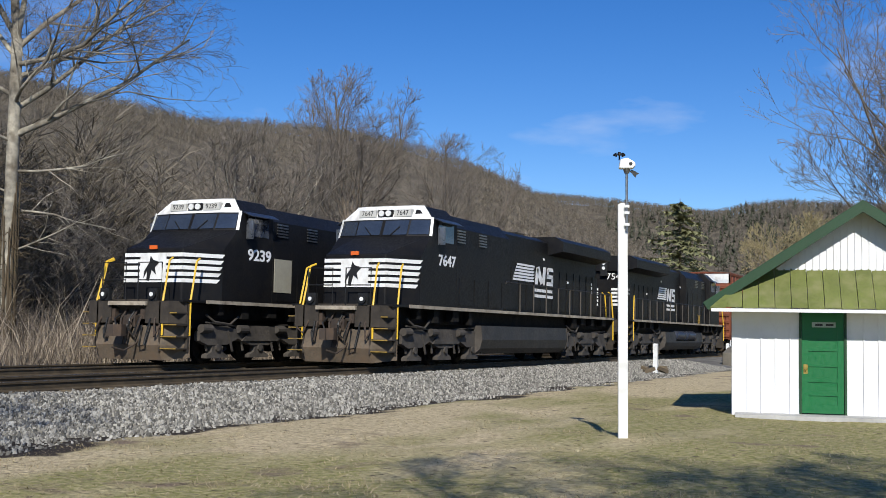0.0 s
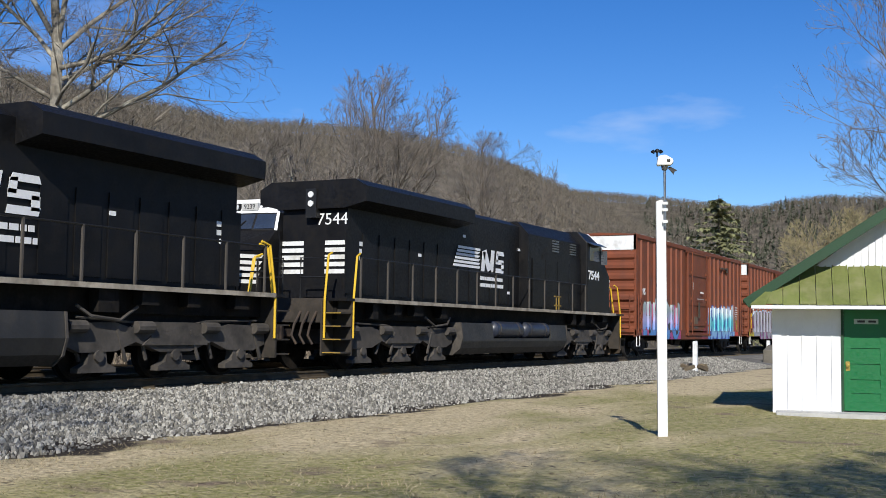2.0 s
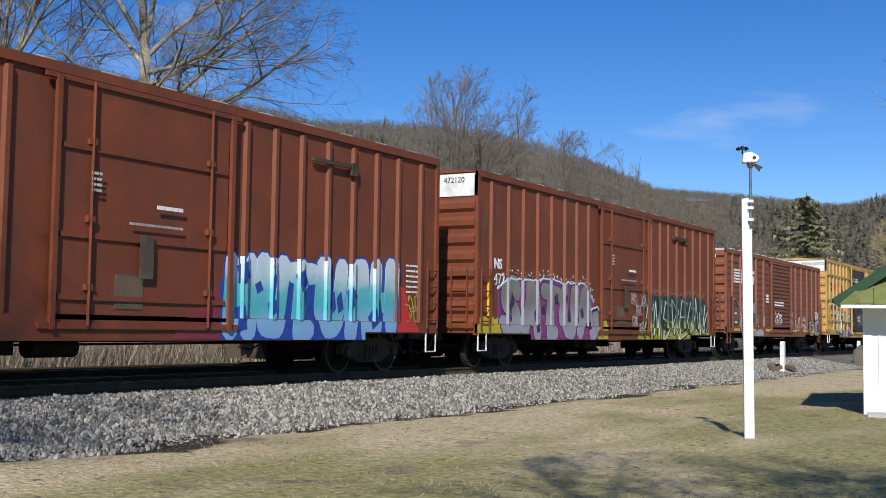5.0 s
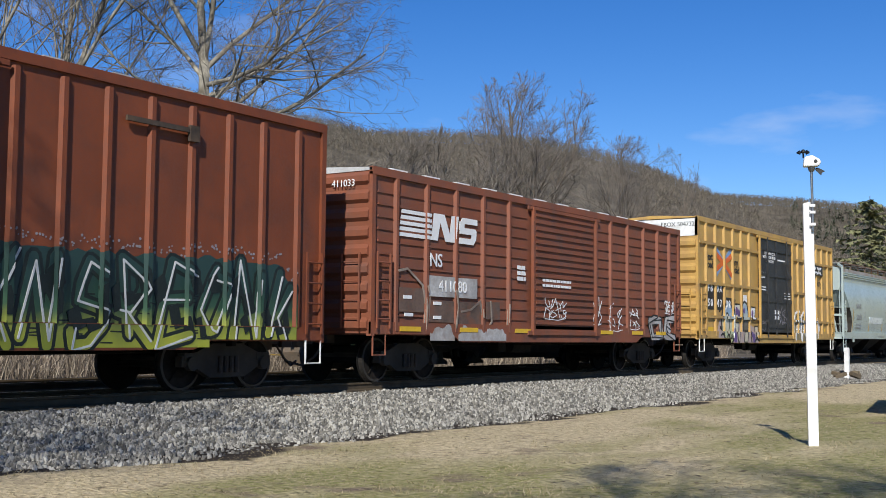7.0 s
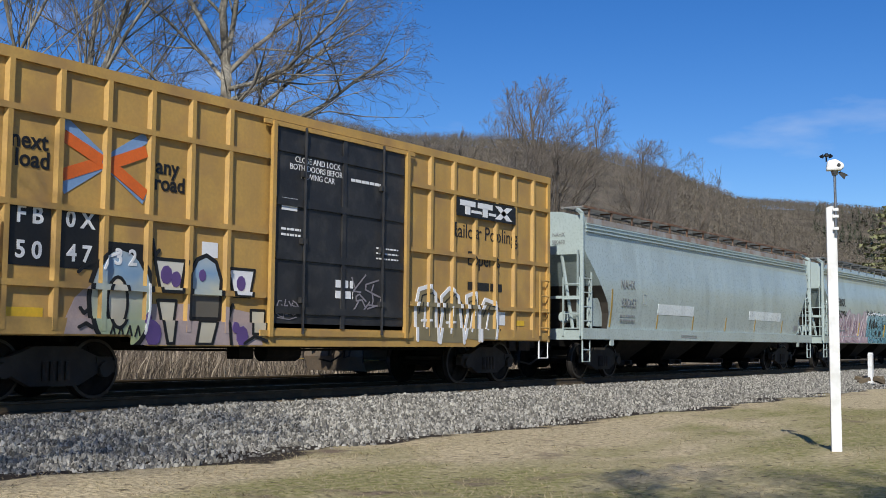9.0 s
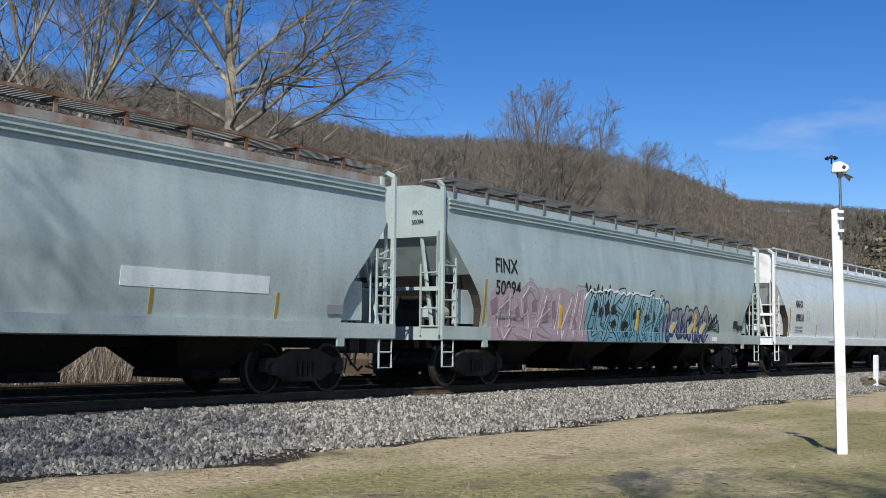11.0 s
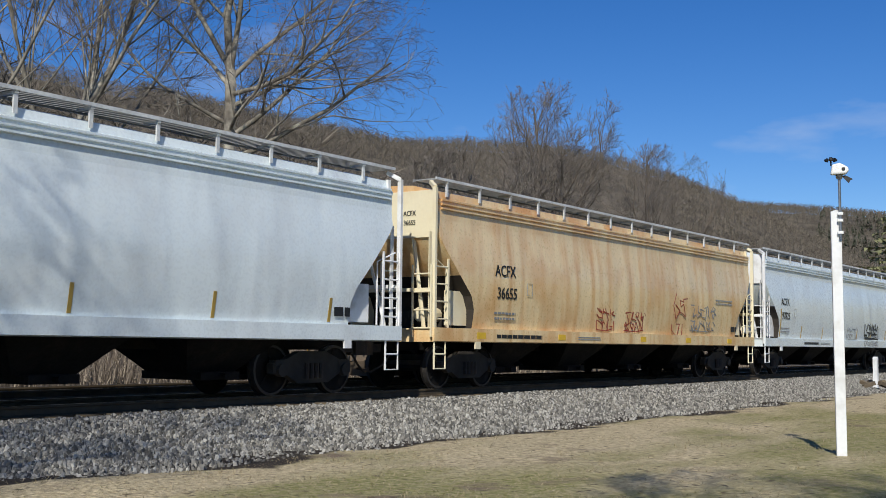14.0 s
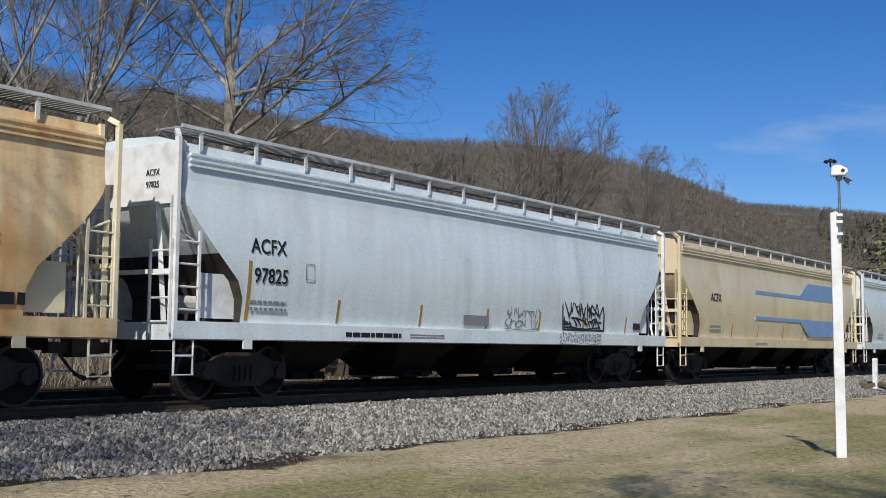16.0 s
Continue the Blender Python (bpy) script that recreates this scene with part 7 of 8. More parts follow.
def shed():
    t = thing("shed", "small white board-sided shed with green door and green roof", "shed")
    t.matrix_basis = SHED
    W, D, H = 4.8, 4.2, 2.25
    ridge, eave = 4.20, 2.30
    WHT, TR = M["siding"], M["greentrim"]
    d0, d1, dh = 1.27, 2.11, 2.06
    for name, box in (("wall", (0, d0, 0, 0.12, 0.04, H)), ("wall", (d1, W, 0, 0.12, 0.04, H)), ("wall", (d0, d1, 0, 0.12, dh + 0.04, H)), ("wall", (0, 0.12, 0.12, D, 0.04, H)), ("wall", (W - 0.12, W, 0.12, D, 0.04, H)), ("wall", (0.12, W - 0.12, D - 0.12, D, 0.04, H))):
        part(name, Geo().box(*box), WHT, t)
    gb = Geo().prism([(0.0, H), (W, H), (W, H + 0.05), (W / 2 - 0.02, ridge - 0.12), (0.0, H + 0.05)], "y", 0.0, 0.1)
    part("gable", gb, WHT, t, "white gable boards")
    bt = Geo().box(-0.016, 0.016, -0.022, 0.0, 0.06, H - 0.02).mesh("batten", WHT)
    for i in range(1, 18):
        x = i * 0.272
        if d0 - 0.1 < x < d1 + 0.1:
            continue
        o = new("batten", bt)
        o.parent = t
        o.location = (x, 0, 0)
    for i in range(1, 40):
        x = i * 0.13
        top = H + 0.05 + (ridge - 0.12 - H - 0.05) * (1 - abs(x - W / 2) / (W / 2)) - 0.03
        if top > 2.6:
            part("gable_board", Geo().box(x - 0.052, x + 0.052, -0.02, 0.0, 2.5, top), WHT, t)
    part("corner_board", Geo().box(-0.02, 0.15, -0.025, 0.0, 0.0, H), M["siding"], t, "white corner board")
    part("corner_board", Geo().box(-0.025, 0.0, 0.0, 0.14, 0.0, H), M["siding"], t, "white corner board")
    # door with raised frame and sunk panels
    door = part("door", Geo().box(d0 + 0.03, d1 - 0.03, 0.03, 0.07, 0.12, dh), M["green"], t, "bright green panelled door")
    for x0, x1 in ((d0 + 0.03, d0 + 0.15), (d1 - 0.15, d1 - 0.03)):
        part("door_stile", Geo().box(x0, x1, 0.012, 0.03, 0.12, dh), M["green"], door)
    for z in (0.12, 0.46, 0.72, 1.02, 1.32, 1.80):
        part("door_rail", Geo().box(d0 + 0.15, d1 - 0.15, 0.012, 0.03, z, z + (0.16 if z < 0.2 or z > 1.7 else 0.09)), M["green"], door)
    part("door_frame", Geo().box(d0 - 0.02, d0 + 0.025, -0.03, 0.05, 0.04, dh + 0.04).box(d1 - 0.025, d1 + 0.02, -0.03, 0.05, 0.04, dh + 0.04), M["greentrim"], t)
    kb = Geo().tube([(d0 + 0.1, 0.01, 0.98), (d0 + 0.1, -0.05, 0.98)], 0.03, 10)
    kb.box(d0 + 0.06, d0 + 0.14, 0.005, 0.014, 0.88, 1.06)
    part("door_knob", kb, M["brass"], door, "brass knob on its plate")
    sg = part("door_sign", Geo().box(d0 + 0.22, d1 - 0.18, 0.0, 0.012, 1.78, 1.88), M["signgrey"], door, "small grey sign, writing worn")
    for i in range(2):
        part("sign_bar", Geo().box(d0 + 0.28 + 0.2 * i, d0 + 0.42 + 0.2 * i, -0.004, 0.0, 1.81, 1.85), M["ink"], sg)
    part("slab", Geo().box(0.05, W + 0.4, -0.75, -0.0, -0.25, 0.10), M["concrete"], t, "concrete step slab")
    part("foundation", Geo().box(-0.04, W + 0.04, 0.0, D, -0.3, 0.04), M["concrete"], t)
    # pent roof over the door, shingled with tin panels
    z0, z1, y0, y1 = 2.12, 2.93, -0.72, 0.02
    n = 19
    p0, p1 = -0.42, W + 0.5
    for i in range(n):
        for j in range(2):
            a, b = p0 + (p1 - p0) * i / n, p0 + (p1 - p0) * (i + 1) / n
            if j == 0 or i > 0:
                f0, f1 = j * 0.5, j * 0.5 + 0.5
                s0 = max(a, p0 + 0.55 * f0 * 2 * 0.4)
                k = Geo()
                lift = 0.012 * (i % 2) + (0.02 if j == 0 else 0.0)
                q = []
                for x, f in ((a + 0.006, f0), (b - 0.006, f0), (b - 0.006, f1 + 0.02), (a + 0.006, f1 + 0.02)):
                    xx = max(x, p0 + 0.92 * f)
                    q.append(Vector((xx, y0 + (y1 - y0) * f, z0 + (z1 - z0) * f + lift)))
                k.v = [tuple(v) for v in q] + [(v.x, v.y, v.z - 0.02) for v in q]
                k.f = [(0, 1, 2, 3), (7, 6, 5, 4), (0, 4, 5, 1), (1, 5, 6, 2), (2, 6, 7, 3), (3, 7, 4, 0)]
                k.k = [0] * 6
                part("roof_panel", k, M["greenroof"], t, "mossy green tin panel")
    hip = Geo()
    hip.v = [(p0, y0, z0 - 0.01), (p0 + 0.92, y1, z1 - 0.01), (p0, y1 + 0.3, z0 - 0.01), (p0, y0, z0 - 0.03), (p0 + 0.92, y1, z1 - 0.03), (p0, y1 + 0.3, z0 - 0.03)]
    hip.f = [(0, 1, 2), (5, 4, 3), (0, 3, 4, 1), (1, 4, 5, 2), (2, 5, 3, 0)]
    hip.k = [0] * 5
    part("roof_hip", hip, M["greenroof"], t)
    part("soffit", Geo().box(p0 + 0.05, p1 - 0.05, y0 + 0.03, 0.0, z0 - 0.05, z0 - 0.025), WHT, t)
    part("fascia", Geo().box(p0 + 0.02, p1, y0 + 0.01, y0 + 0.03, z0 - 0.07, z0 - 0.005), M["siding"], t, "white eave board")
    # main gable roof, running back
    for s in (-1, 1):
        e = Geo()
        cx, over = W / 2, 0.56
        low = Vector((cx + s * (W / 2 + over), 0, eave - 0.08))
        top = Vector((cx, 0, ridge))
        for a, b, th in ((-0.46, D + 0.3, 0.05),):
            e.v = [(low.x, a, low.z), (top.x, a, top.z), (top.x, b, top.z), (low.x, b, low.z), (low.x, a, low.z - th), (top.x, a, top.z - th), (top.x, b, top.z - th), (low.x, b, low.z - th)]
            e.f = [(0, 1, 2, 3), (7, 6, 5, 4), (0, 4, 5, 1), (1, 5, 6, 2), (2, 6, 7, 3), (3, 7, 4, 0)]
            e.k = [0] * 6
        part("roof", e, M["greentrim"], t, "green gable roof slope")
        rk = Geo()
        rk.v = [(low.x, -0.50, low.z + 0.01), (top.x, -0.50, top.z + 0.01), (top.x, -0.50, top.z - 0.22), (low.x + (-s) * 0.1, -0.50, low.z - 0.14),
                (low.x, -0.46, low.z + 0.01), (top.x, -0.46, top.z + 0.01), (top.x, -0.46, top.z - 0.22), (low.x + (-s) * 0.1, -0.46, low.z - 0.14)]
        rk.f = [(0, 1, 2, 3), (7, 6, 5, 4), (0, 4, 5, 1), (1, 5, 6, 2), (2, 6, 7, 3), (3, 7, 4, 0)]
        rk.k = [0] * 6
        part("rake_board", rk, M["greentrim"], t, "green rake board")
        ins = Geo()
        ins.v = [(low.x - s * 0.2, -0.44, low.z - 0.02), (top.x, -0.44, top.z - 0.08), (top.x, 0.0, top.z - 0.08), (low.x - s * 0.2, 0.0, low.z - 0.02)]
        ins.v += [(x, y, z - 0.015) for x, y, z in ins.v]
        ins.f = [(0, 1, 2, 3), (7, 6, 5, 4), (0, 4, 5, 1), (1, 5, 6, 2), (2, 6, 7, 3), (3, 7, 4, 0)]
        ins.k = [0] * 6
        part("soffit_board", ins, M["greentrim"], t)
    return t


M["brass"] = material("brass", (0.6, 0.42, 0.12), 0.3, 0.9, vary=0.1)
M["signgrey"] = material("faded sign", (0.30, 0.36, 0.32), 0.6, vary=0.15)
shed()

post = thing("post", "square white wooden post carrying a weather station", "post", at=(15.45, 4.45, GROUND_Z - 0.02))
post.rotation_euler = (radians(0.4), radians(-0.5), radians(-70))
bevel(part("shaft", Geo().prism([(-0.065, -0.065), (0.065, -0.065), (0.065, 0.065), (-0.065, 0.065)], "z", -0.3, 3.22), M["white"], post, "white painted post"), 0.008, 2)
part("cap_cut", Geo().prism([(-0.065, 3.22), (0.065, 3.22), (0.0, 3.24)], "y", -0.065, 0.065), M["white"], post)
cl = Geo().tube([(0.05, -0.10, 2.85), (0.05, -0.10, 3.72)], 0.018, 8)
part("mast", cl, M["steel"], post, "thin galvanized mast")
for z in (2.92, 3.08, 3.17):
    part("clamp", Geo().box(0.015, 0.085, -0.125, -0.075, z, z + 0.035), M["white"], post)
ws = Geo().prism([(-0.06, 3.70), (0.13, 3.70), (0.17, 3.74), (0.16, 3.79), (0.06, 3.85), (-0.04, 3.83)], "y", -0.17, -0.03)
bevel(part("station_body", ws, M["white"], post, "white weather station box"), 0.02, 2)
part("sensor_port", Geo().tube([(0.10, -0.176, 3.765), (0.10, -0.16, 3.765)], 0.024, 10), M["ink"], post)
part("station_base", Geo().tube([(0.05, -0.10, 3.64), (0.05, -0.10, 3.70)], 0.035, 10, r_end=0.05), M["steel"], post, "sensor base")
cups = Geo().tube([(-0.05, -0.1, 3.82), (-0.05, -0.1, 3.90)], 0.012, 6)
for a in range(3):
    c, s = math.cos(a * 2.094 + 0.5), math.sin(a * 2.094 + 0.5)
    cups.tube([(-0.05, -0.1, 3.90), (-0.05 + 0.07 * c, -0.1 + 0.07 * s, 3.90)], 0.007, 5)
    cups.tube([(-0.05 + 0.05 * c, -0.1 + 0.05 * s, 3.90), (-0.05 + 0.09 * c, -0.1 + 0.09 * s, 3.90)], 0.032, 7, r_end=0.014)
part("anemometer_cups", cups, M["ink"], post, "black anemometer cups", kind="stuff")
vane = Geo().prism([(0.09, 3.67), (0.17, 3.58), (0.185, 3.62), (0.22, 3.635), (0.17, 3.665), (0.12, 3.69)], "y", -0.11, -0.09)
part("wind_vane", vane, M["ink"], post, "black wind vane fin")


def marker(x, y, h, label):
    t = thing("marker_stake", label, "marker stake", "white stakes by the track", at=(x, y, ballast_z(x, y) - 0.05))
    part("stake", Geo().box(-0.08, 0.08, -0.08, 0.08, 0, h), M["white"], t)
    part("top", Geo().prism([(-0.08, h), (0.08, h), (0, h + 0.05)], "y", -0.08, 0.08), M["white"], t)
    return t


stake = marker(43.8, 11.35, 1.15, "short white wooden stake in the ballast")
marker(62.0, 12.2, 1.0, "short white wooden stake by the crossing")
rubble = thing("rubble", "dark clods and scrap wood heaped at the stake", "rubble", at=(43.9, 11.2, -0.42))
rng = random.Random(8)
for i in range(9):
    a, r = rng.uniform(0, 6.28), rng.uniform(0.2, 1.3)
    part("clod", Geo().box(-0.22, 0.22, -0.09, 0.09, 0, 0.13, 0, Matrix.Translation((r * math.cos(a) * 1.6, r * math.sin(a) * 0.5, 0.04)) @ Matrix.Rotation(a * 3, 4, "Z") @ Matrix.Rotation(0.3, 4, "Y")), M["tie"], rubble)
# dark tone puts the block's shade into its colour
M["shadeconcrete"] = material("old concrete, darkened for shade", (0.13, 0.115, 0.09), 0.9, vary=0.3, bump=0.4)
block = thing("concrete_block", "weathered concrete block in painted shade beside the crossing", "concrete block", at=(60.5, 11.3, -0.5))
bevel(part("block", Geo().prism([(-1.9, 0), (1.6, 0), (1.6, 0.95), (-0.6, 0.95), (-1.9, 0.7)], "y", -0.5, 0.5), M["shadeconcrete"], block), 0.04, 2)
cab_box = thing("relay_box", "small rusty relay box on the ballast", "relay box", at=(63.0, 11.6, -0.42))
bevel(part("box", Geo().box(-0.3, 0.3, -0.25, 0.25, 0, 1.0), M["rustgear"], cab_box), 0.02, 2)
part("lid", Geo().box(-0.33, 0.33, -0.28, 0.28, 1.0, 1.05), M["rustgear"], cab_box)


# ---- trees ----
def grow(g, rng, p, d, length, r, level, spread, droop, twigs, sides, segs=4, keep=1.0):
    """One limb as a bent taper, then its branches along it. Slots: 0 bark, 1 twigs."""
    if g.env:
        zc, rad, half, z0 = g.env
        for _ in range(6):
            end = p + d * length
            ring = rad * math.sqrt(max(0.0, 1 - ((end.z - zc) / half) ** 2)) if end.z > zc else rad * (0.25 + 0.75 * max(0.0, (end.z - z0) / (zc - z0)))
            if math.hypot(end.x, end.y) <= ring:
                break
            length *= 0.72
    pts, dirs, q, dd = [p], [d], p.copy(), d.copy()
    wig = 0.16 if level == 0 else 0.26
    for i in range(segs):
        dd = (dd + Vector((rng.gauss(0, wig), rng.gauss(0, wig), rng.gauss(0, wig * 0.7) + (0.06 if level < 2 else -0.03 * max(droop, 0))))).normalized()
        q = q + dd * (length / segs)
        pts.append(q.copy())
        dirs.append(dd)
    n = max(3, sides - 2 * level)
    g.tube(pts, r, n, 0 if level < 2 else 1, r_end=max(r * 0.3, 0.004 * keep), caps=False)
    if level >= twigs:
        return
    kids = {0: 9, 1: 6, 2: 5, 3: 3}.get(level, 3)
    for k in range(kids):
        f = 0.16 + 0.84 * (k + rng.uniform(0.1, 0.9)) / kids
        j = min(int(f * segs), segs - 1)
        o = pts[j].lerp(pts[j + 1], f * segs - j)
        base = dirs[j + 1]
        axis = Vector((rng.gauss(0, 1), rng.gauss(0, 1), rng.gauss(0, 0.8))).normalized()
        side = (axis - base * axis.dot(base)).normalized()
        a = spread * rng.uniform(0.75, 1.45)
        nd = base * math.cos(a) + side * math.sin(a)
        nd.z += 0.15 - 0.3 * droop
        ln = length * rng.uniform(0.42, 0.70) * (1.12 - 0.55 * f)
        grow(g, rng, o, nd.normalized(), ln, max(r * (1 - 0.6 * f) * rng.uniform(0.40, 0.58), 0.006 * keep), level + 1, spread, droop, twigs, sides, 3 if level < 2 else 2, keep)


def bare_tree_mesh(seed, h, r, trunk_h, spread=0.75, twigs=4, keep=1.0, limbs=5, droop=0.5, extra=(), up=0.9, env=None):
    """env: height of the crown's widest ring, its radius, its height above that ring, and where it starts."""
    rng = random.Random(seed)
    g = Geo()
    g.env = env
    top = Vector((rng.uniform(-0.3, 0.3), rng.uniform(-0.3, 0.3), trunk_h))
    g.tube([Vector((0, 0, -0.3)), Vector((top.x * 0.2, top.y * 0.2, trunk_h * 0.12)), Vector((top.x * 0.5, top.y * 0.5, trunk_h * 0.5)), top], r * 1.25, 9, 0, r_end=r * 0.8)
    for k in range(limbs):
        a = k * 6.283 / limbs + rng.uniform(-0.4, 0.4)
        t = rng.uniform(0.25, 0.6) if k else 0.08
        d = Vector((math.cos(a) * t, math.sin(a) * t, up)).normalized()
        grow(g, rng, top, d, (h - trunk_h) * rng.uniform(0.72, 0.98), r * (0.44 if k else 0.7), 0, spread, droop, twigs, 7, 5, keep)
    for z, a, pitch, ln, rr in extra:
        d = Vector((math.cos(a) * math.cos(pitch), math.sin(a) * math.cos(pitch), math.sin(pitch)))
        grow(g, rng, Vector((top.x * z / trunk_h, top.y * z / trunk_h, z)), d, ln, rr, 0, spread * 0.9, droop, twigs, 7, 5, keep)
    return g


def bare_tree(g, m, label, mats, group="bare trees along the line"):
    t = thing("bare_tree", label, "tree", group)
    trunk, crown = Geo(), Geo()
    for dst, want in ((trunk, 0), (crown, 1)):
        used = {}
        for f, k in zip(g.f, g.k):
            if k == want:
                q = []
                for i in f:
                    if i not in used:
                        used[i] = len(dst.v)
                        dst.v.append(g.v[i])
                    q.append(used[i])
                dst.f.append(tuple(q))
                dst.k.append(0)
    part("trunk", trunk, mats[0], t, smooth=True)
    part("crown", crown, mats[1], t, "fine bare twigs")
    t.matrix_basis = m
    return t


M["vine"] = material("woody vine", (0.085, 0.062, 0.036), 0.95, vary=0.35, bump=0.4)
SYC = (M["sycamore"], M["twig"])
GREY = (M["bark"], M["twig"])
# camera-right on the plan, for limbs that reach that way
RIGHT = radians(-50)
SYC_LIMBS = (  # height, way on the plan, climb, length, radius
    (7.2, RIGHT, 0.42, 6.2, 0.105), (8.0, RIGHT + 0.25, 0.62, 5.6, 0.095), (9.4, RIGHT - 0.2, 0.22, 6.6, 0.085), (9.0, RIGHT + 0.35, 0.45, 6.0, 0.08),
    (9.9, RIGHT + 0.1, 0.75, 6.2, 0.09), (8.4, RIGHT + 3.1, 0.5, 4.2, 0.075), (9.6, RIGHT + 2.9, 0.7, 5.2, 0.08), (7.0, RIGHT + 3.4, 0.15, 3.2, 0.05),
    (8.8, RIGHT + 1.5, 0.5, 4.0, 0.06), (8.2, RIGHT - 1.5, 0.4, 4.2, 0.065), (3.6, RIGHT, 0.25, 2.6, 0.04), (4.9, RIGHT + 0.3, 0.05, 3.2, 0.045),
    (6.1, RIGHT - 0.35, -0.05, 3.6, 0.05), (5.4, RIGHT + 2.8, 0.1, 2.6, 0.04))
syc = bare_tree(bare_tree_mesh(11, 21, 0.21, 10.2, 0.72, 4, 0.75, 4, 0.55, extra=SYC_LIMBS),
                pose(26.4, 26.9, GROUND_Z), "tall bare sycamore with pale mottled trunk wrapped in vines", SYC)
rng = random.Random(19)
for k in range(15):
    a, top, turn = rng.uniform(0, 6.28), rng.uniform(3.0, 6.2), rng.uniform(-0.5, 0.5)
    vine = Geo()
    vine.tube([(0.265 * math.cos(a + turn * z) * (1 - 0.02 * z), 0.265 * math.sin(a + turn * z) * (1 - 0.02 * z), z) for z in np.arange(-0.2, top, 0.35)], 0.06, 5, r_end=0.02)
    for _ in range(16):
        z, b = rng.uniform(0.8, top), rng.uniform(0, 6.28)
        p = Vector((0.25 * math.cos(b), 0.25 * math.sin(b), z))
        q = p + Vector((math.cos(b), math.sin(b), rng.uniform(-0.6, 0.5))) * rng.uniform(0.3, 0.9)
        vine.tube([p, p.lerp(q, 0.6) + Vector((0, 0, 0.08)), q], 0.010, 4, r_end=0.004)
    part("vine", vine, M["vine"], syc, "brown woody vine on the trunk")
bare_tree(bare_tree_mesh(12, 20, 0.17, 6.5, 0.5, 4, 1.1, 4, -0.5), pose(22.9, 30.5, GROUND_Z), "bare grey tree with upright limbs", SYC)
bare_tree(bare_tree_mesh(13, 19, 0.15, 6.0, 0.5, 4, 1.1, 4, -0.5), pose(25.3, 32.6, GROUND_Z), "bare grey tree with upright limbs", SYC)
bare_tree(bare_tree_mesh(14, 18, 0.16, 5.0, 0.5, 4, 1.1, 4, -0.5), pose(19.6, 31.5, GROUND_Z), "bare grey tree with upright limbs", SYC)
bare_tree(bare_tree_mesh(21, 21.0, 0.26, 7.0, 0.55, 4, 1.5, 10, -0.2, env=(16.4, 5.4, 4.0, 3.0)), pose(71.2, 40.2, GROUND_Z), "broad bare tree with many upright limbs", GREY)
bare_tree(bare_tree_mesh(22, 17.5, 0.22, 4.5, 0.6, 4, 1.4, 6, -0.4, env=(13.5, 6.5, 4.6, 2.0)), pose(87, 40.5, GROUND_Z), "bare tree with spreading crown", GREY)
bare_tree(bare_tree_mesh(23, 14.2, 0.2, 4.5, 0.45, 4, 2.6, 4, -0.7), pose(58, 39.0, GROUND_Z), "slim bare tree with pale limbs", SYC)
bare_tree(bare_tree_mesh(31, 20, 0.26, 5.0, 0.6, 4, 1.5, 8, -0.4), pose(66, 0.3, GROUND_Z), "bare tree standing behind the shed", GREY)
bare_tree(bare_tree_mesh(32, 15, 0.2, 4.0, 0.55, 4, 2.2, 5, -0.4), pose(75, 4.4, GROUND_Z), "bare tree standing behind the shed", GREY)
M["olivetwig"] = material("olive brown twigs", (0.30, 0.25, 0.13), 0.95, vary=0.25, bump=0)
bare_tree(bare_tree_mesh(33, 12, 0.16, 2.0, 0.6, 4, 2.6, 7, -0.3, env=(6.5, 5.5, 5.0, 0.5)), pose(92, 12.5, GROUND_Z), "bushy bare tree with olive twigs", (M["bark"], M["olivetwig"]))
# the trees behind the camera whose shade lies on the lawn
bare_tree(bare_tree_mesh(41, 13, 0.25, 3.5, 0.7, 4, 1.5, 9, 0.2, env=(8.0, 5.0, 5.5, 1.0)), pose(-4.6, -4.9, GROUND_Z), "bare tree shading the lawn", GREY)
bare_tree(bare_tree_mesh(42, 11, 0.22, 3.0, 0.7, 4, 1.5, 9, 0.2, env=(7.0, 4.5, 4.5, 1.0)), pose(0.5, -6.8, GROUND_Z), "bare tree shading the lawn", GREY)

# never in view: added so its twigs dim the ballast and cars at left
bare_tree(bare_tree_mesh(43, 14.5, 0.10, 4.0, 0.75, 4, 1.0, 10, 0.0, env=(9.5, 5.0, 5.0, 3.0)), pose(-4.2, 8.2, GROUND_Z), "unseen fine-twigged bare tree added to shade the track", GREY)

# a band of smaller bare trees behind the far track, three shapes repeated
kinds = [bare_tree(bare_tree_mesh(50 + i, 7.5 + 0.8 * i, 0.07 + 0.01 * i, 2.2, 0.6, 3, 1.5, 4, 0.3), pose(36 + 9 * i, 36 + i, GROUND_Z), "young bare tree in the thicket", GREY, "young bare trees of the thicket") for i in range(4)]
rng = random.Random(77)
for i in range(38):
    y = rng.uniform(30, 80)
    phi = radians(rng.uniform(14, 62))
    x = y / math.tan(phi)
    if 66 < x < 90 and 34 < y < 46:
        continue
    m = pose(x, y, terrain_z(x, y), rng.uniform(-4, 4), rng.uniform(-4, 4), rng.uniform(0, 360))
    c = copy_thing(kinds[i % 4], m)
    s = rng.uniform(0.65, 1.1)
    c.scale = (s, s, s * rng.uniform(0.9, 1.2))


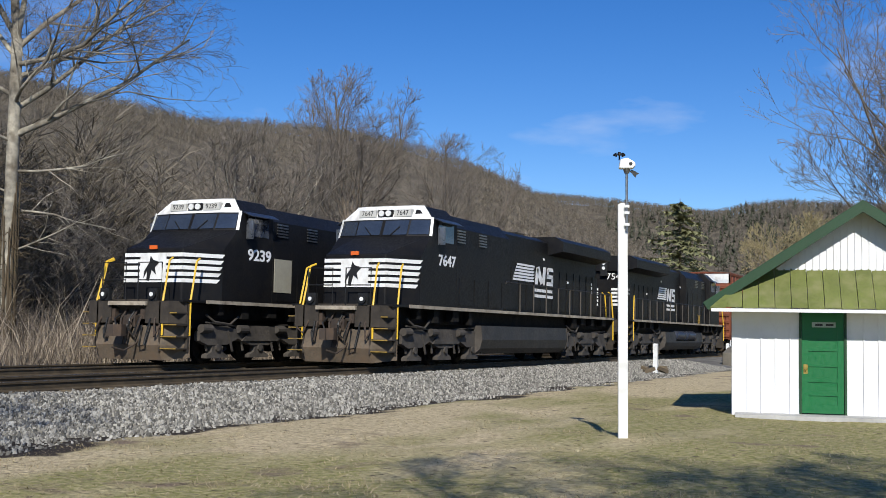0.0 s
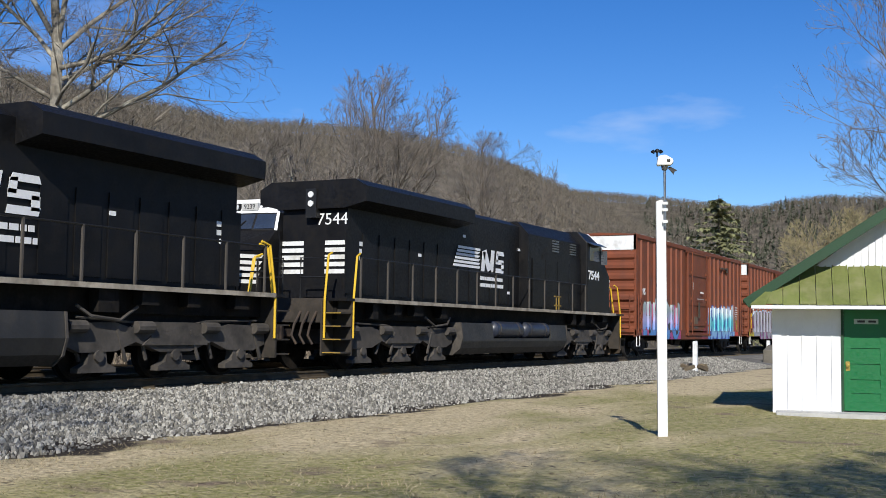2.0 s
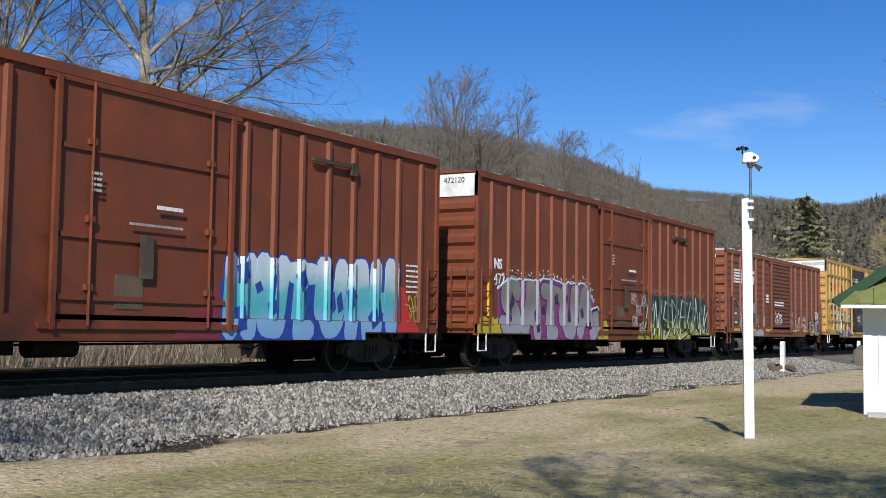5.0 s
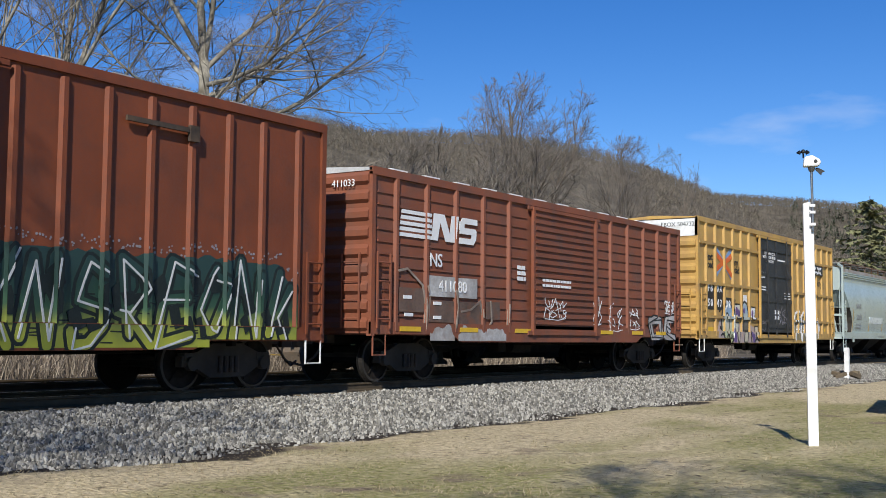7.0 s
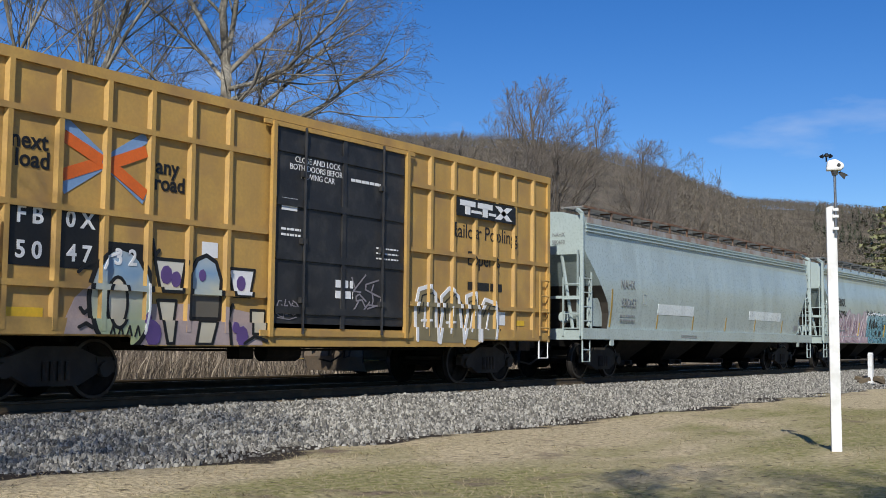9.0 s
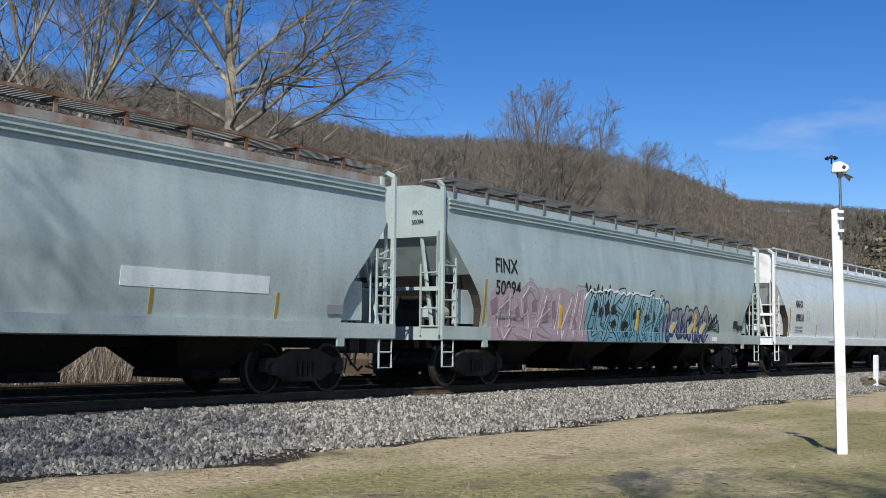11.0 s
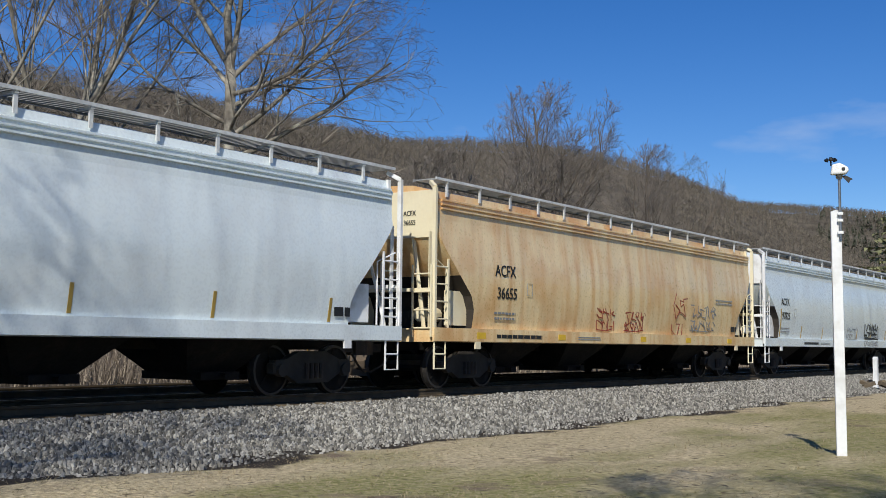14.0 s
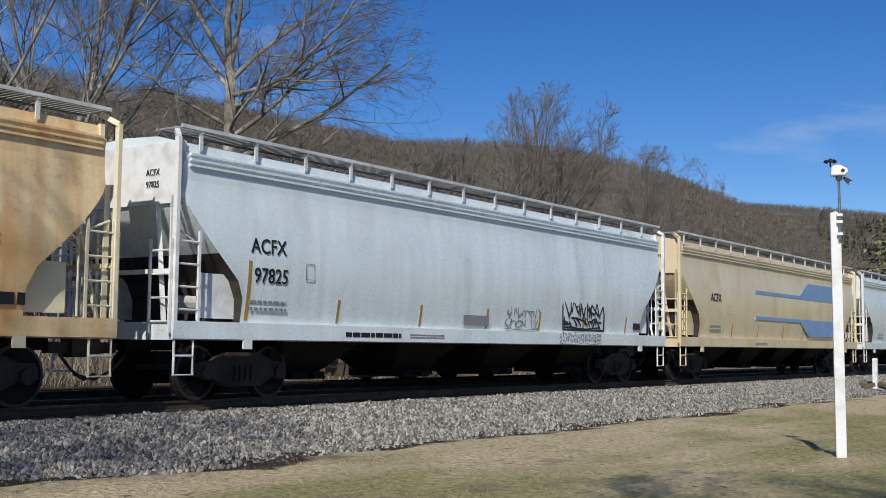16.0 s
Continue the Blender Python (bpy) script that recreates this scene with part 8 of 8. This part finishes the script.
def conifer():
    t = thing("conifer", "dark green conifer with a ragged outline", "tree", at=(126, 30, GROUND_Z))
    rng = random.Random(9)
    part("trunk", Geo().tube([(0, 0, 0), (0.1, 0, 9), (0, 0, 16.6)], 0.28, 8, r_end=0.03), M["bark"], t)
    g = Geo()
    for i in range(230):
        z = 1.0 + 15.2 * rng.random() ** 1.2
        a = rng.uniform(0, 6.28)
        ln = (7.4 * (1 - (z - 1.0) / 16.2) ** 0.9 + 0.3) * rng.uniform(0.35, 1.35)
        d = Vector((math.cos(a), math.sin(a), rng.uniform(-0.35, 0.12)))
        w = Vector((-d.y, d.x, 0))
        for k in range(9):
            f = (k + 0.6) / 9 * ln
            p = Vector((0, 0, z)) + d * f
            for s in (-1, 1):
                q = w * s * rng.uniform(0.25, 0.75) * (0.5 + 0.12 * ln)
                g.face([p - d * 0.12, p + d * 0.30 + q + Vector((0, 0, rng.uniform(-0.45, 0.05))), p + d * 0.34])
    part("crown", g, M["needle"], t, "dark needled boughs")
    return t


conifer()


def island_material(name, lo, mid, hi):
    m = material(name, mid, 0.95, vary=0.2, bump=0)
    n, l = m.node_tree.nodes, m.node_tree.links
    geo = n.new("ShaderNodeNewGeometry")
    cr = n.new("ShaderNodeValToRGB")
    cr.color_ramp.elements[0].color, cr.color_ramp.elements[1].color = (*lo, 1), (*hi, 1)
    e = cr.color_ramp.elements.new(0.5)
    e.color = (*mid, 1)
    l.new(geo.outputs["Random Per Island"], cr.inputs[0])
    l.new(cr.outputs[0], n["Principled BSDF"].inputs["Base Color"])
    return m


M["woods"] = island_material("bare woods", (0.085, 0.070, 0.053), (0.150, 0.126, 0.096), (0.255, 0.218, 0.168))
M["thicket"] = island_material("dark thicket", (0.045, 0.036, 0.026), (0.115, 0.095, 0.066), (0.25, 0.21, 0.155))
M["brush"] = island_material("dry brush", (0.11, 0.085, 0.065), (0.24, 0.19, 0.14), (0.46, 0.385, 0.29))
M["evergreen"] = island_material("hill evergreens", (0.035, 0.042, 0.024), (0.055, 0.064, 0.036), (0.085, 0.088, 0.052))


def quick_tree(v, f, rng, x, y, z, h, w, n, thick=1.0):
    """A leafless tree for the far slopes: a thin trunk and n upswept twig blades."""
    def blade(p, q, t):
        i = len(v)
        d = (q - p)
        s = d.cross(Vector((rng.gauss(0, 1), rng.gauss(0, 1), rng.gauss(0, 1)))).normalized() * t * thick
        v.extend([tuple(p - s), tuple(p + s), tuple(q)])
        f.append((i, i + 1, i + 2))
    base = Vector((x, y, z - 0.3))
    top = base + Vector((rng.gauss(0, 0.05) * h, rng.gauss(0, 0.05) * h, h))
    blade(base, base.lerp(top, 0.8), 0.009 * h)
    for _ in range(n):
        t = rng.uniform(0.08, 0.9)
        p = base.lerp(top, t)
        a = rng.uniform(0, 6.28)
        ln = h * rng.uniform(0.18, 0.42) * (1.1 - t * 0.5)
        q = p + Vector((math.cos(a) * w, math.sin(a) * w, rng.uniform(0.5, 1.1))).normalized() * ln
        blade(p, q, 0.007 * h)
        for _ in range(2):
            p2 = p.lerp(q, rng.uniform(0.3, 0.8))
            a2 = a + rng.uniform(-1.2, 1.2)
            blade(p2, p2 + Vector((math.cos(a2), math.sin(a2), rng.uniform(0.2, 1.0))) * ln * 0.5, 0.005 * h)


def woods(name, label, n, seed, place, h, w, twigs, mat, thick=1.0):
    rng = random.Random(seed)
    v, f = [], []
    for _ in range(n):
        x, y = place(rng)
        quick_tree(v, f, rng, x, y, terrain_z(x, y), rng.uniform(*h), w, twigs, thick)
    me = bpy.data.meshes.new(name)
    me.from_pydata(v, [], f)
    me.materials.append(mat)
    return tagged(new(name, me), label, "woods", kind="stuff")


def near_slope(rng):
    phi = radians(rng.uniform(11, 63))
    y = 34 + 100 * rng.random() ** 1.3
    return y / math.tan(phi), y


def foot_slope(rng):
    phi = radians(rng.uniform(9, 64))
    y = 40 + 85 * rng.random() ** 1.2
    return y / math.tan(phi), y


def far_slope(rng):
    phi = radians(rng.uniform(8, 62))
    y = rng.uniform(95, 318)
    return y / math.tan(phi), y


def end_slope(rng):
    phi = radians(rng.uniform(-2, 24))
    d = rng.uniform(420, 1080)
    return d * math.cos(phi), d * math.sin(phi)


def crest_line(rng):
    phi = radians(rng.uniform(2, 27))
    d = rng.uniform(880, 1030)
    return d * math.cos(phi), d * math.sin(phi)


def ridge_top(rng):
    phi = radians(rng.uniform(21, 50))
    y = rng.uniform(215, 312)
    return y / math.tan(phi), y


def left_thicket(rng):
    phi = radians(rng.uniform(39, 66))
    y = 36 + 14 * rng.random()
    return y / math.tan(phi), y


woods("near_woods", "leafless brown woods at the foot of the ridge", 7000, 1, near_slope, (3, 7), 0.9, 18, M["woods"], 0.55)
woods("tall_woods", "tall leafless grey-brown trees at the foot of the ridge", 1900, 8, foot_slope, (7, 13), 0.75, 20, M["woods"], 0.55)
woods("ridge_woods", "leafless brown woods covering the ridge", 17000, 2, far_slope, (3, 6), 1.0, 7, M["woods"], 1.5)
woods("valley_woods", "leafless brown woods on the far hill", 15000, 3, end_slope, (4, 7), 0.9, 6, M["woods"], 4.0)
woods("crest_woods", "leafless woods along the far skyline", 6000, 5, crest_line, (4, 6), 0.9, 7, M["woods"], 4.0)
woods("ridge_top_woods", "leafless woods along the top of the ridge", 7000, 6, ridge_top, (4, 6.5), 0.9, 8, M["woods"], 1.9)


woods("thicket", "dense tall leafless thicket beyond the far track", 420, 9, left_thicket, (8, 11.5), 0.6, 34, M["thicket"], 0.5)


def evergreens():
    rng = random.Random(4)
    g = Geo()
    for _ in range(900):
        phi = radians(rng.uniform(0, 17))
        d = rng.uniform(700, 930)
        x, y = d * math.cos(phi), d * math.sin(phi)
        z, h = terrain_z(x, y), rng.uniform(5, 10)
        for k in range(16):
            t = k / 16
            r = h * 0.2 * (1 - t) + 0.2
            a = rng.uniform(0, 6.28)
            p = Vector((x, y, z + h * (0.1 + 0.9 * t)))
            o = Vector((math.cos(a), math.sin(a), -0.25)) * r
            s = Vector((-math.sin(a), math.cos(a), 0)) * r * 0.7
            g.face([p + Vector((0, 0, h * 0.12)), p + o + s, p + o - s])
    return g


ev = part("evergreen_woods", evergreens(), M["evergreen"], None)
tagged(ev, "scattered dark evergreens on the far slopes", "woods", kind="stuff")


def brush():
    rng = random.Random(6)
    v, f = [], []
    for _ in range(26000):
        y = 23.6 + 10 * rng.random() ** 1.6
        x = y / math.tan(radians(rng.uniform(20, 64)))
        h = rng.uniform(0.5, 2.4) * (1.0 if y > 25 else 0.6)
        if rng.random() < 0.1:
            h *= 1.7
        z = GROUND_Z - 0.1
        a, t = rng.uniform(0, 6.28), rng.uniform(0.05, 0.55)
        d = Vector((math.cos(a) * t, math.sin(a) * t, 1))
        bend = Vector((math.cos(a + 1), math.sin(a + 1), -0.4)) * rng.uniform(0, 0.25) * h
        p0, p1, p2 = Vector((x, y, z)), Vector((x, y, z)) + d * h * 0.55, Vector((x, y, z)) + d * h + bend
        s = Vector((rng.gauss(0, 1), rng.gauss(0, 0.4), 0)).normalized() * rng.uniform(0.008, 0.022)
        i = len(v)
        v.extend([tuple(p0 - s), tuple(p0 + s), tuple(p1 + s * 0.7), tuple(p1 - s * 0.7), tuple(p2)])
        f.append((i, i + 1, i + 2, i + 3))
        f.append((i + 3, i + 2, i + 4))
    me = bpy.data.meshes.new("brush")
    me.from_pydata(v, [], f)
    me.materials.append(M["brush"])
    return tagged(new("brush", me), "dry tan brush and weed stalks behind the tracks", "brush", kind="stuff")


brush()


def motions():
    steps = [0.0] + [0.5 * i for i in range(1, 32)] + [16.0]
    for ob, s, turned in TRAIN:
        walk(ob, [(t, pose(s - SPEED * (t - 5.5), TRACK_Y, 0, 0, 0, 180 if turned else 0)) for t in steps])

    # the wheels roll without slip; those of the standing engine stay as they are
    spin = [i / 30 for i in range(481)]
    for w, x, r in WHEELS:
        top = w.parent.parent
        if top is standing:
            continue
        turned = any(ob is top and back for ob, s, back in TRAIN)
        rate = math.degrees(SPEED / r) * (1 if turned else -1)
        walk(w, [(t, pose(x, 0, r, 0, rate * t % 360, 0)) for t in spin])


motions()
